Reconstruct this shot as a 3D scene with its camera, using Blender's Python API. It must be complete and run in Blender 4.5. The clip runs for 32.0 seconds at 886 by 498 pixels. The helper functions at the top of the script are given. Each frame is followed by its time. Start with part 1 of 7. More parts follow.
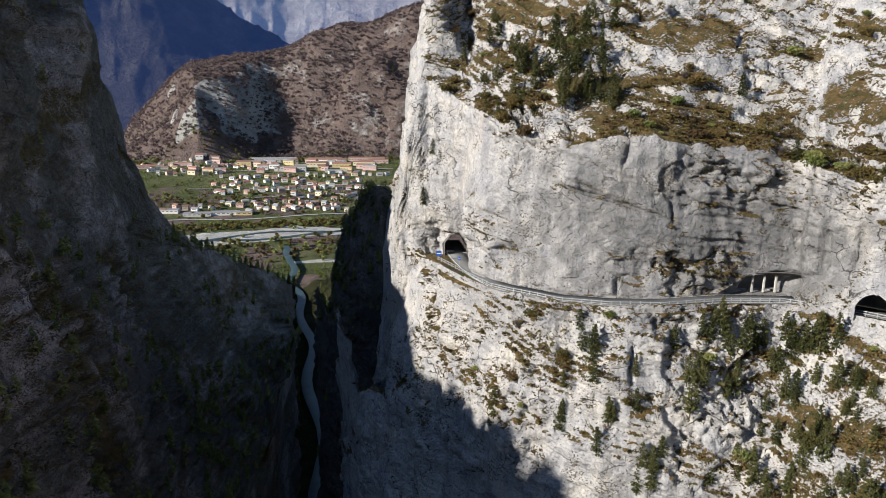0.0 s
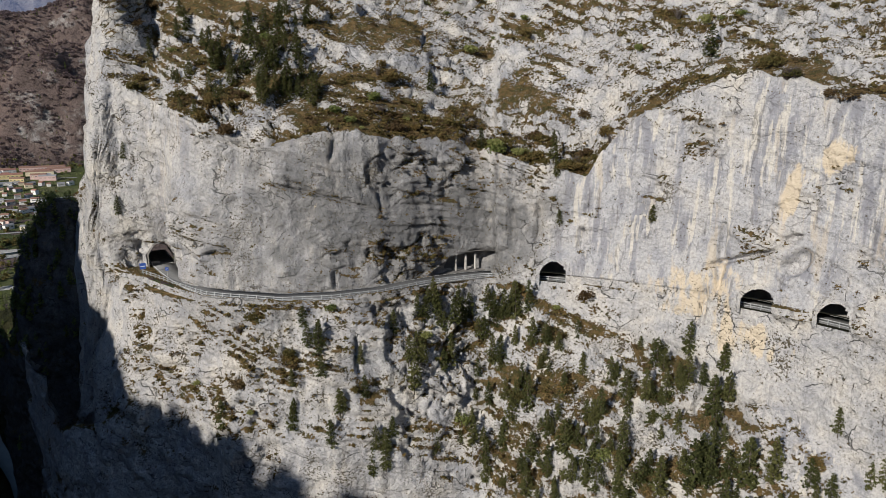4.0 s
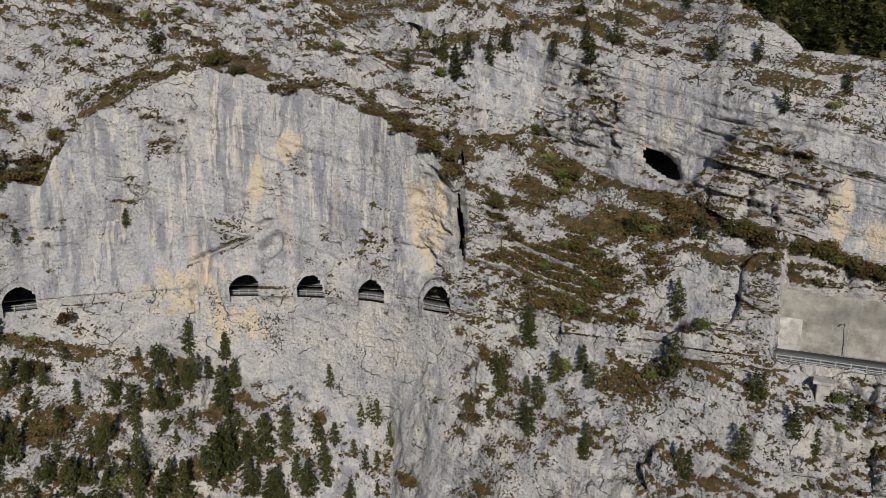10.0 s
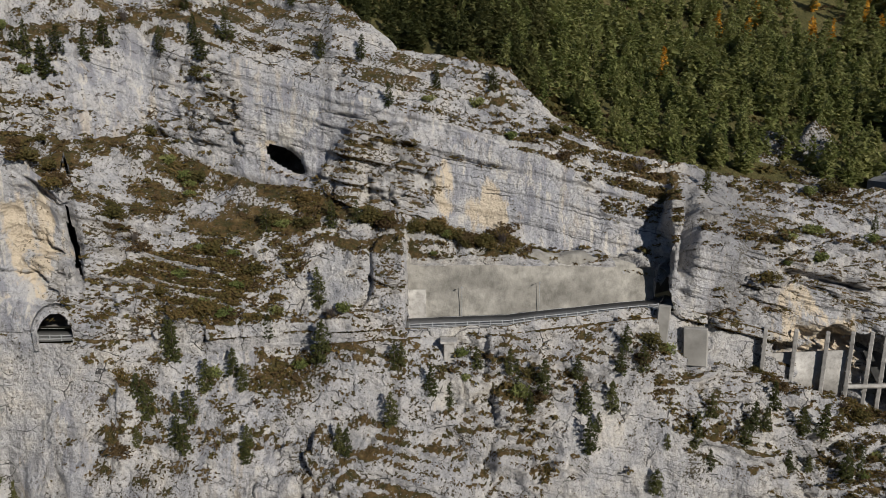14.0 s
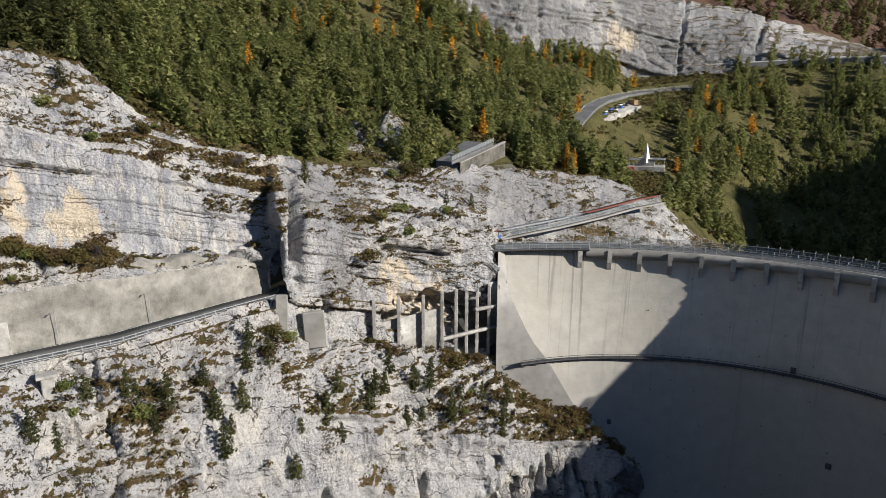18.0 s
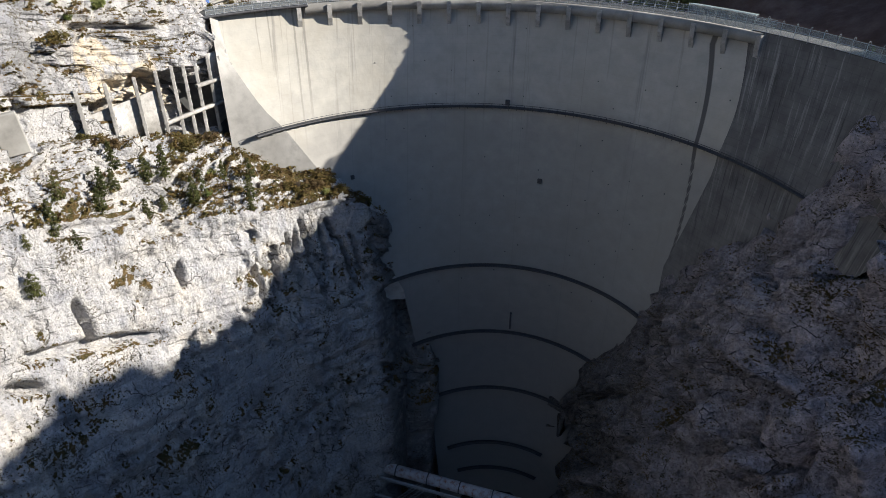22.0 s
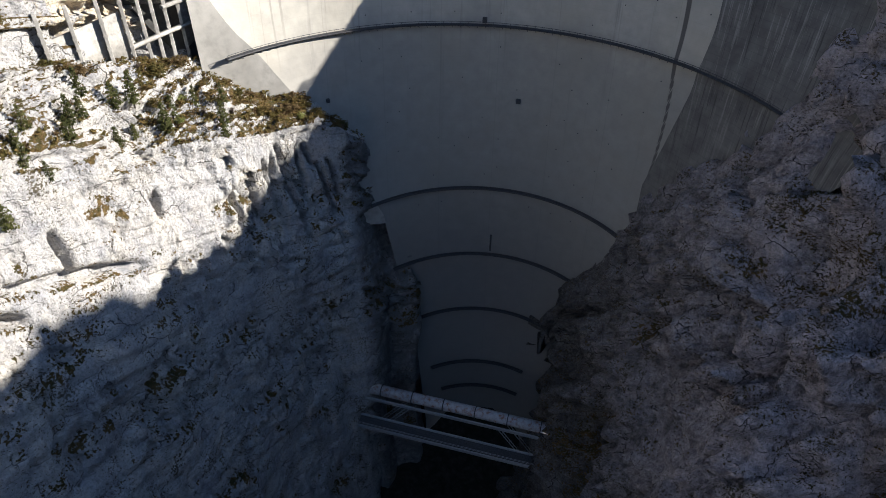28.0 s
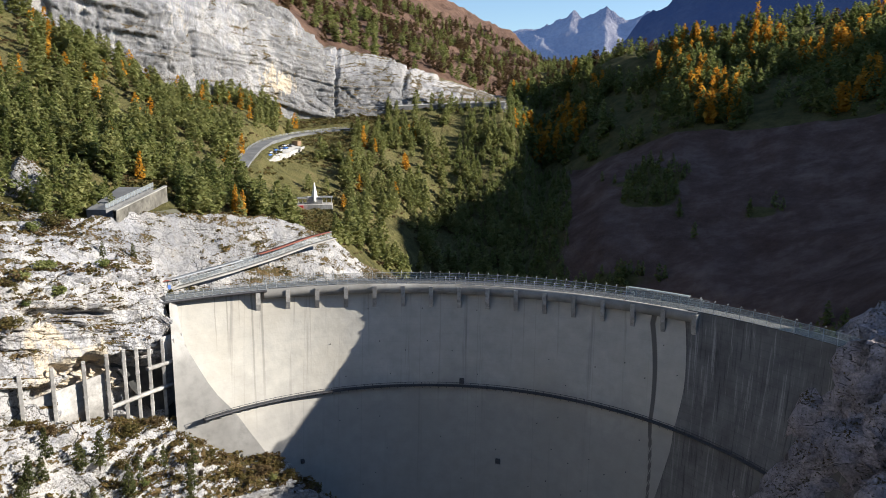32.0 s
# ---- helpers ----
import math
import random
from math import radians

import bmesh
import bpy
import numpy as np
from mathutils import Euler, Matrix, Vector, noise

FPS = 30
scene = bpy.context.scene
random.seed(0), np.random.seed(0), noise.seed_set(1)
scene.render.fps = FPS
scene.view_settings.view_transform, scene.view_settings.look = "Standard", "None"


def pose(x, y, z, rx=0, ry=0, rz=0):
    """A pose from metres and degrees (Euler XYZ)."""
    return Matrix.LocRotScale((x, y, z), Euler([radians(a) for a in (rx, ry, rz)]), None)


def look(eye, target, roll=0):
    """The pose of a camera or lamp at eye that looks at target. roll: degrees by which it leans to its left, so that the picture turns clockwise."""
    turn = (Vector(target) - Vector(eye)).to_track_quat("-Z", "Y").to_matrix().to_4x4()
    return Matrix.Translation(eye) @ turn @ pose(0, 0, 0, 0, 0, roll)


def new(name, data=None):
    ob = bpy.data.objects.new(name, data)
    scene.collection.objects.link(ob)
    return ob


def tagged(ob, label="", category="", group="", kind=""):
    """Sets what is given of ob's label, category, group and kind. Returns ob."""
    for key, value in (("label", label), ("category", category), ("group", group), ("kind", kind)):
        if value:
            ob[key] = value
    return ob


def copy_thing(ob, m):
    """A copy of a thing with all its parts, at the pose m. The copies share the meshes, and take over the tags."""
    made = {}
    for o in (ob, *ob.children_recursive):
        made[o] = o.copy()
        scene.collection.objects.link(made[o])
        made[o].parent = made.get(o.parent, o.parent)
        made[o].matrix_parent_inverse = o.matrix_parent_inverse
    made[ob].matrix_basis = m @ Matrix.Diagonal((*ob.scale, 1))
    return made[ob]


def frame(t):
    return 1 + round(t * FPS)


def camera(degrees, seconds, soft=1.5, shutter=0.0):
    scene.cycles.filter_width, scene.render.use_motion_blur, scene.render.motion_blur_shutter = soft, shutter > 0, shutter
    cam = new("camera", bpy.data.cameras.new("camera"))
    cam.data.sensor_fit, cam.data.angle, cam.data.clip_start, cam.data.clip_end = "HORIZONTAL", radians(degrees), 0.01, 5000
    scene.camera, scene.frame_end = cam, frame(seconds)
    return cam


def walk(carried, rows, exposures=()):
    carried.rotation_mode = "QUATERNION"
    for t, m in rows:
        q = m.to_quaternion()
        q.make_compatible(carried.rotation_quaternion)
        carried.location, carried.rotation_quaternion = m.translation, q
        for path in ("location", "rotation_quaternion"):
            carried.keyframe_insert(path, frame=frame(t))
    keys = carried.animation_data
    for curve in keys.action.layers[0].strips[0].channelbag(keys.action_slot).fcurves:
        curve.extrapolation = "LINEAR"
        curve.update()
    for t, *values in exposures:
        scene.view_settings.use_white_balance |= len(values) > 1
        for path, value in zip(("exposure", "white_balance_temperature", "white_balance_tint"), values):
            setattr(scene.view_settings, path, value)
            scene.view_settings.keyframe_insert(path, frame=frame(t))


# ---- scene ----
cam = camera(64.0, 32.0, soft=0.6)
WALK = [
    (0, pose(0, 0, 0, 76.60, -0.49, 0.12)),
    (0.5, pose(0, 0, 0, 76.64, -0.45, -2.77)),
    (1, pose(0, 0, 0, 76.61, -0.39, -5.56)),
    (1.5, pose(0, 0, 0, 76.61, -0.35, -8.44)),
    (2, pose(0, 0, 0, 76.65, -0.38, -11.21)),
    (2.5, pose(0, 0, 0, 76.62, -0.35, -14.19)),
    (3, pose(0, 0, 0, 76.62, -0.29, -17.07)),
    (3.5, pose(0, 0, 0, 76.57, -0.25, -20.14)),
    (5.5, pose(0, 0, 0, 76.43, -0.11, -32.66)),
    (6, pose(0, 0, 0, 76.47, -0.12, -35.89)),
    (6.5, pose(0, 0, 0, 76.47, -0.04, -39.32)),
    (7, pose(0, 0, 0, 76.50, -0.10, -42.62)),
    (7.5, pose(0, 0, 0, 76.47, -0.05, -46.02)),
    (8, pose(0, 0, 0, 76.39, -0.08, -49.50)),
    (8.5, pose(0, 0, 0, 76.42, -0.02, -53.38)),
    (9, pose(0, 0, 0, 76.32, 0.02, -56.95)),
    (9.5, pose(0, 0, 0, 76.41, 0.08, -60.80)),
    (10, pose(0, 0, 0, 76.31, 0.10, -64.53)),
    (10.5, pose(0, 0, 0, 76.37, 0.16, -68.46)),
    (11, pose(0, 0, 0, 76.29, 0.20, -72.07)),
    (11.5, pose(0, 0, 0, 76.25, 0.19, -75.78)),
    (12, pose(0, 0, 0, 76.21, 0.14, -79.48)),
    (12.5, pose(0, 0, 0, 76.19, 0.24, -83.18)),
    (13, pose(0, 0, 0, 76.12, 0.19, -86.67)),
    (13.5, pose(0, 0, 0, 76.00, 0.20, -90.37)),
    (14, pose(0, 0, 0, 76.00, 0.17, -94.16)),
    (14.5, pose(0, 0, 0, 75.90, 0.20, -97.96)),
    (16.5, pose(0, 0, 0, 75.61, 0.05, -112.63)),
    (17, pose(0, 0, 0, 75.58, -0.01, -116.77)),
    (17.5, pose(0, 0, 0, 75.61, -0.04, -121.41)),
    (18, pose(0, 0, 0, 75.54, -0.04, -125.78)),
    (18.5, pose(0, 0, 0, 75.55, -0.04, -130.36)),
    (19, pose(0, 0, 0, 75.49, -0.10, -134.87)),
    (19.5, pose(0, 0, 0, 75.47, -0.19, -139.41)),
    (20, pose(0, 0, 0, 75.13, -0.18, -144.25)),
    (20.5, pose(0, 0, 0, 74.25, -0.25, -146.90)),
    (21, pose(0, 0, 0, 69.43, -0.21, -147.60)),
    (21.5, pose(0, 0, 0, 62.58, -0.13, -147.99)),
    (22, pose(0, 0, 0, 56.62, -0.05, -148.38)),
    (22.5, pose(0, 0, 0, 51.86, 0.01, -148.67)),
    (23, pose(0, 0, 0, 47.49, 0.07, -148.96)),
    (23.5, pose(0, 0, 0, 44.33, 0.13, -149.25)),
    (24, pose(0, 0, 0, 41.36, 0.09, -149.57)),
    (24.5, pose(0, 0, 0, 41.28, 0.14, -149.76)),
    (25, pose(0, 0, 0, 41.90, 0.08, -149.98)),
    (25.5, pose(0, 0, 0, 43.21, 0.10, -150.07)),
    (27.5, pose(0, 0, 0, 48.15, -0.03, -150.41)),
    (28, pose(0, 0, 0, 50.45, -0.03, -150.41)),
    (28.5, pose(0, 0, 0, 52.75, -0.03, -150.41)),
    (29, pose(0, 0, 0, 56.54, -0.15, -150.33)),
    (29.5, pose(0, 0, 0, 59.94, -0.25, -150.35)),
    (30, pose(0, 0, 0, 63.32, -0.27, -150.25)),
    (30.5, pose(0, 0, 0, 66.62, -0.37, -150.27)),
    (31, pose(0, 0, 0, 70.94, -0.54, -150.41)),
    (31.5, pose(0, 0, 0, 75.00, -0.52, -151.02)),
    (32, pose(0, 0, 0, 78.90, -0.60, -152.05)),
]
EXPOSURES = [(0, 0.8), (3, 0.45), (6, -0.03), (9, -0.12), (13, -0.12), (16.5, 0.3), (18, 0.5), (20, 0.84), (21, 0.98), (23, 1.33), (24, 1.66), (25.5, 1.74), (28, 1.3), (30, 1.08), (32, 1.1)]
walk(cam, WALK, EXPOSURES)

# ---- sky and sun ----
SUN_BEARING, SUN_HEIGHT = 240.0, 25.0   # degrees: clockwise from +y, above the horizon
world = bpy.data.worlds.new("world")
scene.world = world
world.use_nodes = True
wn = world.node_tree
sky = wn.nodes.new("ShaderNodeTexSky")
sky.sky_type, sky.sun_disc = "NISHITA", False
sky.sun_elevation, sky.sun_rotation = radians(SUN_HEIGHT), radians(SUN_BEARING)
sky.altitude, sky.dust_density, sky.ozone_density = 770, 0.2, 3.0
wn.links.new(sky.outputs[0], wn.nodes["Background"].inputs[0])
wn.nodes["Background"].inputs[1].default_value = 0.08
sb, sh = radians(SUN_BEARING), radians(SUN_HEIGHT)
to_sun = Vector((math.sin(sb) * math.cos(sh), math.cos(sb) * math.cos(sh), math.sin(sh)))
sun = new("sun", bpy.data.lights.new("sun", "SUN"))
sun.data.energy, sun.data.angle, sun.data.color = 5.0, radians(0.53), (1.0, 0.95, 0.87)
sun.matrix_world = look(to_sun * 300, (0, 0, 0))
tagged(sun, kind="structure")

# ---- noise and mesh tools ----
def hash3(i, j, k, seed):
    h = (i * 374761393 + j * 668265263 + k * 2147483647 + seed * 974634777) & 0xFFFFFFFF
    h = ((h ^ (h >> 13)) * 1274126177) & 0xFFFFFFFF
    h = ((h ^ (h >> 16)) * 2246822519) & 0xFFFFFFFF
    return ((h ^ (h >> 15)) & 0xFFFFFF) / 0xFFFFFF


def vnoise(x, y, z, seed=0):
    """Value noise, -1 to 1, on arrays."""
    xi, yi, zi = np.floor(x).astype(np.int64), np.floor(y).astype(np.int64), np.floor(z).astype(np.int64)
    u, v, w = x - xi, y - yi, z - zi
    u, v, w = (a * a * a * (a * (a * 6 - 15) + 10) for a in (u, v, w))
    out = 0
    for a in (0, 1):
        for b in (0, 1):
            for c in (0, 1):
                out = out + hash3(xi + a, yi + b, zi + c, seed) * (u if a else 1 - u) * (v if b else 1 - v) * (w if c else 1 - w)
    return out * 2 - 1


def fbm(x, y, z, octaves=4, seed=0, gain=0.5):
    total, amp = 0, 1.0
    for o in range(octaves):
        total = total + amp * vnoise(x, y, z, seed + o)
        x, y, z, amp = x * 2.03 + 7.1, y * 2.03 + 3.7, z * 2.03 + 1.3, amp * gain
    return total


def ridged(x, y, z, octaves=4, seed=0):
    total, amp = 0, 1.0
    for o in range(octaves):
        total = total + amp * (1 - 2 * np.abs(vnoise(x, y, z, seed + o)))
        x, y, z, amp = x * 2.1 + 5.1, y * 2.1 + 2.7, z * 2.1 + 8.3, amp * 0.5
    return total


def cells(x, y, z, seed=0):
    """Cell noise: a random value for each cell, and the distance to the border between two cells."""
    xi, yi, zi = np.floor(x).astype(np.int64), np.floor(y).astype(np.int64), np.floor(z).astype(np.int64)
    d1, d2, val = np.full(x.shape, 9.0), np.full(x.shape, 9.0), np.zeros(x.shape)
    for a in (-1, 0, 1):
        for b in (-1, 0, 1):
            for c in (-1, 0, 1):
                i, j, k = xi + a, yi + b, zi + c
                h = hash3(i, j, k, seed)
                d = (i + h - x) ** 2 + (j + (h * 7.31) % 1.0 - y) ** 2 + (k + (h * 13.7) % 1.0 - z) ** 2
                near = d < d1
                d2 = np.where(near, d1, np.minimum(d2, d))
                val = np.where(near, (h * 29.3) % 1.0, val)
                d1 = np.where(near, d, d1)
    return val, np.sqrt(d2) - np.sqrt(d1)


def smooth(a, b, x):
    t = np.clip((x - a) / (b - a), 0, 1)
    return t * t * (3 - 2 * t)


def line(points, th):
    """A line of the ground over the bearing: values of the columns past the first, eased from station to station."""
    p = np.array(points, float)
    return [np.interp(th, p[:, 0], p[:, c]) for c in range(1, p.shape[1])]


def at_bearing(b, r, z):
    return (r * math.sin(radians(b)), r * math.cos(radians(b)), z)


def mesh_object(name, verts, faces, material, parent=None, shade=False, attrs=None):
    """verts: n x 3 array; faces: m x 4 (or x 3) array of indices."""
    me = bpy.data.meshes.new(name)
    verts, faces = np.asarray(verts, np.float32), np.asarray(faces, np.int32)
    n, k = faces.shape
    me.vertices.add(len(verts))
    me.vertices.foreach_set("co", verts.ravel())
    me.loops.add(n * k)
    me.loops.foreach_set("vertex_index", faces.ravel())
    me.polygons.add(n)
    me.polygons.foreach_set("loop_start", np.arange(0, n * k, k, dtype=np.int32))
    me.update(calc_edges=True)
    if shade:
        me.polygons.foreach_set("use_smooth", np.ones(n, bool))
    for key, values in (attrs or {}).items():
        a = me.attributes.new(key, "FLOAT", "POINT")
        a.data.foreach_set("value", np.asarray(values, np.float32).ravel())
    me.materials.append(material)
    ob = new(name, me)
    if parent:
        ob.parent = parent
    return ob


def grid_faces(nv, nu):
    i = np.arange(nv - 1)[:, None] * nu + np.arange(nu - 1)[None, :]
    return np.stack([i, i + 1, i + nu + 1, i + nu], -1).reshape(-1, 4)


def grid_normals(p):
    a, b = np.gradient(p, axis=0), np.gradient(p, axis=1)
    n = np.cross(b, a)
    return n / (np.linalg.norm(n, axis=2, keepdims=True) + 1e-9)


def part(name, bm, material, parent=None, label="", shade=False):
    """Links a bmesh as one mesh object, under a thing or a part."""
    me = bpy.data.meshes.new(name)
    bm.normal_update()
    bm.to_mesh(me)
    bm.free()
    me.materials.append(material)
    if shade:
        me.polygons.foreach_set("use_smooth", np.ones(len(me.polygons), bool))
    ob = new(name, me)
    if parent:
        ob.parent = parent
    if label:
        ob["label"] = label
    return ob


def twin(name, data, parent, m=None):
    """One more object on the same mesh."""
    ob = new(name, data)
    ob.parent = parent
    if m is not None:
        ob.matrix_basis = m
    return ob


def thing(name, m, label, category, group="", kind=""):
    ob = new(name)
    ob.matrix_basis = m
    ob.empty_display_size = 0.3
    return tagged(ob, label, category, group, kind)


def box(bm, size, m=Matrix(), bevel=0.0):
    made = bmesh.ops.create_cube(bm, size=1.0, matrix=m @ Matrix.Diagonal((*size, 1)))
    if bevel:
        edges = list({e for v in made["verts"] for e in v.link_edges})
        bmesh.ops.bevel(bm, geom=edges, offset=bevel, segments=1, affect="EDGES")
    return bm


def rod(bm, a, b, r, sides=6, r2=None):
    a, b = Vector(a), Vector(b)
    d = b - a
    m = Matrix.Translation((a + b) / 2) @ d.to_track_quat("Z", "Y").to_matrix().to_4x4()
    bmesh.ops.create_cone(bm, cap_ends=True, segments=sides, radius1=r, radius2=r if r2 is None else r2, depth=d.length, matrix=m)
    return bm


def sweep(path, section):
    """A strip: section (n x 2: across, up) drawn along path points; returns verts and faces."""
    p = np.array(path, float)
    t = np.gradient(p, axis=0)
    t[:, 2] = 0
    t /= np.linalg.norm(t, axis=1, keepdims=True) + 1e-9
    side = np.stack([t[:, 1], -t[:, 0], 0 * t[:, 0]], 1)
    s = np.array(section, float)
    v = p[:, None, :] + side[:, None, :] * s[None, :, :1] + np.array([0, 0, 1.0]) * s[None, :, 1:2]
    return v.reshape(-1, 3), grid_faces(len(p), len(s))

# ---- materials ----
def material(name):
    m = bpy.data.materials.new(name)
    m.use_nodes = True
    n = m.node_tree
    return m, n, n.nodes["Principled BSDF"]


def noise_node(n, scale, detail=5, rough=0.6, vec=None, dist=0.0):
    t = n.nodes.new("ShaderNodeTexNoise")
    t.inputs["Scale"].default_value, t.inputs["Detail"].default_value = scale, detail
    t.inputs["Roughness"].default_value, t.inputs["Distortion"].default_value = rough, dist
    if vec:
        n.links.new(vec, t.inputs["Vector"])
    return t.outputs["Fac"]


def ramp(n, fac, stops):
    r = n.nodes.new("ShaderNodeValToRGB")
    while len(r.color_ramp.elements) < len(stops):
        r.color_ramp.elements.new(0.5)
    for e, (p, c) in zip(r.color_ramp.elements, stops):
        e.position = p
        e.color = (*c, 1) if isinstance(c, tuple) else (c, c, c, 1)
    n.links.new(fac, r.inputs[0])
    return r.outputs[0]


def mix(n, fac, a, b, mode="MIX"):
    x = n.nodes.new("ShaderNodeMix")
    x.data_type, x.blend_type = "RGBA", mode
    for sock, v in ((x.inputs[0], fac), (x.inputs[6], a), (x.inputs[7], b)):
        if isinstance(v, (int, float)):
            sock.default_value = v
        elif isinstance(v, tuple):
            sock.default_value = (*v, 1)
        else:
            n.links.new(v, sock)
    return x.outputs[2]


def maths(n, op, a, b=0.0):
    x = n.nodes.new("ShaderNodeMath")
    x.operation = op
    for sock, v in zip(x.inputs, (a, b)):
        if isinstance(v, (int, float)):
            sock.default_value = v
        else:
            n.links.new(v, sock)
    return x.outputs[0]


def coords(n, scale=(1, 1, 1), turn=(0, 0, 0)):
    g, m = n.nodes.new("ShaderNodeNewGeometry"), n.nodes.new("ShaderNodeMapping")
    m.inputs["Scale"].default_value = scale
    m.inputs["Rotation"].default_value = [radians(a) for a in turn]
    n.links.new(g.outputs["Position"], m.inputs["Vector"])
    return m.outputs[0]


def attr(n, name):
    a = n.nodes.new("ShaderNodeAttribute")
    a.attribute_name = name
    return a.outputs["Fac"]


def bump(n, bsdf, height, strength, dist):
    b = n.nodes.new("ShaderNodeBump")
    b.inputs["Strength"].default_value, b.inputs["Distance"].default_value = strength, dist
    n.links.new(height, b.inputs["Height"])
    n.links.new(b.outputs[0], bsdf.inputs["Normal"])


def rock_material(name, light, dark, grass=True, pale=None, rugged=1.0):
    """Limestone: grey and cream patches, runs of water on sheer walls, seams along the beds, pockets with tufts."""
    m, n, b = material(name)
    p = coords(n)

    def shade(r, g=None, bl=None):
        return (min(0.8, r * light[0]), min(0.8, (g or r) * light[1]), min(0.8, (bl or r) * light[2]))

    def less(a, k):
        return maths(n, "SUBTRACT", 1.0, maths(n, "MULTIPLY", a, k))
    sheer_wall = attr(n, "sheer")
    rough_wall = less(sheer_wall, 0.75)
    mid = noise_node(n, 0.13, 6, 0.66, p)
    stops = [(0.30, shade(0.62, 0.65, 0.72)), (0.43, shade(0.90, 0.92, 0.96)), (0.54, shade(1.05)), (0.67, shade(1.22, 1.18, 1.10))]
    if pale:
        hi = mix(n, attr(n, "pale"), light, pale)
        col = mix(n, 1.0, hi, ramp(n, noise_node(n, 0.2, 7, 0.72, p), [(0.33, 0.42), (0.43, 0.76), (0.52, 1.0), (0.64, 1.25)]), "MULTIPLY")
    else:
        col = ramp(n, mid, stops)
    col = mix(n, maths(n, "MULTIPLY", sheer_wall, 0.45), col, shade(0.86, 0.90, 1.0))
    grain = noise_node(n, 1.6, 6, 0.78, p)
    col = mix(n, 1.0, col, ramp(n, grain, [(0.28, 0.42), (0.39, 0.78), (0.50, 1.0), (0.68, 1.22)]), "MULTIPLY")
    # water runs, mostly on the sheer walls
    runs = ((0.34, 0.13, 0.50, 0.59, 0.9, 0.12, shade(0.56, 0.585, 0.67)), (0.5, 0.07, 0.56, 0.63, 0.85, 0.06, shade(1.32, 1.28, 1.18)),
            (0.26, 0.12, 0.58, 0.66, 0.55, 0.05, shade(1.16, 1.02, 0.82)), (0.55, 0.06, 0.60, 0.66, 0.55, 0.3, shade(0.30, 0.30, 0.32)))
    for size, long, a0, a1, on_sheer, else_, tone in runs:
        f = ramp(n, noise_node(n, size, 5, 0.62, coords(n, (1, 1, long))), [(a0, 0.0), (a1, 1.0)])
        col = mix(n, maths(n, "MULTIPLY", f, maths(n, "ADD", else_, maths(n, "MULTIPLY", sheer_wall, on_sheer - else_))), col, tone)
    # weathering and painted recess shade, broken up by noise
    dark_tone = maths(n, "MULTIPLY", attr(n, "weather_shade"), ramp(n, noise_node(n, 0.3, 6, 0.68, p), [(0.34, 0.5), (0.52, 1.0)]))
    col = mix(n, dark_tone, col, shade(0.38, 0.39, 0.405))
    ochre = noise_node(n, 0.32, 5, 0.65, coords(n, (1, 1, 0.3)))
    col = mix(n, ramp(n, maths(n, "ADD", attr(n, "ochre"), maths(n, "MULTIPLY", maths(n, "SUBTRACT", ochre, 0.55), 3.2)), [(0.45, 0.0), (0.75, 0.9)]), col, (0.58, 0.485, 0.36))
    # sparse open cracks
    wob = n.nodes.new("ShaderNodeTexNoise")
    wob.inputs["Scale"].default_value, wob.inputs["Detail"].default_value = 0.3, 6
    n.links.new(p, wob.inputs["Vector"])
    sc, warp = n.nodes.new("ShaderNodeVectorMath"), n.nodes.new("ShaderNodeVectorMath")
    sc.operation, warp.operation = "SCALE", "ADD"
    sc.inputs[3].default_value = 3.0
    n.links.new(wob.outputs["Color"], sc.inputs[0])
    n.links.new(coords(n, (0.7, 0.7, 1.0), (9, 14, 0)), warp.inputs[0])
    n.links.new(sc.outputs[0], warp.inputs[1])
    v = n.nodes.new("ShaderNodeTexVoronoi")
    v.feature = "DISTANCE_TO_EDGE"
    v.inputs["Scale"].default_value = 0.2
    n.links.new(warp.outputs[0], v.inputs["Vector"])
    crack = maths(n, "MULTIPLY", ramp(n, v.outputs["Distance"], [(0.004, 0.9), (0.022, 0.0)]), ramp(n, noise_node(n, 0.2, 4, 0.6, p), [(0.50, 0.0), (0.58, 1.0)]))
    crack = maths(n, "MULTIPLY", crack, less(sheer_wall, 0.6))
    col = mix(n, crack, col, tuple(0.22 * c for c in dark))
    # seams between the beds
    lie = attr(n, "bed")
    open_seam = ramp(n, noise_node(n, 0.16, 5, 0.65, p), [(0.47, 0.0), (0.6, 1.0)])
    seam = None
    for gap, wide in ((5.3, 0.03), (1.9, 0.05)):
        line_ = ramp(n, maths(n, "FRACT", maths(n, "DIVIDE", maths(n, "ADD", lie, maths(n, "MULTIPLY", noise_node(n, 0.35, 5, 0.65, p), 1.6)), gap)), [(0.0, 1.0), (wide, 0.75), (wide * 2, 0.0)])
        seam = line_ if seam is None else maths(n, "MAXIMUM", seam, maths(n, "MULTIPLY", line_, 0.55))
    seam = maths(n, "MULTIPLY", maths(n, "MULTIPLY", seam, open_seam), attr(n, "seam"))
    col = mix(n, seam, col, tuple(0.2 * c for c in dark))
    # dark pockets, pitted more in some stretches
    pit = noise_node(n, 1.9, 3, 0.6, coords(n, (1, 1, 1.25)))
    pocket = maths(n, "MULTIPLY", ramp(n, maths(n, "ADD", pit, maths(n, "MULTIPLY", maths(n, "SUBTRACT", 0.5, noise_node(n, 0.12, 5, 0.65, p)), 0.9)), [(0.31, 1.0), (0.36, 0.0)]), rough_wall)
    col = mix(n, pocket, col, (0.10, 0.085, 0.06))
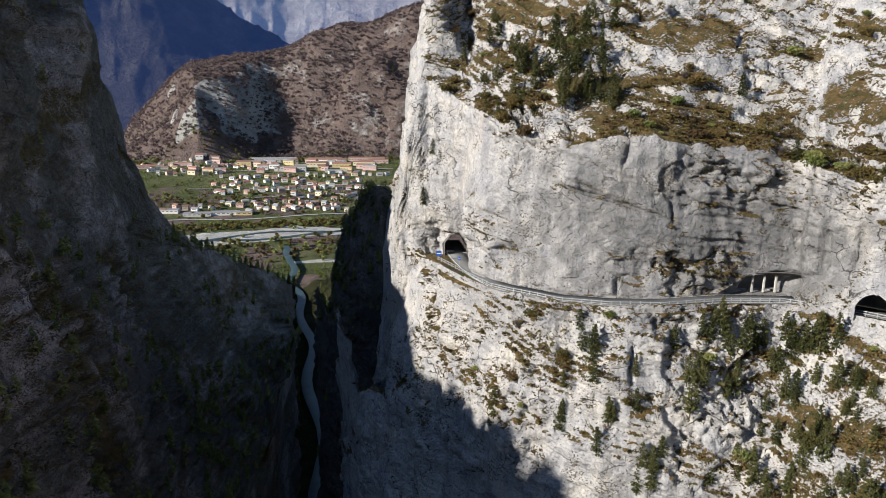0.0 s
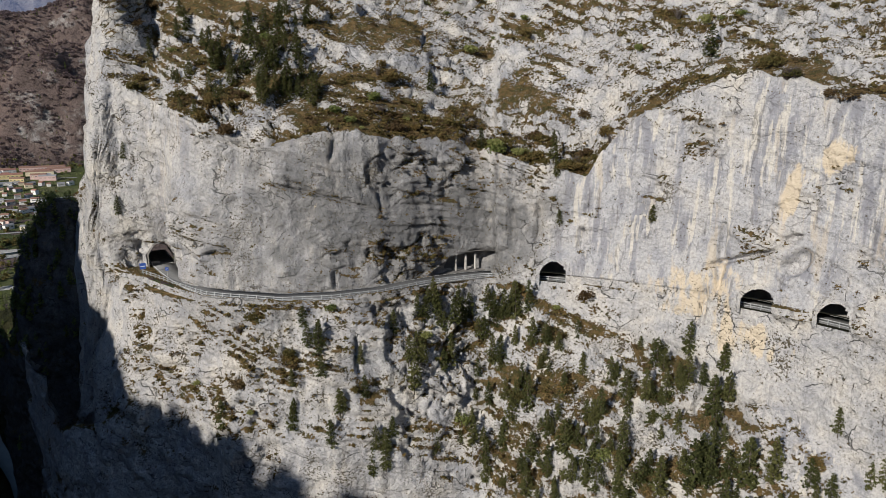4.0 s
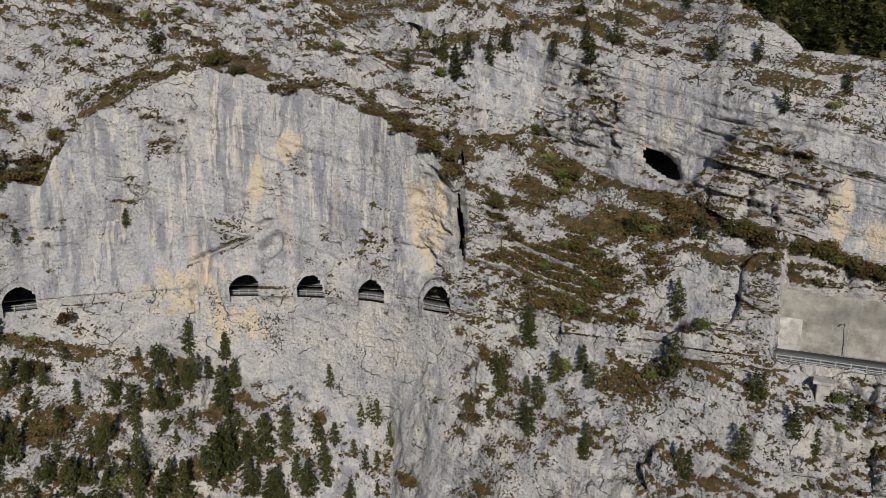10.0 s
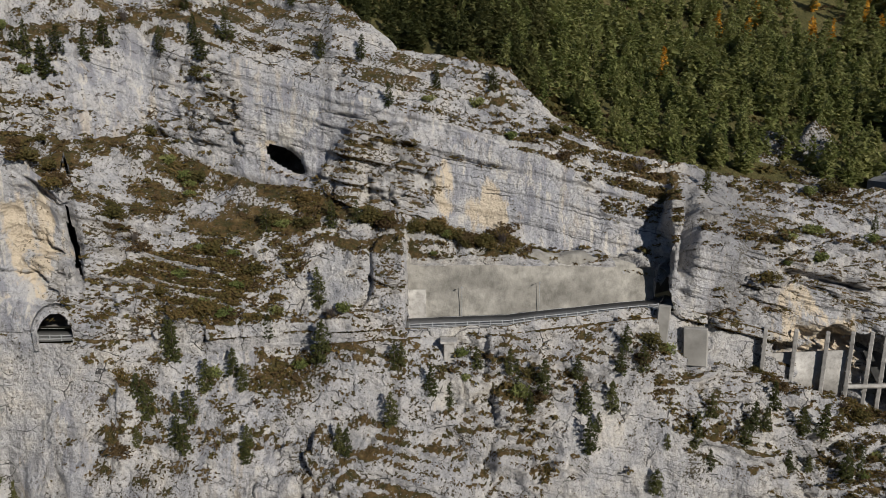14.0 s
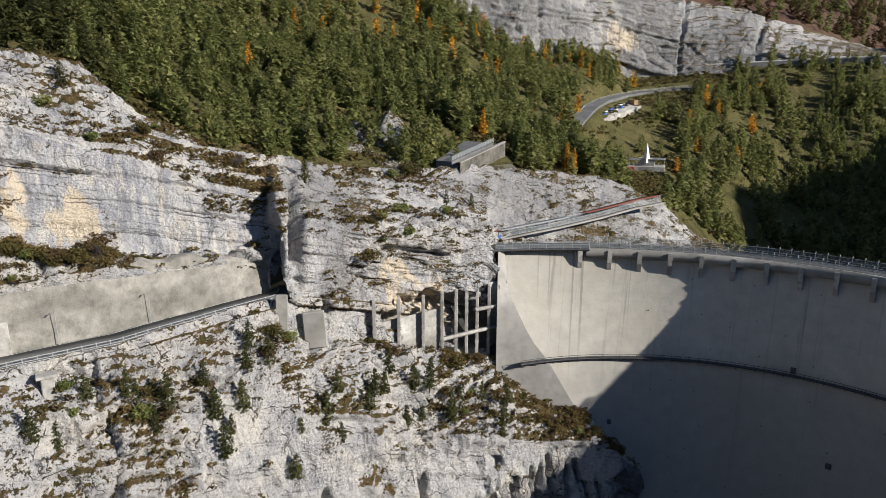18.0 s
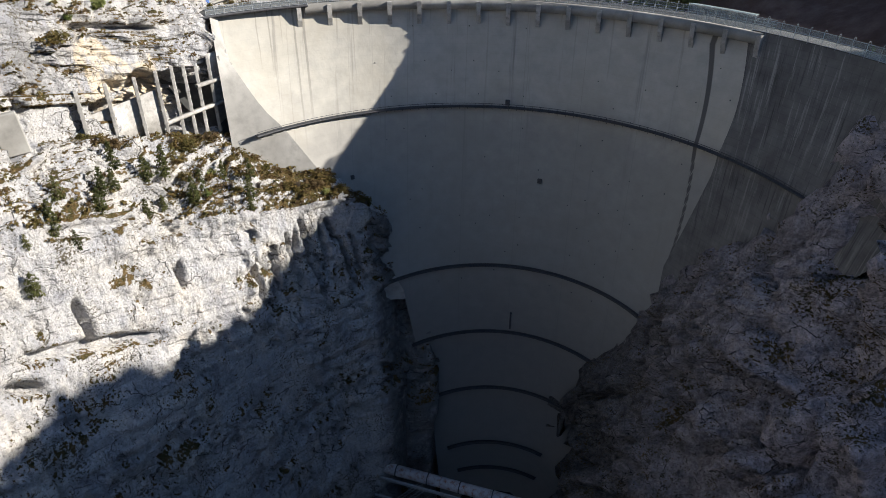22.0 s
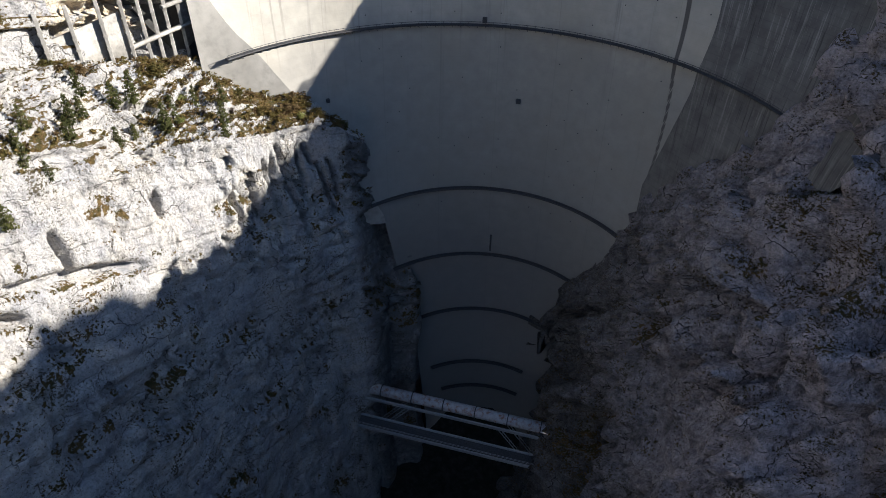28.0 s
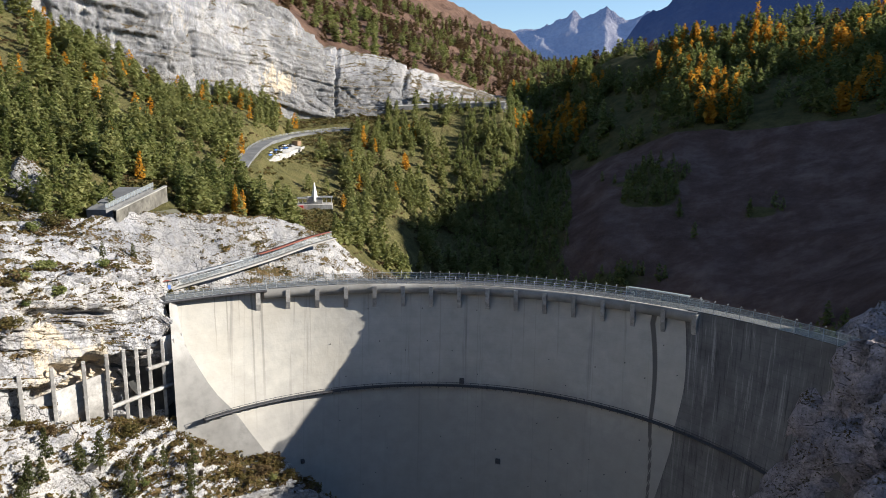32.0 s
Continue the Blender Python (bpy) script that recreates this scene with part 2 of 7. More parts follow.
    if grass:
        gcol = ramp(n, noise_node(n, 0.5, 7, 0.75, p), [(0.30, (0.035, 0.036, 0.014)), (0.44, (0.085, 0.072, 0.028)), (0.55, (0.145, 0.092, 0.038)), (0.68, (0.23, 0.17, 0.08))])
        tuft = maths(n, "MULTIPLY", maths(n, "SUBTRACT", noise_node(n, 1.5, 5, 0.66, coords(n, (1, 1, 1.3))), 0.5), 3.0)
        tuft = maths(n, "ADD", tuft, maths(n, "MULTIPLY", maths(n, "SUBTRACT", noise_node(n, 0.22, 4, 0.6, p), 0.5), 1.1))
        green = ramp(n, maths(n, "ADD", attr(n, "grass"), tuft), [(0.46, 0.0), (0.58, 1.0)])
        col = mix(n, green, col, gcol)
    n.links.new(col, b.inputs["Base Color"])
    b.inputs["Roughness"].default_value = 0.93
    b.inputs["Specular IOR Level"].default_value = 0.15
    h = maths(n, "ADD", maths(n, "MULTIPLY", noise_node(n, 0.5, 6, 0.66, p), 1.1), maths(n, "MULTIPLY", grain, 0.3))
    facet = n.nodes.new("ShaderNodeTexVoronoi")
    facet.distance = "CHEBYCHEV"
    facet.inputs["Scale"].default_value = 0.42
    n.links.new(warp.outputs[0], facet.inputs["Vector"])
    h = maths(n, "SUBTRACT", h, maths(n, "MULTIPLY", maths(n, "MULTIPLY", facet.outputs["Distance"], 0.62 * rugged), rough_wall))
    h = maths(n, "ADD", h, maths(n, "MULTIPLY", pit, 0.25))
    h = maths(n, "SUBTRACT", h, maths(n, "MULTIPLY", maths(n, "ADD", crack, seam), 0.4))
    if grass:
        h = maths(n, "ADD", h, maths(n, "MULTIPLY", green, maths(n, "MULTIPLY", grain, 0.6)))
    bump(n, b, h, 1.0, 1.2)
    return m


def simple_material(name, stops, scale, rough=0.9, scale2=None, metal=0.0, bump_amount=0.0, spec=0.25):
    """stops: colours from dark to light over a noise of that scale (per metre)."""
    m, n, b = material(name)
    p = coords(n)
    k = len(stops)
    col = ramp(n, noise_node(n, scale, 6, 0.65, p), [(0.32 + 0.36 * i / max(1, k - 1), c) for i, c in enumerate(stops)])
    if scale2:
        col = mix(n, ramp(n, noise_node(n, scale2, 3, 0.5, p), [(0.4, 0.0), (0.62, 0.5)]), col, tuple(0.55 * c for c in stops[0]))
    n.links.new(col, b.inputs["Base Color"])
    b.inputs["Roughness"].default_value, b.inputs["Metallic"].default_value = rough, metal
    b.inputs["Specular IOR Level"].default_value = spec
    if bump_amount:
        bump(n, b, noise_node(n, scale * 2, 6, 0.7, p), 0.8, bump_amount)
    return m


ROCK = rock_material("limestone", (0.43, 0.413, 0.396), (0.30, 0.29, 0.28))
# darker limestone copy for the shaded side; the shade sits in its colour
ROCK_SHADE = rock_material("shade_dark_limestone", (0.13, 0.124, 0.12), (0.10, 0.095, 0.09), rugged=1.5, pale=(0.47, 0.415, 0.43))
CONCRETE = simple_material("old_concrete", [(0.22, 0.21, 0.19), (0.31, 0.295, 0.27), (0.38, 0.365, 0.335)], 0.25, 0.9, 0.06)
ASPHALT = simple_material("asphalt", [(0.13, 0.13, 0.13), (0.19, 0.19, 0.188)], 0.8, 0.9, 0.1)
STEEL = simple_material("galvanised_steel", [(0.26, 0.27, 0.275), (0.38, 0.39, 0.395)], 2.0, 0.6, metal=0.2)


def cover_material(name, base, covers, scale=0.1):
    """Ground of several covers: base colours, then (attribute, colours) laid over it with ragged borders."""
    m, n, b = material(name)
    p = coords(n)

    def tone(stops, sc):
        k = len(stops)
        return ramp(n, noise_node(n, sc, 7, 0.7, p), [(0.3 + 0.4 * i / (k - 1), c) for i, c in enumerate(stops)])
    col = tone(base, scale)
    for key, stops, sc in covers:
        edge = maths(n, "ADD", attr(n, key), maths(n, "MULTIPLY", maths(n, "SUBTRACT", noise_node(n, sc, 6, 0.7, p), 0.5), 0.7))
        col = mix(n, ramp(n, edge, [(0.42, 0.0), (0.58, 1.0)]), col, tone(stops, sc))
    n.links.new(col, b.inputs["Base Color"])
    b.inputs["Roughness"].default_value, b.inputs["Specular IOR Level"].default_value = 1.0, 0.1
    bump(n, b, noise_node(n, scale * 2, 8, 0.75, p), 1.0, 0.35 / scale)
    return m


FOREST = cover_material("forest_floor", [(0.06, 0.058, 0.024), (0.12, 0.11, 0.042), (0.18, 0.145, 0.065)],
                        [("rock", [(0.20, 0.19, 0.18), (0.42, 0.40, 0.37), (0.58, 0.54, 0.49)], 0.09), ("autumn", [(0.06, 0.036, 0.026), (0.13, 0.078, 0.056), (0.19, 0.12, 0.085)], 0.05), ("scree", [(0.09, 0.054, 0.043), (0.155, 0.098, 0.08), (0.25, 0.175, 0.148)], 0.06)], 0.1)
# wood tone lightened to carry the haze over the hill
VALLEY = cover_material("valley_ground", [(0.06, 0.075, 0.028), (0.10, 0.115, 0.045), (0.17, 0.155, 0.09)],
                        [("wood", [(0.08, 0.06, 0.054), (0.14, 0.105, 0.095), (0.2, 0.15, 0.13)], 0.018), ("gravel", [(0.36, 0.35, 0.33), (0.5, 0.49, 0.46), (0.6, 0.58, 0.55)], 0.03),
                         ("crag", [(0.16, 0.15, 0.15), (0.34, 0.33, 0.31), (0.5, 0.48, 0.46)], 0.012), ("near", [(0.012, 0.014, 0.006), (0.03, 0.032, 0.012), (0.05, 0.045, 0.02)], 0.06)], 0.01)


def far_material(name, stops, haze_glow):
    """Far mountains; the blue haze in front of them is a faint glow of the surface."""
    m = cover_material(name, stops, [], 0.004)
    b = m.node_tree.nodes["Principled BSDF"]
    b.inputs["Emission Color"].default_value = (*haze_glow, 1)
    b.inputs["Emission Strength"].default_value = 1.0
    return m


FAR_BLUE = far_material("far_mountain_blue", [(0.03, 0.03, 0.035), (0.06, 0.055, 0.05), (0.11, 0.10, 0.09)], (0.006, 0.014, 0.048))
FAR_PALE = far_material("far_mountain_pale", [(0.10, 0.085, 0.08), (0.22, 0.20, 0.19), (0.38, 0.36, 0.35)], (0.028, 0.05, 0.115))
TUNNEL = simple_material("tunnel_lining", [(0.10, 0.095, 0.09), (0.18, 0.17, 0.16)], 0.4, 0.95)
WHITE_PAINT = simple_material("road_paint", [(0.6, 0.6, 0.58), (0.75, 0.75, 0.73)], 3.0, 0.8)
PALE_CONCRETE = simple_material("pale_concrete", [(0.27, 0.255, 0.235), (0.42, 0.40, 0.37), (0.52, 0.50, 0.465)], 0.9, 0.9, 0.15, bump_amount=0.05)
RUST = simple_material("rusty_sheet", [(0.16, 0.05, 0.035), (0.25, 0.09, 0.06)], 0.8, 0.8)
PIPE = simple_material("rust_streaked_pipe", [(0.28, 0.13, 0.08), (0.45, 0.44, 0.45), (0.55, 0.55, 0.56)], 0.7, 0.7)
DARK_STEEL = simple_material("dark_steel", [(0.05, 0.05, 0.055), (0.10, 0.10, 0.105)], 2.0, 0.7, metal=0.3)
WATER = simple_material("river_water", [(0.025, 0.05, 0.058), (0.06, 0.095, 0.10)], 0.05, 0.4)
BARK = simple_material("bark", [(0.05, 0.04, 0.03), (0.12, 0.10, 0.08)], 3.0, 0.95)


def leaf_material(name, stops):
    """Foliage: a tone for each plant by chance, and a finer variation in it."""
    m, n, b = material(name)
    info = n.nodes.new("ShaderNodeObjectInfo")
    leaf = n.nodes.new("ShaderNodeNewGeometry").outputs["Random Per Island"]
    f = maths(n, "ADD", maths(n, "MULTIPLY", info.outputs["Random"], 0.3), maths(n, "MULTIPLY", noise_node(n, 0.16, 3, 0.6, coords(n)), 0.5))
    f = maths(n, "ADD", f, maths(n, "MULTIPLY", leaf, 0.3))
    k = len(stops)
    n.links.new(ramp(n, f, [(0.2 + 0.6 * i / (k - 1), c) for i, c in enumerate(stops)]), b.inputs["Base Color"])
    b.inputs["Roughness"].default_value, b.inputs["Specular IOR Level"].default_value = 0.8, 0.2
    t, x = n.nodes.new("ShaderNodeBsdfTranslucent"), n.nodes.new("ShaderNodeMixShader")
    x.inputs[0].default_value = 0.5
    n.links.new(b.inputs["Base Color"].links[0].from_socket, t.inputs["Color"])
    n.links.new(b.outputs[0], x.inputs[1])
    n.links.new(t.outputs[0], x.inputs[2])
    n.links.new(x.outputs[0], n.nodes["Material Output"].inputs[0])
    return m


NEEDLES = leaf_material("conifer_needles", [(0.075, 0.098, 0.03), (0.17, 0.198, 0.06), (0.31, 0.305, 0.12)])
LARCH = leaf_material("autumn_larch_needles", [(0.36, 0.17, 0.02), (0.58, 0.30, 0.035), (0.68, 0.42, 0.07)])
SHRUB = leaf_material("autumn_shrub_leaves", [(0.06, 0.06, 0.02), (0.125, 0.105, 0.036), (0.21, 0.14, 0.055)])
RUSSET = leaf_material("russet_shrub_leaves", [(0.06, 0.038, 0.019), (0.115, 0.075, 0.036), (0.16, 0.115, 0.058)])
DARK_NEEDLES = leaf_material("dark_conifer_needles", [(0.036, 0.044, 0.016), (0.08, 0.088, 0.03), (0.145, 0.14, 0.052)])
# brown wood with the purple haze of distance mixed into its colour
HILL_WOOD = leaf_material("hazy_leafless_wood", [(0.09, 0.066, 0.068), (0.15, 0.112, 0.112), (0.225, 0.17, 0.163)])
TWIGS = leaf_material("bare_twigs", [(0.08, 0.06, 0.05), (0.14, 0.115, 0.10), (0.2, 0.17, 0.15)])


# dark runs on the dam: bearing, half width in degrees, length in metres, strength
STAINS = ((133.75, 0.05, 14, 0.45), (134.65, 0.06, 16, 0.5), (136.6, 0.08, 34, 0.55), (137.35, 0.1, 30, 0.6), (135.6, 0.04, 10, 0.3), (141.2, 0.05, 22, 0.3), (146.0, 0.06, 20, 0.25), (152.0, 0.06, 24, 0.25), (159.0, 0.05, 22, 0.25))


def dam_material():
    """Dam concrete: lifts and joints, dark water streaks, yellowish weathering."""
    m, n, b = material("dam_concrete")
    p = coords(n)
    col = ramp(n, noise_node(n, 0.3, 6, 0.6, p), [(0.3, (0.385, 0.365, 0.325)), (0.7, (0.50, 0.472, 0.415))])
    col = mix(n, ramp(n, noise_node(n, 0.05, 4, 0.6, p), [(0.45, 0.0), (0.65, 0.5)]), col, (0.43, 0.39, 0.32))
    u = n.nodes.new("ShaderNodeCombineXYZ")
    n.links.new(maths(n, "MULTIPLY", attr(n, "arc"), 1.0), u.inputs[0])
    n.links.new(maths(n, "MULTIPLY", attr(n, "depth"), 0.035), u.inputs[1])
    streak = noise_node(n, 0.33, 5, 0.65, u.outputs[0])
    fade = ramp(n, maths(n, "DIVIDE", attr(n, "depth"), 70.0), [(0.0, 0.75), (0.5, 0.3), (1.0, 0.05)])
    col = mix(n, maths(n, "MULTIPLY", ramp(n, streak, [(0.58, 0.0), (0.68, 1.0)]), fade), col, (0.17, 0.16, 0.15))
    lift = maths(n, "FRACT", maths(n, "DIVIDE", attr(n, "depth"), 2.2))
    col = mix(n, maths(n, "MULTIPLY", ramp(n, lift, [(0.0, 1.0), (0.06, 0.0)]), 0.12), col, (0.2, 0.19, 0.18))
    joint = maths(n, "FRACT", maths(n, "ADD", maths(n, "DIVIDE", attr(n, "arc"), 15.3), 0.27))
    col = mix(n, maths(n, "MULTIPLY", ramp(n, joint, [(0.0, 1.0), (0.018, 0.0)]), 0.25), col, (0.15, 0.14, 0.13))
    # gorge shade painted in: concrete darkens with depth below the crest
    depth_shade = ramp(n, maths(n, "ADD", maths(n, "DIVIDE", attr(n, "depth"), 160.0), maths(n, "MULTIPLY", noise_node(n, 0.06, 4, 0.6, p), 0.12)), [(0.19, 0.0), (0.26, 0.45), (0.7, 0.8)])
    col = mix(n, depth_shade, col, (0.17, 0.165, 0.165))
    side = maths(n, "ADD", attr(n, "across"), maths(n, "MULTIPLY", maths(n, "SUBTRACT", noise_node(n, 0.25, 3, 0.6, p), 0.5), 0.15))
    for at, wide, low, amount in STAINS:
        f = ramp(n, maths(n, "DIVIDE", maths(n, "ABSOLUTE", maths(n, "SUBTRACT", side, at)), wide * 4), [(0.15, 1.0), (0.3, 0.0)])
        f = maths(n, "MULTIPLY", f, ramp(n, maths(n, "DIVIDE", attr(n, "depth"), low), [(0.0, amount), (0.6, amount * 0.7), (1.0, 0.0)]))
        col = mix(n, f, col, (0.15, 0.14, 0.13))
    pipe_line = ramp(n, maths(n, "ABSOLUTE", attr(n, "stain")), [(0.5, 0.9), (0.75, 0.0)])
    col = mix(n, pipe_line, col, (0.09, 0.085, 0.08))
    n.links.new(col, b.inputs["Base Color"])
    b.inputs["Roughness"].default_value, b.inputs["Specular IOR Level"].default_value = 0.9, 0.2
    bump(n, b, noise_node(n, 0.6, 6, 0.6, p), 0.4, 0.15)
    return m


DAM = dam_material()


def streaked_material():
    """Old dark concrete with pale and black runs down it and board marks across."""
    m, n, b = material("dark_streaked_concrete")
    col = ramp(n, noise_node(n, 0.2, 5, 0.6, coords(n)), [(0.3, (0.09, 0.085, 0.08)), (0.7, (0.17, 0.16, 0.15))])
    u = n.nodes.new("ShaderNodeCombineXYZ")
    n.links.new(attr(n, "arc"), u.inputs[0])
    n.links.new(maths(n, "MULTIPLY", attr(n, "depth"), 0.04), u.inputs[1])
    run = noise_node(n, 1.1, 5, 0.7, u.outputs[0])
    down = ramp(n, maths(n, "DIVIDE", attr(n, "depth"), 60.0), [(0.0, 1.0), (0.45, 0.55), (1.0, 0.0)])
    col = mix(n, maths(n, "MULTIPLY", ramp(n, run, [(0.55, 0.0), (0.63, 0.8)]), down), col, (0.33, 0.31, 0.29))
    col = mix(n, ramp(n, run, [(0.36, 0.8), (0.44, 0.0)]), col, (0.05, 0.047, 0.045))
    lift = maths(n, "FRACT", maths(n, "DIVIDE", attr(n, "depth"), 1.6))
    col = mix(n, maths(n, "MULTIPLY", ramp(n, lift, [(0.0, 1.0), (0.12, 0.0)]), 0.3), col, (0.05, 0.047, 0.045))
    n.links.new(col, b.inputs["Base Color"])
    b.inputs["Roughness"].default_value = 0.9
    return m


OLD_DAM = streaked_material()
GREY_DAM = simple_material("grey_abutment_concrete", [(0.27, 0.26, 0.24), (0.36, 0.345, 0.32), (0.42, 0.40, 0.37)], 0.3, 0.9, 0.07)


def mesh_material(name, colour, share):
    """Wire mesh: mostly holes."""
    m, n, b = material(name)
    t, x = n.nodes.new("ShaderNodeBsdfTransparent"), n.nodes.new("ShaderNodeMixShader")
    b.inputs["Base Color"].default_value = (*colour, 1)
    b.inputs["Roughness"].default_value = 0.6
    x.inputs[0].default_value = share
    n.links.new(t.outputs[0], x.inputs[1])
    n.links.new(b.outputs[0], x.inputs[2])
    n.links.new(x.outputs[0], n.nodes["Material Output"].inputs[0])
    return m


WIRE = mesh_material("wire_mesh", (0.34, 0.37, 0.38), 0.28)
PANEL = mesh_material("milky_panel", (0.42, 0.50, 0.50), 0.4)


def plain(name, colour, rough=0.6, metal=0.0):
    m, n, b = material(name)
    b.inputs["Base Color"].default_value = (*colour, 1)
    b.inputs["Roughness"].default_value, b.inputs["Metallic"].default_value = rough, metal
    return m

# ---- the gorge: the cliff with the road ----
def road_z(b):
    return -50.0 + 4.0 * np.asarray(b) / 112.0


ROAD_LEVEL = [(-9, 5.5), (-4, 4.4), (-3, 4.12), (-1.5, 3.97), (-0.4, 3.86), (1.0, 3.68), (2.2, 3.54), (3.5, 3.42), (5.5, 3.33), (9.8, 3.2), (13.9, 3.19), (18, 3.25), (22.6, 3.43), (26.8, 3.55), (32.6, 3.5), (48.2, 3.32), (53.4, 3.23),
              (58.5, 3.13), (64.1, 2.94), (72, 2.77), (80, 2.7), (91.4, 2.68), (95.7, 2.7), (99.7, 2.73), (105.5, 2.87), (111.7, 3.06), (118, 3.5), (126, 4.2)]


def road_r(b):
    """Distance of the road's outer edge from the camera, fitted to its view."""
    return line(ROAD_LEVEL, b)[0] * -road_z(b)


def tan_d(a):
    return np.tan(np.radians(a))


th = np.arange(-8.6, 152.01, 0.185)
R, Z = road_r(th), road_z(th)
open_road = np.maximum(smooth(-1.6, -1.3, th) * (1 - smooth(27.2, 27.8, th)), smooth(90.6, 91.2, th) * (1 - smooth(111.5, 112.3, th)))
foot = line([(-9, 300), (-8, 190), (0, 150), (14, 125), (30, 110), (48, 95), (64, 80), (80, 65), (91, 62), (106, 75), (118, 90), (130, 112), (136, 124), (140, 134), (141.5, 150), (148, 150), (150.5, 165), (152, 182)], th)[0]
low = line([(-9, 300), (-8.2, 200), (-5, 184), (0, 166), (14, 145), (30, 126), (48, 112), (64, 98), (80, 84), (91, 82), (106, 92), (118, 108), (130, 130), (138, 148), (142.5, 151), (143.8, 160), (147, 160), (148.5, 178), (152, 185)], th)[0]
brink_r, brink_z = line([(-9, 330, -100), (-7, 215, -100), (-4.5, 190, -88), (0, 182, -78), (5, 152, -78), (14, 146, -80), (27, 152, -90), (33, 136, -100), (48, 127, -106), (58, 120, -108),
                         (70, 107, -92), (80, 104, -84), (91, 106, -78), (106, 118, -72), (112, 128, -65), (123.5, 140, -78), (133, 150, -84), (139.3, 158, -87), (141.5, 161, -92), (143.5, 172, -105), (152, 184, -120)], th)
toe_r, toe_z = line([(-9, 330, -90), (-5, 240, -70), (-3, 208, -55), (30, 171, -51.5), (34.8, 166, -56.5), (41.5, 161, -59), (51.6, 153, -68), (59.8, 144, -80), (63, 138, -60), (67, 133, -52), (91, 124, -48.5),
                     (111, 140, -48), (112.6, 140.5, -54), (113.4, 142, -56), (118.7, 150, -60.6), (123, 158, -65), (130.6, 174, -76), (135, 178, -82), (140, 181, -90), (143, 182, -102), (152, 190, -116)], th)
keep = (th > -2.5) & (th < 30) | (th > 91) & (th < 111.5)
toe_r, toe_z = np.where(keep, R - 0.6, toe_r), np.where(keep, Z - 1.6, toe_z)
buttress = smooth(111.6, 112.6, th)
fall = np.interp(th, [-8.6, -4.5, -3.2], [-95, -48, 0])
toe_z = toe_z + fall
edge_r = np.where(th < 112, R, 0) + np.where(th >= 112, toe_r + 1.0, 0)
edge_z = (Z + fall) * (1 - buttress) + buttress * (toe_z + 8)
wall_r = edge_r + np.maximum(6.8, (204 - edge_r) * (1 - smooth(1.9, 2.7, th))) * open_road + 0.4
wall_r = np.where((th < -1.2) & (th > -3.4), np.maximum(wall_r, 204.3), wall_r)
wall_z = np.where(open_road > 0.5, Z - 0.1, edge_z + 2.0)
top_el, top_lean = line([(-9, -33, 0.1), (-5, -24, 0.1), (-3.9, -11.5, 0.1), (-3, -7.6, 0.1), (-2.3, -3.6, 0.1), (-1.2, 0, 0.1), (2, -2.1, 0.12), (7.9, -5.1, 0.12), (13.9, -4.1, 0.12), (22.2, -5, 0.1), (27.6, -5.9, 0.1), (34.8, -7.4, 0.15), (35.9, -5.2, 0.15), (38.8, -2.2, 0.12), (45.4, 0.4, 0.12),
                         (52.6, -1.3, 0.12), (59.5, -3.2, 0.12), (63.5, -5.9, 0.15), (66.5, -9, 0.3), (70, -11, 0.6), (75, -12, 0.7), (85, -14, 0.7), (90.8, -15, 0.4), (91.3, -15.4, 0.04), (101.2, -15.4, 0.04), (111, -15, 0.04), (113, -13, 0.06), (118, -14.2, 0.06),
                         (125, -14.6, 0.05), (129.5, -15.2, 0.05), (131, -18, 0.05), (140, -20, 0.1), (152, -24, 0.1)], th)
lip_r = np.where((th > -3.4) & (th < 6), np.minimum(wall_r, np.interp(th, [-3.4, -1, 1, 2.5, 4, 6], [205, 203, 195, 186, 179, 173])), wall_r)
top_z = (lip_r - top_lean * wall_z) * tan_d(top_el) / (1 - top_lean * tan_d(top_el))
top_r = lip_r + top_lean * (top_z - wall_z)
ledge_el, ledge_w = line([(-9, -32, 10), (-5, -23, 10), (-3.9, -10.5, 10), (-3, -7, 6), (-2.3, -2.8, 4), (-1.2, 1.2, 4), (2, -1, 12), (14, -2.6, 12), (22, -3.4, 12), (28, -4.4, 12), (35, -5, 14), (39, -1.2, 10), (45, 1.4, 10), (52.6, -0.2, 10), (59.5, -2, 10), (63.3, -4.4, 12), (71.9, -5.0, 24), (79.2, -8.3, 18),
                          (84.6, -9.7, 16), (87.4, -11.4, 12), (92, -12.0, 12), (98.5, -13.6, 9), (101.2, -14.5, 7), (109.7, -14.5, 2), (112, -12.4, 2), (118, -12.6, 2), (125, -13.0, 2), (129.5, -13.8, 2), (131, -15, 8), (140, -17, 8), (152, -20, 8)], th)
even = np.convolve(np.pad(top_r, 22, mode="edge"), np.ones(45) / 45, mode="valid")
even = top_r + (even - top_r) * smooth(74, 79, th) * (1 - smooth(104, 108, th))
ledge_r = even + ledge_w
ledge_z = ledge_r * tan_d(ledge_el)
band_el, band_w = line([(-9, -31, 15), (-5, -22, 15), (-3.9, -10, 15), (-3, -6.8, 10), (-2.3, -2.3, 10), (-1.6, 0.8, 10), (-1.0, 4.4, 12), (-0.4, 6.4, 14), (2, 7, 42), (28, 6, 45), (45, 8, 45), (52.6, 6, 45), (58, 3.5, 30), (62, 2.0, 10), (75.2, 1.8, 6), (82.9, -0.8, 5), (88.7, -2.1, 5), (99, -5.8, 5), (108.4, -8.9, 5), (113, -10.2, 4), (118, -11.2, 6), (125, -11.6, 6), (129.5, -12.2, 5),
                        (131, -13, 10), (140, -15, 10), (152, -17, 10)], th)
band_r = ledge_r + band_w
band_z = band_r * tan_d(band_el)
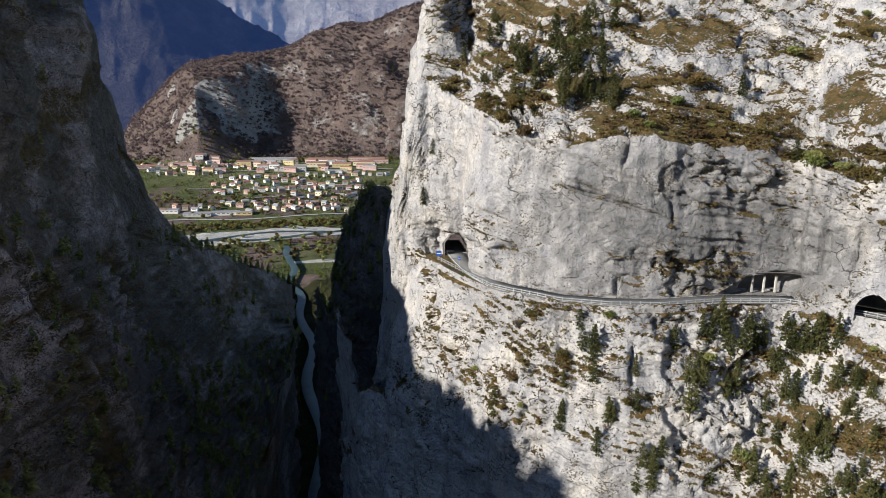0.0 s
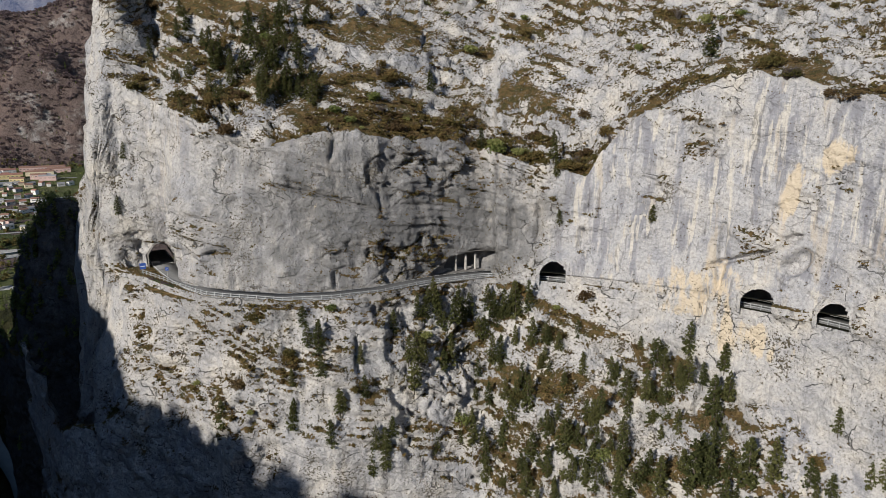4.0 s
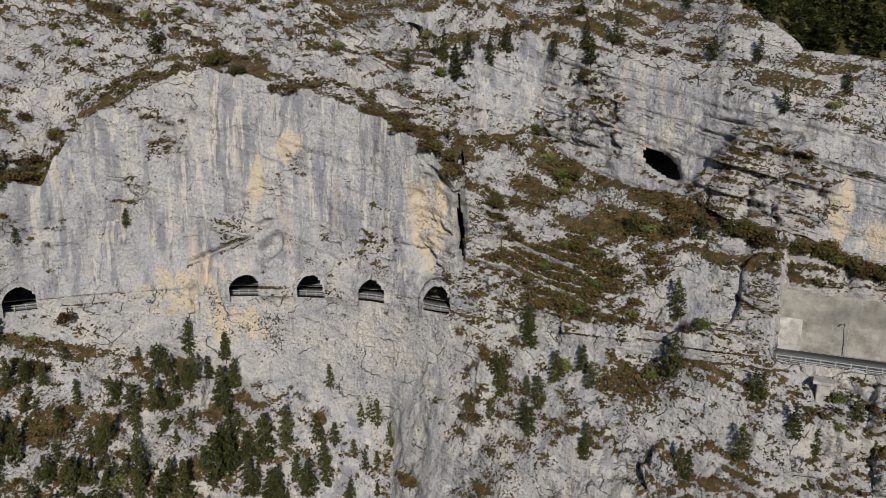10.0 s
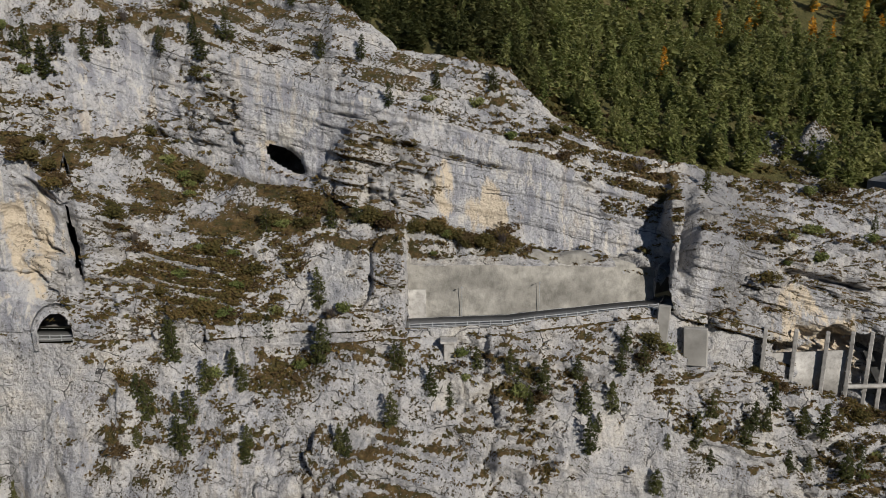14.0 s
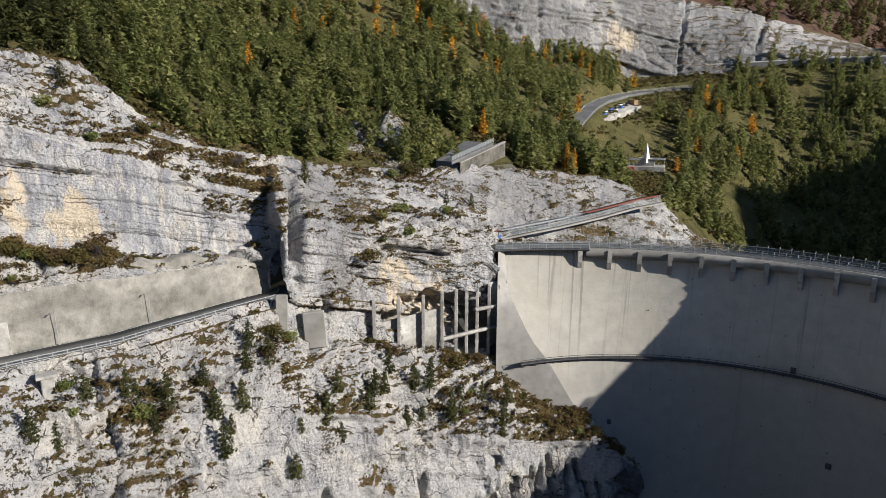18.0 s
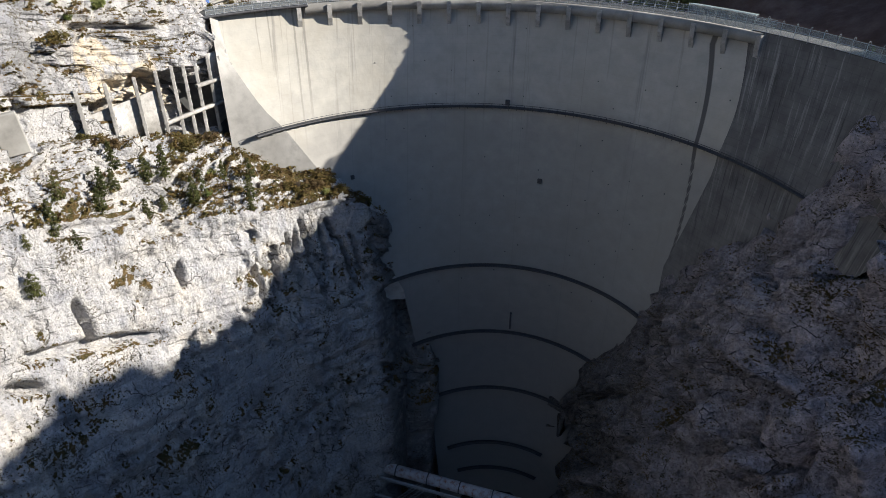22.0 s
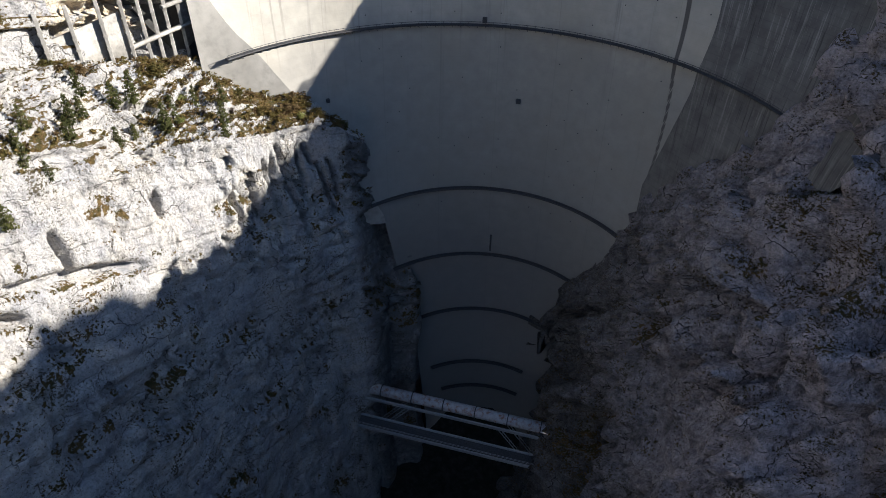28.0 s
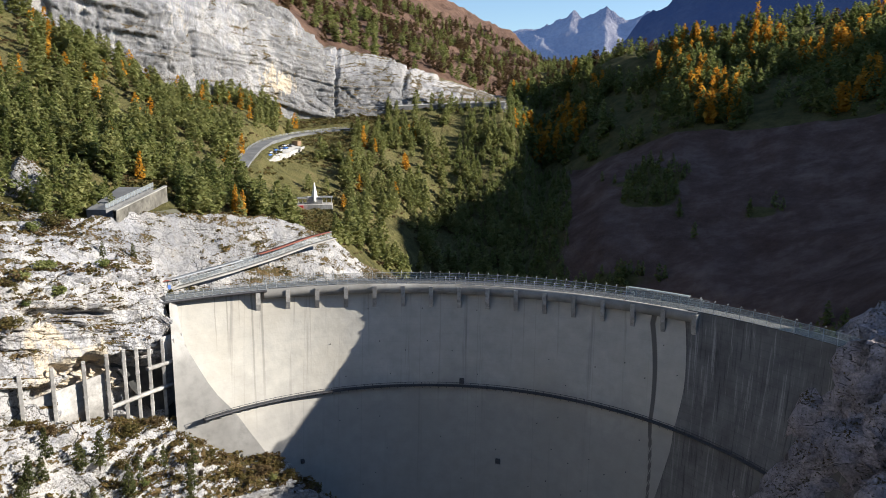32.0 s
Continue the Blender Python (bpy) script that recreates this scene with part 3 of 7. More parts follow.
crown_r, crown_z = line([(-9, 360, -240), (-5, 320, -150), (-3.9, 300, -66), (-3, 290, -45), (-2.3, 285, -22), (-1.6, 280, -2), (-1.0, 272, 20), (-0.4, 266, 40), (0.5, 260, 66), (30, 290, 80), (60, 250, 50), (80, 185, 22), (85.7, 165, 15.9), (90.5, 160, 4.8), (99.4, 158, 1.1), (102.7, 158, -8.3), (108.8, 160, -17.4), (115.6, 168, -21.5),
                         (122.4, 182, -25.3), (126.8, 196, -26.8), (131, 210, -29), (135.1, 224, -31.5), (139, 240, -37.2), (142.8, 256, -45.6), (145.4, 276, -59.6), (152, 300, -80)], th)
zero = 0 * th
LINES = [(foot, zero - 302, 0), (low, zero - 175, 90), (brink_r, brink_z, 116), (toe_r, toe_z, 76), (edge_r, edge_z, 10), (wall_r, wall_z, 10), (top_r, top_z, 120), (ledge_r, ledge_z, 26), (band_r, band_z, 72), (crown_r, crown_z, 48),
         (crown_r + 22, crown_z - 5, 6)]


def loft(lines, th, first=0):
    """Rows between consecutive lines of the ground: r and z for each row and bearing, and the segment of each row."""
    rr, zz, seg = [lines[0][0]], [lines[0][1]], [0]
    for k in range(1, len(lines)):
        (r0, z0, _), (r1, z1, steps) = lines[k - 1], lines[k]
        for i in range(1, steps + 1):
            f = i / steps
            rr.append(r0 + (r1 - r0) * f)
            zz.append(z0 + (z1 - z0) * f)
            seg.append(k - 1)
    r, z = np.array(rr), np.array(zz)
    a = np.radians(th)[None, :]
    return np.stack([r * np.sin(a), r * np.cos(a), z], -1), np.array(seg)


def bed_height(p, seed=0):
    """Height within the tilted, slightly wavy beds."""
    x, y, z = p[..., 0], p[..., 1], p[..., 2]
    return z + 0.20 * x - 0.28 * y + 1.4 * fbm(x / 38, y / 38, z / 38, 2, seed + 31)


def rock_relief(p, seed=0, amount=1.0):
    """Relief of the rock: bulges, blocks with open joints, beds that dip to one side, upright cracks."""
    x, y, z = p[..., 0], p[..., 1], p[..., 2]
    d = 2.4 * fbm(x / 26, y / 26, z / 30, 3, seed + 1)
    d += 0.8 * ridged(x / 9, y / 9, z / 20, 2, seed + 11)
    wx, wz = 1.6 * fbm(x / 6, y / 6, z / 6, 2, seed + 71), z + 0.20 * x - 0.28 * y
    rough = 0.12 + 1.05 * smooth(-0.12, 0.3, fbm(x / 20, y / 20, z / 11, 3, seed + 81))
    v, e = cells((x + wx) / 7.5, (y - wx) / 7.5, (wz + wx) / 4.2, seed + 91)
    d += rough * (2.4 * (v - 0.5) - 0.9 * (1 - smooth(0.0, 0.1, e)))
    v, e = cells((x - wx) / 2.7, (y + wx) / 2.7, (wz + 0.6 * wx) / 1.7, seed + 92)
    d += rough * (0.8 * (v - 0.5) - 0.25 * (1 - smooth(0.0, 0.2, e)))
    d += (0.12 + 0.4 * rough) * fbm(x / 1.6, y / 1.6, z / 2.2, 2, seed + 21)
    s = bed_height(p, seed) / 5.3 % 1.0
    beds = 0.5 + fbm(x / 18, y / 18, z / 18, 2, seed + 41)
    d += 1.1 * (smooth(0, 0.16, s) - s) * np.clip(beds, 0, 1)
    s = (wz + 1.2 * fbm(x / 14, y / 14, z / 14, 2, seed + 35)) / 1.9 % 1.0
    d += 0.6 * (smooth(0, 0.2, s) - s) * np.clip(beds, 0, 1)
    crack = ridged(x / 12, y / 12, z / 50, 2, seed + 51)
    d -= 1.6 * smooth(1.2, 1.44, crack)
    return d * amount


def grown(p, n, seed=0):
    """How far grass and soil cover the rock: on what is flat enough, in patches."""
    x, y, z = p[..., 0], p[..., 1], p[..., 2]
    up = np.clip(n[..., 2], 0, 1)
    patch = 0.30 * fbm(x / 11, y / 11, z / 7, 3, seed + 61) + 0.16 * fbm(x / 2.5, y / 2.5, z / 2.0, 2, seed + 66)
    return np.clip((up + patch - 0.36) / 0.7, 0, 1)


def turned_in(n, p):
    """Normals that point towards the camera's upright axis or up."""
    w = -(n[..., 0] * p[..., 0] + n[..., 1] * p[..., 1]) / (np.hypot(p[..., 0], p[..., 1]) + 1e-6) + n[..., 2]
    return n * np.where(w < 0, -1, 1)[..., None]


north, segs = loft(LINES, th)


def softened(n, times=30):
    for _ in range(times):
        m = n.copy()
        m[1:-1] = (n[:-2] + 2 * n[1:-1] + n[2:]) / 4
        m[:, 1:-1] = (m[:, :-2] + 2 * m[:, 1:-1] + m[:, 2:]) / 4
        n = m
    return n / (np.linalg.norm(n, axis=2, keepdims=True) + 1e-9)


n0 = softened(turned_in(grid_normals(north), north))
calm = np.ones(north.shape[:2])
for k in (4,):
    calm[np.isin(segs, [k])] = np.where(open_road > 0.5, 0.0, 1.0)
rowseg = np.where(segs == 3, 0.4, 1.0)[:, None]
conc = (smooth(90.8, 91.3, th) * (1 - smooth(111.2, 111.8, th)))[None, :] * np.isin(segs, [5])[:, None]
bear, high = np.broadcast_to(th, north.shape[:2]), np.degrees(np.arctan2(north[..., 2], np.hypot(north[..., 0], north[..., 1])))


def patch(b, e, hb, he, lean=0.0, sharp=0.35):
    """A soft-edged patch of the cliff round a bearing and height angle."""
    u, v = (bear - b) / hb, (high - e - lean * (bear - b)) / he
    return 1 - smooth(1 - sharp, 1 + sharp, np.sqrt(u * u + v * v) + 0.25 * fbm(north[..., 0] / 4, north[..., 1] / 4, north[..., 2] / 4, 2, 501))


# caves, clefts and hollows of the wall: bearing, height angle, half sizes in degrees, lean, depth
HOLLOWS = [(81.6, -6.6, 1.6, 1.05, -0.55, 2.0), (63.4, -11.8, 2.3, 3.6, 0, 3.4), (65.9, -12.0, 0.5, 3.4, 0.0, 4), (64.6, -8.2, 1.2, 0.3, -0.9, 3), (62.6, 3.8, 1.6, 0.45, -0.35, 2.0), (87.0, -3.4, 2.2, 0.14, -0.2, 1.5), (96.5, -7.0, 3.4, 0.12, -0.22, 1.2),
           (113.6, -13.0, 0.55, 3.4, 0.0, 5), (112.2, -15.0, 0.4, 3.2, 0.0, 6), (45.3, -13.6, 0.3, 2.6, 0.4, 2.2), (50.5, -13.2, 0.9, 0.9, 0.5, 2.5), (29.0, -11.6, 0.3, 1.6, 0, 2.5), (31.2, -11.2, 0.3, 1.5, 0, 2.5), (25.0, -14.9, 2.6, 0.9, 0.35, 4),
           (126.3, -20.3, 4.6, 2.0, -0.1, 6.5), (109.2, -15.0, 2.2, 0.35, -0.2, 3), (123.0, -14.6, 3.0, 0.22, -0.12, 2.5), (13.0, -9.0, 4.5, 0.12, -0.25, 1.5),
           (114.5, -36.1, 5.5, 0.4, -0.12, 4.5), (115.4, -34.4, 0.5, 1.3, -1.6, 3.5), (109.2, -37.4, 1.5, 0.5, -0.3, 4), (123.8, -32.8, 0.3, 0.9, 1.0, 2.5), (130.5, -34.4, 0.22, 1.5, 0, 3), (132.6, -34.2, 0.22, 2.0, 0, 3),
           (134.8, -33.8, 0.25, 2.2, 0, 3.5), (136.2, -33.4, 0.2, 2.0, 0, 3), (137.3, -33.2, 0.2, 2.0, 0, 3), (50.2, -11.2, 0.5, 0.3, 0.3, 2.5), (46.8, -13.0, 2.6, 0.18, 0.35, 2), (44.4, -16.6, 0.22, 1.7, 1.5, 2), (34.6, -12.4, 0.2, 0.9, 0.8, 2), (117, -28, 3, 0.3, -0.1, 2)]
quiet = np.ones(north.shape[:2])
quiet[segs >= 8] = 1 - 0.6 * smooth(70, 90, th)
quiet[segs >= 9] = 0.3
near_road = np.exp(-((north[..., 2] - Z[None, :] - 2.5) / 6.0) ** 2) * (smooth(28.5, 30, th) * (1 - smooth(68, 70, th)))[None, :] * np.isin(segs, [2, 3, 4, 5])[:, None]
quiet, bias = quiet * (1 - 0.55 * near_road), 1.2 * near_road
# sheer walls are smoother than the slopes between them
sheer = np.zeros(north.shape[:2])
sheer[segs == 5] = smooth(31, 34, th) * (1 - smooth(64, 67, th)) + 0.4 * smooth(0, 2, th) * (1 - smooth(28, 31, th)) + 0.5 * smooth(112, 113, th) * (1 - smooth(129, 131, th))
sheer[segs == 7] = 0.95 * smooth(64, 68, th) * (1 - smooth(111, 113, th))
sheer[segs == 2] = 0.95 * smooth(47, 52, th) * (1 - smooth(63, 67, th)) + 0.7 * smooth(70, 74, th) * (1 - smooth(78, 82, th))
sheer[segs <= 1] = 0.22
sheer[np.isin(segs, [6, 7, 8])] = np.maximum(sheer[np.isin(segs, [6, 7, 8])], 0.3 * smooth(113, 115, th) * (1 - smooth(140, 144, th)))
sheer = sheer * smooth(-0.55, -0.1, fbm(north[..., 0] / 20, north[..., 1] / 20, north[..., 2] / 20, 3, 521))
# darker weathered face over the open stretch of road
weather_shade = np.clip(patch(17.5, -10.8, 11, 6.2, -0.05, 0.6) + 0.7 * patch(27.5, -11.5, 4, 3.5, 0, 0.6) + 0.4 * patch(7, -17, 5, 3, 0, 0.6), 0, 1)
# recess beside the dam foot: its shade painted in as dark rock
weather_shade[segs <= 1] = np.maximum(weather_shade[segs <= 1], smooth(140.8, 142.5, th))
# buttress face toned darker in patches
buttress_tone = (0.6 * smooth(112, 114, th) * (1 - smooth(141, 145, th)))[None, :] * np.isin(segs, [5, 6, 7, 8])[:, None]
weather_shade = np.maximum(weather_shade, buttress_tone * smooth(-0.4, 0.3, fbm(north[..., 0] / 14, north[..., 1] / 14, north[..., 2] / 20, 3, 541)))
# the beds stand out on the upper wall and on the buttress
seam = np.full(north.shape[:2], 0.3)
seam[np.isin(segs, [6, 7, 8, 9])] = 0.3 + 0.65 * smooth(62, 70, th)
seam[segs == 5] = 0.12 + 0.6 * smooth(112, 114, th) 
seam[segs <= 2] = 0.3
seam[segs <= 1] = 0.55
bed = bed_height(north)
stage = bed / 5.3 % 1.0
steps_out = 0.45 * (smooth(0, 0.12, stage) - stage) * np.where(np.isin(segs, [6, 7, 8]), 1.0, 0.0)[:, None] * smooth(62, 70, th)[None, :]
hollow = sum(depth * patch(b, e, hb, he, lean) for b, e, hb, he, lean, depth in HOLLOWS)
OCHRE = [(63.2, -11.6, 2.4, 3.9, 0), (49.7, -8.3, 0.9, 1.9, 0.6), (52.5, -5.2, 1.0, 1.3, 0), (94.2, -9.0, 1.0, 2.2, 0), (98.0, -11.0, 2.0, 2.4, 0), (121.5, -17.5, 1.6, 2.6, 0), (124.5, -18.5, 1.6, 2.0, 0), (43.5, -15.8, 3.4, 2.2, 0), (126.0, -20.0, 2.4, 1.2, 0), (80.4, -5.4, 0.8, 0.5, 0), (48.0, -19.0, 2.6, 1.4, 0)]
ochre = np.clip(sum(patch(b, e, hb, he, lean, 0.6) for b, e, hb, he, lean in OCHRE), 0, 1)
# upright slots near the edge of the cliff: bearing and height angle of the upper and the lower end, half width
SLOTS = [(130.5, -33.5, 130.5, -35.9, 0.2), (132.2, -32.8, 132.5, -36.5, 0.22), (133.9, -31.4, 134.7, -37.7, 0.24), (135.5, -30.4, 136.7, -38.3, 0.25), (137.8, -30.7, 138.5, -32.9, 0.2), (136.6, -33.4, 137.2, -35.3, 0.2), (138.8, -32.2, 139.8, -36.7, 0.22), (139.7, -31.9, 140.8, -35.9, 0.2), (123.3, -32.3, 123.8, -34.0, 0.2)]
slot = np.zeros(north.shape[:2])
for b0, e0_, b1, e1_, hw in SLOTS:
    f = (high - e0_) / (e1_ - e0_)
    slot = np.maximum(slot, (1 - smooth(0.75, 1.15, np.abs(bear - b0 - (b1 - b0) * f) / hw)) * smooth(-0.06, 0.1, f) * (1 - smooth(0.7, 1.05, f)))
hollow = hollow + 3.4 * slot
north = north - n0 * hollow[..., None]
north = north + n0 * (rock_relief(north) * np.minimum(calm, rowseg) * (1 - 0.74 * sheer) * (1 - 0.97 * conc) * quiet + bias + steps_out)[..., None]
n1 = turned_in(grid_normals(north), north)
north_grass = grown(north, n1)
soil = np.zeros(north.shape[:2])
soil[segs == 6] = 0.42 * np.maximum(smooth(1, 3, th) * (1 - smooth(36, 39, th)), smooth(58, 61, th) * (1 - smooth(99, 102, th)))
soil[segs == 5] = 0.12 * smooth(66, 69, th) * (1 - smooth(90, 91, th))
soil[segs == 2] = 0.34 * smooth(20, 28, th) * (1 - smooth(46, 54, th)) + 0.12 * smooth(110, 114, th) * (1 - smooth(134, 139, th))
soil[segs == 8] = 0.3 * smooth(0, 3, th) * (1 - smooth(13, 18, th)) + 0.12 * smooth(30, 40, th) * (1 - smooth(84, 90, th))
soil[segs == 7] = 0.25 * smooth(0, 3, th) * (1 - smooth(13, 18, th))
north_grass = np.clip(north_grass - np.clip(hollow, 0, 1) + soil * (0.6 + 0.8 * fbm(north[..., 0] / 7, north[..., 1] / 7, north[..., 2] / 5, 3, 531)) - 0.3 * sheer - 0.14 * (smooth(112, 114, th) * (1 - smooth(140, 144, th)))[None, :] * np.isin(segs, [5, 6, 7, 8])[:, None], 0, 1)

# openings of the galleries and the portals: bearing, half width, height, lift
OPENINGS = [(0.95, 3.5, 6.0), (25.0, 3.6, 4.6), (112.15, 1.4, 5.2), (32.5, 3.4, 5.6), (48.3, 3.6, 5.2), (53.5, 3.1, 5.4), (58.6, 3.2, 5.2), (64.0, 2.9, 6.0)]
faces = grid_faces(*north.shape[:2])
tt, zz0 = np.broadcast_to(th, north.shape[:2]), north[..., 2]
cut = np.zeros(north.shape[:2], bool)
for b, hw, hh in OPENINGS:
    across = (tt - b) / 180 * np.pi * road_r(b)
    rise = zz0 - road_z(b)
    hw, hh = hw + 0.2, hh + 0.2
    inside = (np.abs(across) < hw) & (rise > 0.1) & (rise < hh * np.sqrt(np.clip(1 - (across / hw) ** 2 * 0.75, 0, 1)))
    cut |= inside & np.isin(segs, [3, 4, 5, 6])[:, None]
cave_at = [(81.6, -6.6, 1.45, 0.95, -0.55), (62.7, 3.8, 1.4, 0.35, -0.35), (65.85, -11.9, 0.32, 3.0, 0.0)]
for b, e, hb, he, lean in cave_at:
    u, w = (tt - b) / hb, (high - e - lean * (tt - b)) / he
    cut |= (u * u + w * w < 1) & (w > -0.8)
flat_cut = cut.ravel()
faces = faces[~(flat_cut[faces].sum(1) >= 3)]
cliff = mesh_object("cliff_north", north.reshape(-1, 3), faces, ROCK, attrs={"grass": north_grass, "ochre": ochre, "sheer": sheer, "weather_shade": weather_shade, "bed": bed, "seam": seam})
tagged(cliff, "pale grey limestone cliff with grassy ledges above and below the road", "cliff", kind="structure")

for b, e, hb, he, lean in cave_at:
    c = int(round((b - th[0]) / (th[1] - th[0])))
    k = int(np.argmin(np.abs(high[:, c] - e)))
    mid = Vector(north[k, c])
    d = math.hypot(mid.x, mid.y)
    bowl = bmesh.new()
    bmesh.ops.create_uvsphere(bowl, u_segments=24, v_segments=16, radius=1.0)
    bmesh.ops.delete(bowl, geom=[v for v in bowl.verts if v.co.y < -0.15], context="VERTS")
    for v in bowl.verts:
        v.co *= 1 + 0.12 * noise.noise(v.co * 3)
    # bowl coloured darker than the limestone, in place of the cave's shade
    ob = part("cave", bowl, TUNNEL)
    size = d * math.radians(1.0)
    ob.matrix_basis = Matrix.Translation(mid + Vector((mid.x, mid.y, 0)) * (2.0 / d)) @ Matrix.Rotation(radians(-b), 4, "Z") @ Matrix.Rotation(math.atan(-lean), 4, "Y") @ Matrix.Diagonal((size * hb * 1.5, 16, size * he * 2.1, 1))
    tagged(ob, "dark cave in the limestone face", "cave", kind="structure")

# ---- the other side of the gorge ----
ths = np.arange(155.0, 347.9, 0.42)
SOUTH = [
    (line([(155, 170), (158, 142), (165, 105), (180, 62), (195, 45), (210, 38), (240, 36), (270, 40), (300, 60), (325, 95), (338, 180), (345, 300), (349, 560)], ths)[0], 0 * ths - 302, 0),
    (line([(155, 230), (161, 178), (163.5, 152), (165.4, 130), (170, 110), (180, 86), (195, 68), (210, 60), (240, 60), (270, 65), (300, 85), (325, 120), (336, 200), (345, 330), (349, 580)], ths)[0], 0 * ths - 180, 80),
    (line([(155, 280), (161.7, 163), (163.3, 154), (166, 147), (168.7, 141), (172, 136), (176, 131), (184, 116), (193, 104), (207, 90), (240, 85), (270, 90), (300, 115), (325, 160), (334, 250), (341, 400), (349, 600)], ths)[0],
     line([(155, -174), (161.7, -172), (163.3, -156), (166, -144), (168.7, -132), (172, -118), (176, -105), (180, -100), (328, -100), (333, -118), (337, -140), (342, -168), (349, -225)], ths)[0], 60),
    (*line([(155, 290, -170), (161.7, 160, -166), (163.3, 159, -146), (166, 157, -131), (168.7, 156, -120), (172, 154, -104), (173.2, 153, -98), (176.2, 148, -85), (178.6, 147, -78), (181, 148, -66), (182, 149, -57), (183.5, 150, -53), (185.3, 149, -43), (190, 140, -40), (200, 125, -45),
            (215, 115, -50), (240, 115, -50), (270, 120, -50), (300, 150, -50), (325, 200, -50), (332, 310, -66), (337, 440, -95), (342, 530, -125), (349, 640, -185)], ths), 45),
    # rim behind the camera is unseen, shaped to throw the shadow on the cliff
    (*line([(155, 320, -190), (161.7, 182, -184), (163.3, 180, -164), (166, 178, -148), (168.7, 177, -136), (172, 175, -120), (176.2, 170, -100), (178.6, 170, -92), (181, 172, -80), (183.5, 180, -66), (185.3, 190, -52), (188, 210, -42), (195, 240, -26), (201, 262, -10), (207.7, 286, 9), (215.7, 295, 35), (221, 283, 46), (225, 275, 58), (245, 258, 57), (268, 240, 48), (276, 240, 51), (286, 246, 45), (296, 262, 58), (315, 300, 80), (328, 340, 60), (332.8, 380, 34),
            (335.4, 405, -9), (336.2, 420, -40), (338.5, 500, -99), (341.7, 560, -132), (347, 620, -172), (349, 660, -196)], ths), 50),
]
SOUTH.append((SOUTH[-1][0] + np.interp(ths, [185, 200], [30, 260]), SOUTH[-1][1] + np.interp(ths, [185, 200, 325, 333, 349], [-25, 12, 25, -60, -110]), 30))
south, segs_s = loft(SOUTH, ths)
ns = softened(turned_in(grid_normals(south), south), 16)
# slanting clefts and ribs, their scrub doubling as painted crevice shade, and blocks between open joints
slant = 2 * south[..., 0] + south[..., 2]
gully = ridged(slant / 62, south[..., 1] / 80, (south[..., 0] - 2 * south[..., 2]) / 260, 2, 197) + 0.25 * fbm(south[..., 0] / 9, south[..., 1] / 9, south[..., 2] / 9, 3, 198)
cleft = smooth(0.75, 1.25, gully) * smooth(158, 170, ths)[None, :]
scrub_shade = 0.34 * smooth(0.8, 1.2, gully + 0.35 * fbm(south[..., 0] / 5, south[..., 1] / 5, south[..., 2] / 5, 3, 199))
bend = 3.0 * fbm(south[..., 0] / 12, south[..., 1] / 12, south[..., 2] / 12, 2, 188)
v, e = cells((south[..., 0] + bend) / 10, (south[..., 1] - bend) / 10, (slant + bend) / 34, 186)
blocks = 4.2 * (v - 0.5) - 2.6 * (1 - smooth(0.0, 0.12, e))
v, e = cells((south[..., 0] - bend) / 3.6, (south[..., 1] + bend) / 3.6, (slant + 2 * bend) / 11, 187)
blocks = blocks + 1.5 * (v - 0.5) - 1.0 * (1 - smooth(0.0, 0.16, e))
south = south + ns * ((1.35 * blocks - 9.0 * cleft) * (1 - 0.5 * smooth(325, 333, ths))[None, :] + 4.5 * (smooth(166, 172, ths) * (1 - smooth(186, 192, ths)))[None, :] * (segs_s >= 2)[:, None])[..., None]
south = south + ns * ((rock_relief(south / 1.7, 100, 2.5) + 9.0 * smooth(172, 184, ths)[None, :] * (ridged((south[..., 0] + 0.35 * south[..., 2]) / 38, south[..., 1] / 38, south[..., 2] / 200, 1, 195) - 0.4) + 8.0 * smooth(172, 190, ths)[None, :] * fbm(south[..., 0] / 38, south[..., 1] / 38, south[..., 2] / 60, 3, 190)) * np.where(segs_s >= 4, 0.6, 1.0)[:, None] * (1 - 0.7 * (segs_s >= 2)[:, None] * (1 - smooth(183, 190, ths))[None, :]) * (1 - 0.75 * smooth(331, 335, ths))[None, :])[..., None]
ns = turned_in(grid_normals(south), south)
# pale: rock streaks, and skylight on the wall painted in by bearing
wall_s = mesh_object("cliff_south", south.reshape(-1, 3), grid_faces(*south.shape[:2]), ROCK_SHADE, attrs={"grass": np.clip(0.4 * grown(south, ns, 7) + scrub_shade + 0.25 * smooth(300, 330, ths)[None, :], 0, 1), "ochre": np.zeros(south.shape[:2]), "pale": np.maximum((smooth(160, 192, ths) * (1 - smooth(220, 300, ths)))[None, :], 0.55 * smooth(270, 310, ths)[None, :] * smooth(0.0, 0.5, fbm(south[..., 0] / 16, south[..., 1] / 16, south[..., 2] / 40, 4, 189))),  "bed": bed_height(south, 100), "seam": np.full(south.shape[:2], 0.3)})
tagged(wall_s, "shaded grey rock wall of the gorge with scrub", "cliff", kind="structure")

# ---- spur beyond the bend, wooded on top ----
ths2 = np.arange(-10.5, -1.5, 0.1)
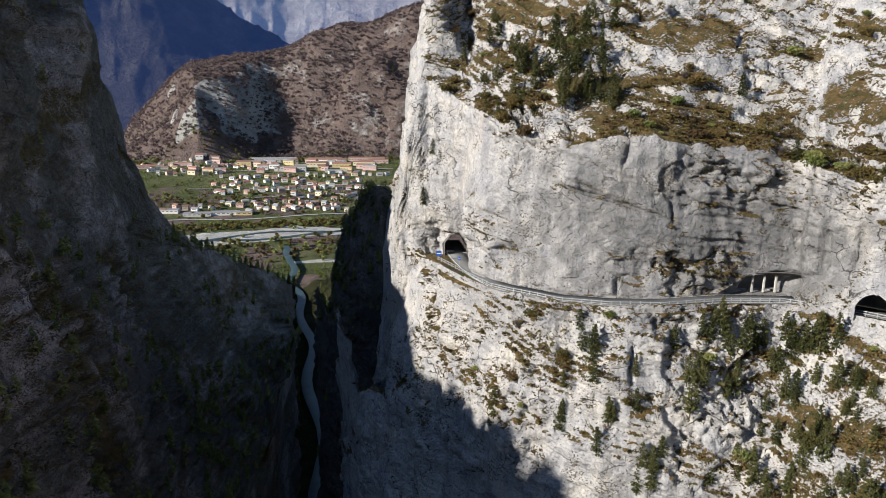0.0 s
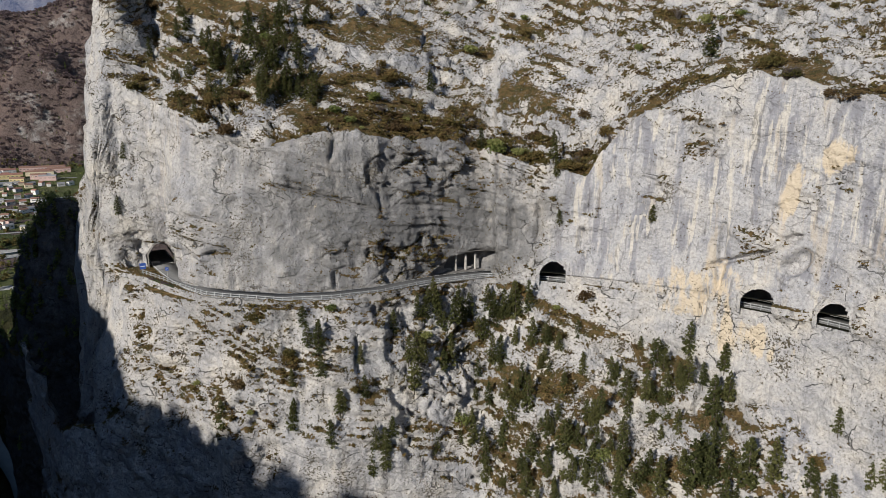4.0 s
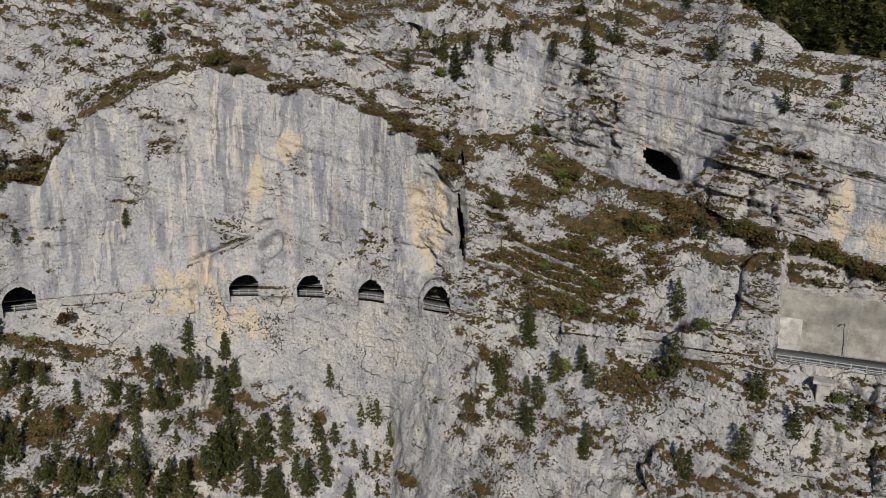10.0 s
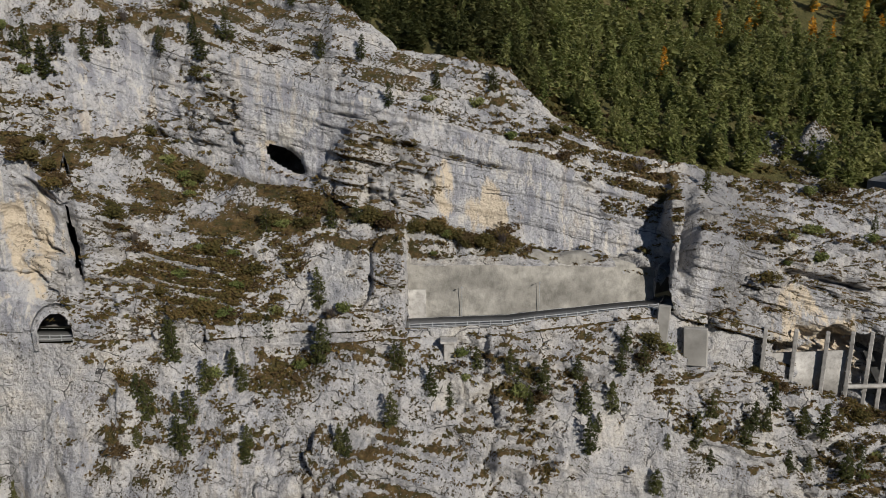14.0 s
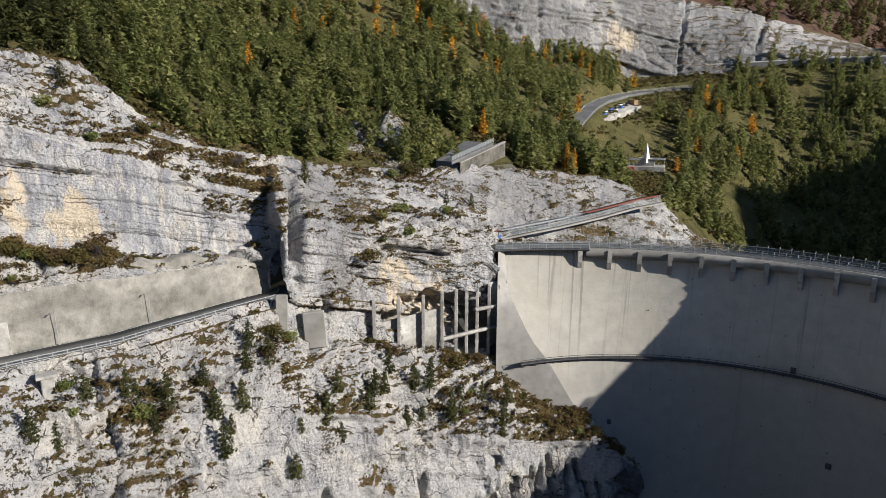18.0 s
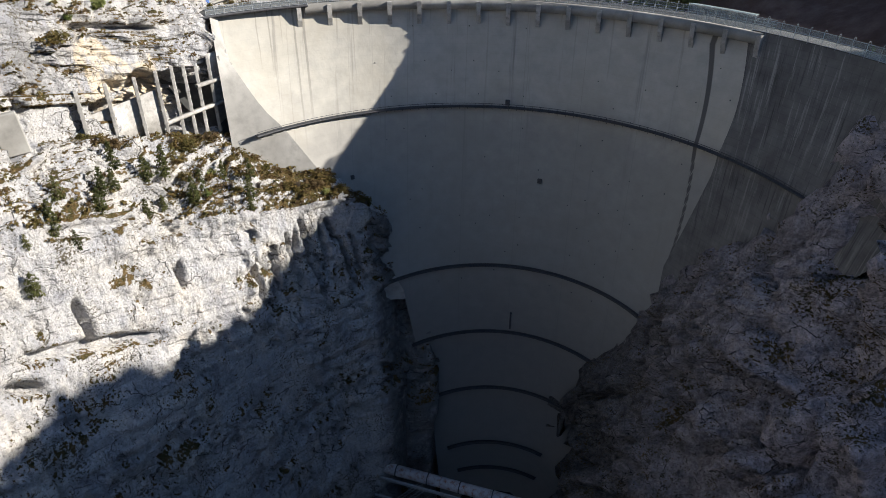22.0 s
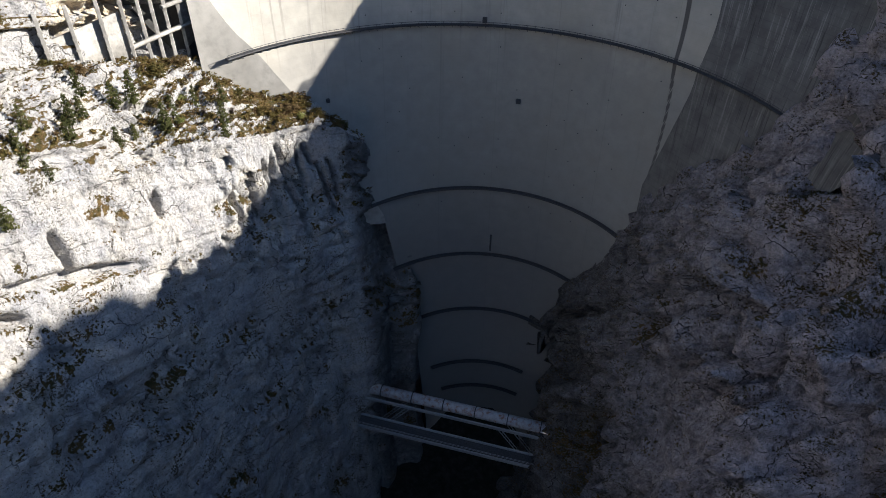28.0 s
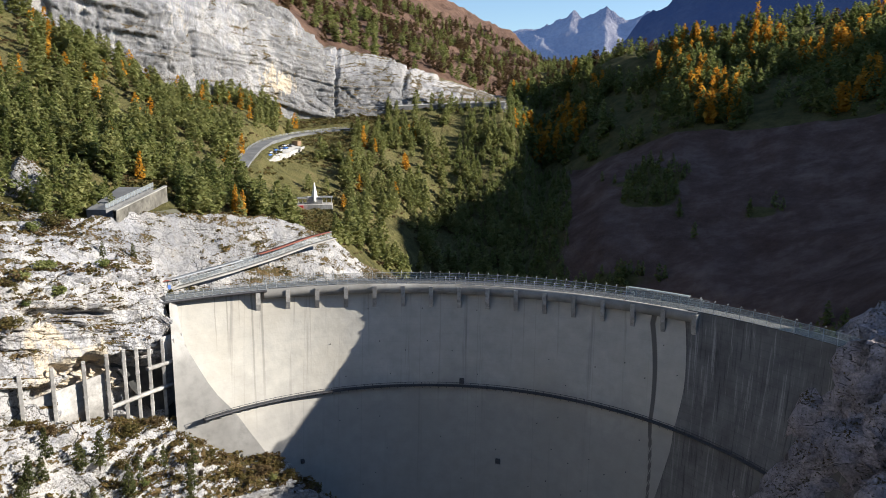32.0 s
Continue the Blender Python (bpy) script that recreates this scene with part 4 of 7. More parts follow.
SPUR = [(line([(-12, 560), (-11.0, 372), (-10, 345), (-4, 322), (-1.5, 330)], ths2)[0], 0 * ths2 - 300, 0),
        (line([(-12, 580), (-10.6, 420), (-9.5, 352), (-8.5, 338), (-4, 330), (-1.5, 335)], ths2)[0], 0 * ths2 - 120, 90),
        (*line([(-12, 600, -225), (-10, 430, -160), (-8.9, 362, -95), (-8.4, 350, -78), (-7.7, 345, -60), (-6.8, 343, -53), (-5.7, 342, -50), (-4.2, 342, -53), (-1.5, 345, -50)], ths2), 40),
        (*line([(-12, 700, -260), (-9.2, 520, -190), (-8, 420, -110), (-4, 420, -90), (-1.5, 420, -60)], ths2), 20)]
spur, segs3 = loft(SPUR, ths2)
n3 = softened(turned_in(grid_normals(spur), spur), 16)
spur = spur + n3 * rock_relief(spur, 200, 1.1)[..., None]
n3 = turned_in(grid_normals(spur), spur)
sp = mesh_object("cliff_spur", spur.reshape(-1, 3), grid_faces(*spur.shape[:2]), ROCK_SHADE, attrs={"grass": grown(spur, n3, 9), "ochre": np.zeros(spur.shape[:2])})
tagged(sp, "rock spur at the mouth of the gorge with trees on top", "cliff", kind="structure")

# ---- land behind the dam ----
the = np.arange(58.0, 222.0, 0.4)
e0 = line([(58, 258, 42), (75, 205, 16), (84, 174, 8), (85.7, 169, 12), (90.5, 164, 2), (99.4, 162, -1.5), (102.7, 162, -11), (108.8, 164, -20), (115.6, 172, -24), (122.4, 186, -28), (126.8, 200, -29.5), (131, 214, -32), (135.1, 228, -34), (139, 244, -40), (142.8, 260, -48), (145.4, 280, -62), (150, 320, -82), (153, 360, -95),
           (160, 300, -105), (170, 262, -100), (180, 235, -75), (190, 240, -40), (205, 300, 0), (222, 310, 25)], the)
e1 = line([(58, 340, 110), (75, 300, 75), (84, 270, 52), (100, 270, 25), (115, 310, 8), (122, 320, 4), (130, 320, -10), (136, 322, -27), (142, 332, -48), (147, 360, -58), (152, 430, -72), (158, 430, -80), (165, 380, -62), (175, 375, -54), (185, 360, -42), (195, 340, -10), (205, 380, 18), (222, 390, 35)], the)
e2 = line([(58, 450, 200), (84, 410, 150), (100, 410, 95), (115, 420, 60), (122.4, 430, 41), (127, 435, 27), (132, 448, 12), (137, 485, 5), (140, 510, -7), (142, 520, -6), (145, 530, -2), (148.3, 542, 0), (152, 553, 2), (156.8, 566, 4), (158, 560, -14), (160, 540, -54), (165, 505, -30), (170, 490, -14), (178, 475, -8), (185, 468, -2), (205, 490, 45), (222, 500, 55)], the)
# past bearing 195 unseen: ground raised to block sun from the slope
e3 = line([(58, 480, 280), (84, 430, 230), (110, 440, 185), (122.4, 450, 150), (132, 468, 105), (136, 500, 82), (138, 512, 75), (140.6, 532, 60), (142.8, 552, 43), (146, 576, 38), (148, 592, 34), (152, 650, 22), (155, 720, 14), (157, 760, 8), (160, 730, 10), (163, 700, 38), (167, 700, 50), (171, 690, 60), (178, 680, 68), (184, 660, 75), (195, 650, 100), (200, 642, 150), (203, 640, 182), (211, 640, 182), (215, 640, 140), (222, 640, 110)], the)
e4 = line([(58, 900, 480), (84, 900, 420), (122, 950, 330), (134, 1000, 240), (142, 1100, 190), (148, 1200, 170), (152, 1300, 150), (157.3, 1500, 135), (160, 1500, 95), (163, 1300, 80), (170, 1300, 70), (178, 1200, 92), (184, 1150, 118), (190, 1060, 145), (200, 960, 220), (210, 950, 280), (212, 950, 312), (214, 950, 280), (222, 950, 220)], the)
e5 = line([(58, 2500, 750), (84, 2500, 700), (140, 2600, 560), (148, 2700, 520), (153, 2800, 380), (157.6, 2900, 290), (160, 3000, 140), (163, 3000, 110), (170, 2800, 150), (222, 2600, 300)], the)
EAST = [(*e0, 0), (*e1, 45), (*e2, 55), (*e3, 60), (*e4, 40), (*e5, 30)]
east, segs_e = loft(EAST, the)
rr = np.hypot(east[..., 0], east[..., 1])
amt = np.clip(rr / 260, 0.7, 6)
tame = 1 - smooth(134.5, 136, the)[None, :] * (1 - smooth(145, 148, the)[None, :]) * (1 - smooth(500, 540, rr))
east[..., 2] += tame * amt * 2.2 * fbm(east[..., 0] / 45, east[..., 1] / 45, 0 * rr, 4, 300) * smooth(0, 25, np.arange(len(segs_e)))[:, None]
# level places on the slope: chapel, terrace and the bend of the road
def slope_at(b, el, lift=0.0):
    """The place on the slope behind the dam at a bearing and height angle."""
    c = int(np.clip(round((b - the[0]) / (the[1] - the[0])), 0, len(the) - 1))
    rows = segs_e <= 1
    e = np.maximum.accumulate(np.degrees(np.arctan2(east[rows, c, 2], rr[rows, c])))
    r = float(np.interp(el, e, rr[rows, c]))
    return at_bearing(b, r, r * math.tan(radians(el)) + lift)


BEND = [slope_at(b, el) for b, el in ((136.2, -4.5), (136.7, -3.83), (137.4, -3.1), (138.3, -2.57), (139.8, -2.16), (141.2, -1.92), (142.7, -1.76), (143.8, -1.61), (145.2, -1.5))]
BEND = [tuple(Vector(q).lerp(Vector(w), k / 4)) for q, w in zip(BEND, BEND[1:]) for k in range(4)]
LOT = [slope_at(b, el, 1.1) for b, el in ((138.35, -4.25), (141.1, -3.15), (139.4, -2.75), (137.8, -3.7))]
CHAPEL = slope_at(141.8, -7.75)
# ends placed so the wall's line fits the camera's view
TERRACE = [at_bearing(127.07, 194, -25.8), at_bearing(130.7, 222, -22.8)]
for q, z, size in ([(q, q[2] - 1.2, 7) for q in BEND] + [(CHAPEL, CHAPEL[2] - 0.5, 13), (at_bearing(131.0, 212, 0), -28.5, 7), (at_bearing(128.6, 226, 0), -26.5, 10), (at_bearing(127.0, 211, 0), -27.4, 8)]):
    near = 1 - smooth(size * 0.7, size * 1.5, np.hypot(east[..., 0] - q[0], east[..., 1] - q[1]))
    east[..., 2] += near * (z - east[..., 2])
band = ((segs_e == 2)[:, None] * (1 - smooth(147, 151, the)))
ne = softened(turned_in(grid_normals(east), east), 10)
eb = np.broadcast_to(the[None, :], rr.shape)
patch_rows = (segs_e == 2)[:, None] * smooth(148, 150, eb) * (1 - smooth(158, 161, eb)) * 0.6
scree = smooth(160, 164, eb) * np.where(segs_e <= 1, 1.0, 0.0)[:, None] * smooth(-0.35, 0.1, fbm(east[..., 0] / 60, east[..., 1] / 60, east[..., 2] / 60, 3, 320) + 0.6)
land = mesh_object("ground_east", east.reshape(-1, 3), grid_faces(*east.shape[:2]), FOREST, attrs={"rock": np.clip(0.7 * band * smooth(110, 114, eb) + patch_rows, 0, 1), "scree": scree, "autumn": (segs_e >= 3)[:, None] * (1 - smooth(158, 161, eb))})
tagged(land, "wooded slopes and bare landslide scar behind the dam", "ground", kind="structure")

# limestone cliff above the wooded slope
thc = np.arange(112.0, 157.5, 0.11)
c2, c3 = line(np.stack([the, *e2], 1), thc), line(np.stack([the, *e3], 1), thc)
step = 0.5 + 0.05 * np.sin(thc * 0.9)
crag, segs_c = loft([(c2[0] - 4, c2[1] - 5, 0), (c2[0] + 0.28 * (c3[0] - c2[0]) - 5, c2[1] + step * (c3[1] - c2[1]), 60), (c3[0] - 2, c3[1] + 3, 60), (c3[0] + 25, c3[1] + 3, 6)], thc)
nc = softened(turned_in(grid_normals(crag), crag), 14)
along = np.broadcast_to(thc * 8.6, crag.shape[:2])
lie = crag[..., 2] + 0.13 * along + 4.0 * fbm(crag[..., 0] / 60, crag[..., 1] / 60, crag[..., 2] / 60, 2, 331)
hard = 0.35 + smooth(-0.3, 0.3, fbm(along / 50, lie / 9, 0 * lie, 3, 332))
beds = sum(amp * (smooth(0, 0.2, lie / gap % 1.0) - lie / gap % 1.0) for amp, gap in ((1.7, 13.0), (1.3, 5.6), (0.8, 2.6)))
v, e = cells(along / 16, lie / 9, 0 * lie, 333)
crag = crag + nc * (beds * hard + 0.9 * (v - 0.5) - 1.2 * (1 - smooth(0, 0.06, e)) - 3.5 * smooth(1.15, 1.4, ridged(along / 24, lie / 150, 0 * lie, 2, 334)) + 3.5 * fbm(along / 70, lie / 160, 0 * lie, 2, 340) + 0.7 * fbm(along / 4, lie / 3, 0 * lie, 2, 341))[..., None]
nc = turned_in(grid_normals(crag), crag)
cb = np.broadcast_to(thc, crag.shape[:2])
c_ochre = np.exp(-((cb - 139.5) / 1.6) ** 2) * smooth(0.1, 0.3, (np.arange(crag.shape[0]) / crag.shape[0]))[:, None] * (1 - smooth(0.35, 0.55, (np.arange(crag.shape[0]) / crag.shape[0])))[:, None]
tagged(mesh_object("cliff_east", crag.reshape(-1, 3), grid_faces(*crag.shape[:2]), ROCK, attrs={"grass": grown(crag, nc, 15) * 0.8, "ochre": c_ochre, "weather_shade": 0.25 + 0.5 * smooth(-0.3, 0.3, fbm(cb / 2, lie / 25, 0 * lie, 3, 346)), "sheer": 0.35 + 0.6 * smooth(-0.2, 0.2, fbm(cb / 3, lie / 20, 0 * lie, 2, 345))}), "pale bedded limestone cliff above the wooded slope", "cliff", kind="structure")

# ---- the valley in front: river flat, terrace, hills ----
thw = np.arange(-42.0, 14.0, 0.16)
rw = np.concatenate([np.arange(240, 1200, 14), np.arange(1200, 3000, 18), np.arange(3000, 4700, 40)])
aw = np.radians(thw)[None, :]
X, Y = rw[:, None] * np.sin(aw), rw[:, None] * np.cos(aw)
RB = np.broadcast_to(rw[:, None], X.shape)
TB = np.broadcast_to(thw[None, :], X.shape)
river_b = np.interp(rw, [240, 560, 820, 1010, 1300], [-10.2, -10.9, -11.4, -12.4, -13.0])[:, None]
off = (TB - river_b) / 57.3 * RB
side_s = np.clip(-off - 14, 0, None)
side_n = np.clip(off - 14, 0, None)
cap = np.interp(rw, [240, 560, 850, 1150], [140, 100, 34, 8])[:, None]
gorge = -296 + np.minimum(side_s * 1.0, cap) + np.minimum(side_n * 1.2, cap * 1.2)
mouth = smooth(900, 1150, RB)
flat = np.interp(rw, [240, 1150, 1500, 1700, 2300, 2700], [-298, -300, -301, -296, -268, -262])[:, None] + 0 * TB
H = gorge * (1 - mouth) + flat * mouth
hill_top = np.interp(thw, [-42, -24.5, -23.4, -22, -20.5, -19, -16, -12, -9.8, -5, -1, 14], [-300, -300, -180, -90, -10, 40, 70, 115, 180, 255, 320, 420])[None, :]
hill = flat + (hill_top + 262) * smooth(2420, 2980, RB + 60 * fbm(X / 260, Y / 260, 0 * X, 3, 401) + np.interp(thw, [-23, -19, -14], [0, 200, 0])[None, :] * (1 - smooth(-14, -12, TB)))
H = np.where(RB > 1300, np.maximum(hill, flat), H)
H += smooth(2400, 2700, RB) * (22 * fbm(X / 150, Y / 150, 0 * X, 5, 402)) + smooth(300, 500, RB) * (1 - mouth) * smooth(14, 45, np.abs(off)) * 8 * fbm(X / 40, Y / 40, 0 * X, 4, 403)
west = np.stack([X, Y, H], -1)
wood = np.maximum(smooth(2380, 2480, RB + 50 * fbm(X / 90, Y / 90, 0 * X, 3, 404)), 1 - mouth)
wood = np.clip(wood + 0.8 * smooth(0.15, 0.3, fbm(X / 55, Y / 55, 0 * X, 3, 405)) * (RB < 2000), 0, 1)
wood = np.maximum(wood, smooth(6, 20, H - flat) * (RB > 1700))
bed_line = 1405 + 1.2 * (TB + 14) ** 1.0 * 3 + 40 * fbm(X / 190, Y / 190, 0 * X, 2, 406)
gravel = (1 - smooth(50, 66, np.abs(RB - bed_line))) + 0.9 * (1 - smooth(10, 18, np.abs(RB - 1180 - 30 * fbm(X / 120, Y / 120, 0 * X, 2, 407)))) * smooth(-13.5, -12, TB)
gx = np.gradient(H, axis=0) / (np.gradient(rw)[:, None])
crag = smooth(0.55, 0.9, np.abs(gx)) * smooth(2400, 2500, RB) * (1 - smooth(-17, -12, TB) * 0.6)
# near: much darker tone inside the gorge, none past its mouth
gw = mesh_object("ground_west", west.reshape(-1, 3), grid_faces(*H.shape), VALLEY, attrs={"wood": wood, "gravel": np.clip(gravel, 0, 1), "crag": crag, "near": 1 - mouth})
tagged(gw, "valley floor with meadows and a brown wooded hill", "ground", kind="structure")

# ---- floor of the gorge ----
thf = np.arange(0, 361, 6.0)
rf = np.array([0, 20, 40, 60, 90, 130, 180, 240, 300])
fa = np.radians(thf)[None, :]
fx, fy = rf[:, None] * np.sin(fa), rf[:, None] * np.cos(fa)
floor_p = np.stack([fx, fy, -300 + 2.0 * fbm(fx / 15, fy / 15, 0 * fx, 3, 601)], -1)
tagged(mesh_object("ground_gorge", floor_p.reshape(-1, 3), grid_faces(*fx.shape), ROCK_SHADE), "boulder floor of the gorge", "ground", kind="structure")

fb, fr = np.arange(132.0, 172.0, 0.8), np.arange(50.0, 185.0, 2.2)
bx, by = fr[:, None] * np.sin(np.radians(fb))[None, :], fr[:, None] * np.cos(np.radians(fb))[None, :]
bank = np.stack([bx, by, np.interp(fr, [50, 120, 150, 165, 185], [-296, -272, -242, -214, -205])[:, None] + 5.0 * fbm(bx / 13, by / 13, 0 * bx, 4, 611)], -1)
# near-black colour stands for the deep shade of the gorge slot
GORGE_BLACK = simple_material("shade_black_boulders", [(0.008, 0.009, 0.006), (0.018, 0.018, 0.014), (0.035, 0.034, 0.03)], 0.4, 0.85, bump_amount=0.5)
tagged(mesh_object("ground_dam_foot", bank.reshape(-1, 3), grid_faces(*bx.shape), GORGE_BLACK), "boulder bank at the foot of the dam, coloured black for the gorge shade", "ground", kind="structure")

# ---- the dam ----
AXIS = Vector((-0.276, 0.961, 0)).normalized()
ACROSS = Vector((-AXIS.y, AXIS.x, 0))     # towards the cliff with the road is minus
CROWN = Vector((0.40, -0.917, 0)).normalized()
CREST_Z = -45.3
DAM_Z = [-310, -215, -173, -122, -73, -46]
DAM_R = [26, 30, 34, 44, 74, 101]
DAM_BACK = [150, 166, 170, 171, 178, 182]


def dam_point(a, z, push=0.0):
    """A point of the face; a: degrees along the arch from its crown, minus towards the road's side; push: out of the face."""
    r, back = float(np.interp(z, DAM_Z, DAM_R)), float(np.interp(z, DAM_Z, DAM_BACK))
    c, q = CROWN * back + AXIS * r, radians(a)
    out = c - AXIS * (r - push) * math.cos(q) + ACROSS * (r - push) * math.sin(q)
    return Vector((out.x, out.y, z))


def dam_turn(a):
    """Turn about z with local x along the arch and local y into the wall."""
    q = radians(a)
    along = -AXIS * -math.sin(q) + ACROSS * math.cos(q)
    return math.atan2(along.y, along.x)


def joint_left(z):
    return float(np.interp(z, [-310, -120, -84, -75, -67, -56, -46], [-46, -48, -50.9, -52.1, -52.3, -50.2, -46.4]))


def joint_right(z):
    return float(np.interp(z, [-310, -112, -103, -88, -76, -63, -47], [55, 47.3, 42, 39.8, 38.2, 34, 28]))


def dam_skin(name, left, right, steps, push, mat, parent, top=CREST_Z, thick=0.0):
    zs = np.concatenate([np.arange(-310, -125, 6.0), np.arange(-125, top, 2.5), [top]])
    pts, arc, depth, stain, across = [], [], [], [], []
    for z in zs:
        a0, a1 = left(z), right(z)
        for a in np.linspace(a0, a1, steps):
            pts.append(dam_point(a, z, push))
            arc.append(radians(a) * float(np.interp(z, DAM_Z, DAM_R)))
            depth.append(CREST_Z - z)
            sr = float(np.interp(z, [-120, -98, -81, -65, -49], [47, 41.1, 35.3, 29.6, 23.9]))
            stain.append(min(9.0, abs(a - sr) / 0.6) if z > -101 else 9.0)
            across.append(math.degrees(math.atan2(pts[-1].x, pts[-1].y)) % 360)
    faces = grid_faces(len(zs), steps)
    ob = mesh_object(name, np.array(pts), faces, mat, parent, True, {"arc": arc, "depth": depth, "stain": stain, "across": across})
    return ob


dam = thing("dam", Matrix(), "tall pale concrete arch dam with catwalks, mostly in shade", "dam")
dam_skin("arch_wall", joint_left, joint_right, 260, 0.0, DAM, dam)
side_z = np.concatenate([np.arange(-125, CREST_Z, 3.0), [CREST_Z - 0.4]])
side_p = []
for z in side_z:
    j = dam_point(joint_left(z), z, 0.5)
    b_j, r_j = math.degrees(math.atan2(j.x, j.y)), math.hypot(j.x, j.y)
    for f in np.linspace(1, 0, 14):
        side_p.append(at_bearing(b_j + (min(b_j - 0.3, 130.4) - b_j) * f, r_j - 2.5 * f, z))
side_d = np.repeat(CREST_Z - side_z, 14)
mesh_object("abutment", np.array(side_p), grid_faces(len(side_z), 14), GREY_DAM, dam, True, {"arc": np.tile(np.arange(14) * 1.2, len(side_z)), "depth": side_d, "stain": 0 * side_d})["label"] = "plain grey concrete abutment"
dam_skin("abutment", joint_right, lambda z: max(74.0, joint_right(z) + 20), 60, 0.4, OLD_DAM, dam)["label"] = "dark streaked concrete abutment"
# back of the dam and its top
back_v, back_f = [], None
za = np.arange(-60, 64.1, 2.0)
for z, push in ((-45.3, 0.0), (-45.3, -4.0), (-100, -8.0), (-200, -16.0)):
    back_v += [dam_point(a, z, push) for a in za]
mesh_object("crest", np.array(back_v), grid_faces(4, len(za)), simple_material("dark_crest_paving", [(0.07, 0.07, 0.07), (0.12, 0.12, 0.115)], 0.6, 0.9), dam)


def ring_path(a0, a1, z, push, step=0.7):
    n = max(2, int(abs(a1 - a0) / step))
    return [dam_point(a0 + (a1 - a0) * i / n, z, push) for i in range(n + 1)]


def closed_sweep(name, path, section, mat, parent, label=""):
    """A bar of closed section along a path."""
    v, _ = sweep(path, section)
    n, k = len(path), len(section)
    i = np.arange(n - 1)[:, None] * k
    j = np.arange(k)[None, :]
    f = np.stack([i + j, i + (j + 1) % k, i + k + (j + 1) % k, i + k + j], -1).reshape(-1, 4)
    ob = mesh_object(name, v, f, mat, parent)
    if label:
        ob["label"] = label
    return ob


def rect(w, h, x=0.0, z=0.0):
    return [(x - w / 2, z - h / 2), (x + w / 2, z - h / 2), (x + w / 2, z + h / 2), (x - w / 2, z + h / 2)]


closed_sweep("crest_beam", ring_path(-34.6, 29.6, -46.55, 0.9), rect(1.5, 2.3), CONCRETE, dam, "pale concrete beam along the crest")
closed_sweep("crest_walkway", ring_path(-50, -34, -45.6, 0.6), rect(3.0, 0.5), DARK_STEEL, dam, "steel walkway on the crest")
bm = bmesh.new()
prof = [(0.3, 0.2), (-2.1, 0.2), (-2.1, -3.0), (-1.2, -5.6), (0.3, -5.6)]
va = [bm.verts.new((-0.55, y, z)) for y, z in prof]
vb = [bm.verts.new((0.55, y, z)) for y, z in prof]
bm.faces.new(va)
bm.faces.new(vb[::-1])
for i in range(5):
    bm.faces.new((va[i], vb[i], vb[(i + 1) % 5], va[(i + 1) % 5]))
bracket = None
for i in range(16):
    a = -35.3 + 4.31 * i
    m = Matrix.Translation(dam_point(a, -45.9)) @ Matrix.Rotation(dam_turn(a) + math.pi, 4, "Z")
    if (m.to_3x3() @ Vector((0, -1, 0))).dot(Vector((-dam_point(a, -46).x, -dam_point(a, -46).y, 0))) < 0:
        m = m @ Matrix.Rotation(math.pi, 4, "Z")
    if bracket is None:
        bracket = part("bracket", bm, PALE_CONCRETE, dam)
        bracket.matrix_basis = m
    else:
        twin("bracket", bracket.data, dam, m)


def post_row(parent, path_points, mesh, name="post"):
    for p, turn in path_points:
        twin(name, mesh, parent, Matrix.Translation(p) @ Matrix.Rotation(turn, 4, "Z"))


def rail_set(parent, path, heights, size, mat, name="rail"):
    for h in heights:
        closed_sweep(name, path, rect(size, size, 0, h), mat, parent)


# catwalks on the face
CATWALKS = [(-72.0, -58, 62), (-118.2, -52, 56), (-142.2, -50, 42), (-165.5, -48, 34), (-189.6, -40, 20), (-201.2, -34, 18)]
for z, a0, a1 in CATWALKS:
    walkway = closed_sweep("catwalk", ring_path(a0, a1, z, 0.75, 1.0), rect(1.4, 0.22), DARK_STEEL, dam, "dark steel catwalk along the dam face")
    rail_set(walkway, ring_path(a0, a1, z, 1.4, 1.0), (0.55, 1.1), 0.09, DARK_STEEL)
    bmp = bmesh.new()
    r = float(np.interp(z, DAM_Z, DAM_R))
    for i in range(int(radians(a1 - a0) * r / 2.2)):
        a = a0 + math.degrees(2.2 * i / r)
        p = dam_point(a, z, 1.4)
        rod(bmp, p, p + Vector((0, 0, 1.1)), 0.05, 4)
        rod(bmp, dam_point(a, z - 1.0, 0.0), p, 0.07, 4)
    part("strut", bmp, DARK_STEEL, walkway)["kind"] = "stuff"

# gauge box and ladder on the face
for a, z, w, h in ((2.0, -91.5, 1.2, 1.2), (-4.5, -138.0, 0.5, 6.0), (-44.5, -88.0, 0.9, 1.0), (-6.0, -70.9, 1.2, 1.4)):
    bm = bmesh.new()
    box(bm, (w, 0.8, h), Matrix.Translation(dam_point(a, z, 0.2)) @ Matrix.Rotation(dam_turn(a), 4, "Z"), 0.06)
    part("gauge_box", bm, DARK_STEEL, dam)
bm = bmesh.new()
rng = random.Random(5)
for i in range(16):
    for j in range(9):
        a, z = -33 + 4.31 * i + rng.uniform(-0.2, 0.2), -54.5 - 8.5 * j + (i % 2) * 2.5
        if joint_left(z) < a < joint_right(z) and rng.random() < 0.5:
            bmesh.ops.create_cone(bm, cap_ends=True, segments=6, radius1=0.15, radius2=0.15, depth=0.3, matrix=Matrix.Translation(dam_point(a, z)) @ Matrix.Rotation(dam_turn(a), 4, "Z") @ Matrix.Rotation(math.pi / 2, 4, "X"))
ob = part("drain_hole", bm, DARK_STEEL, dam)
ob["kind"] = "stuff"


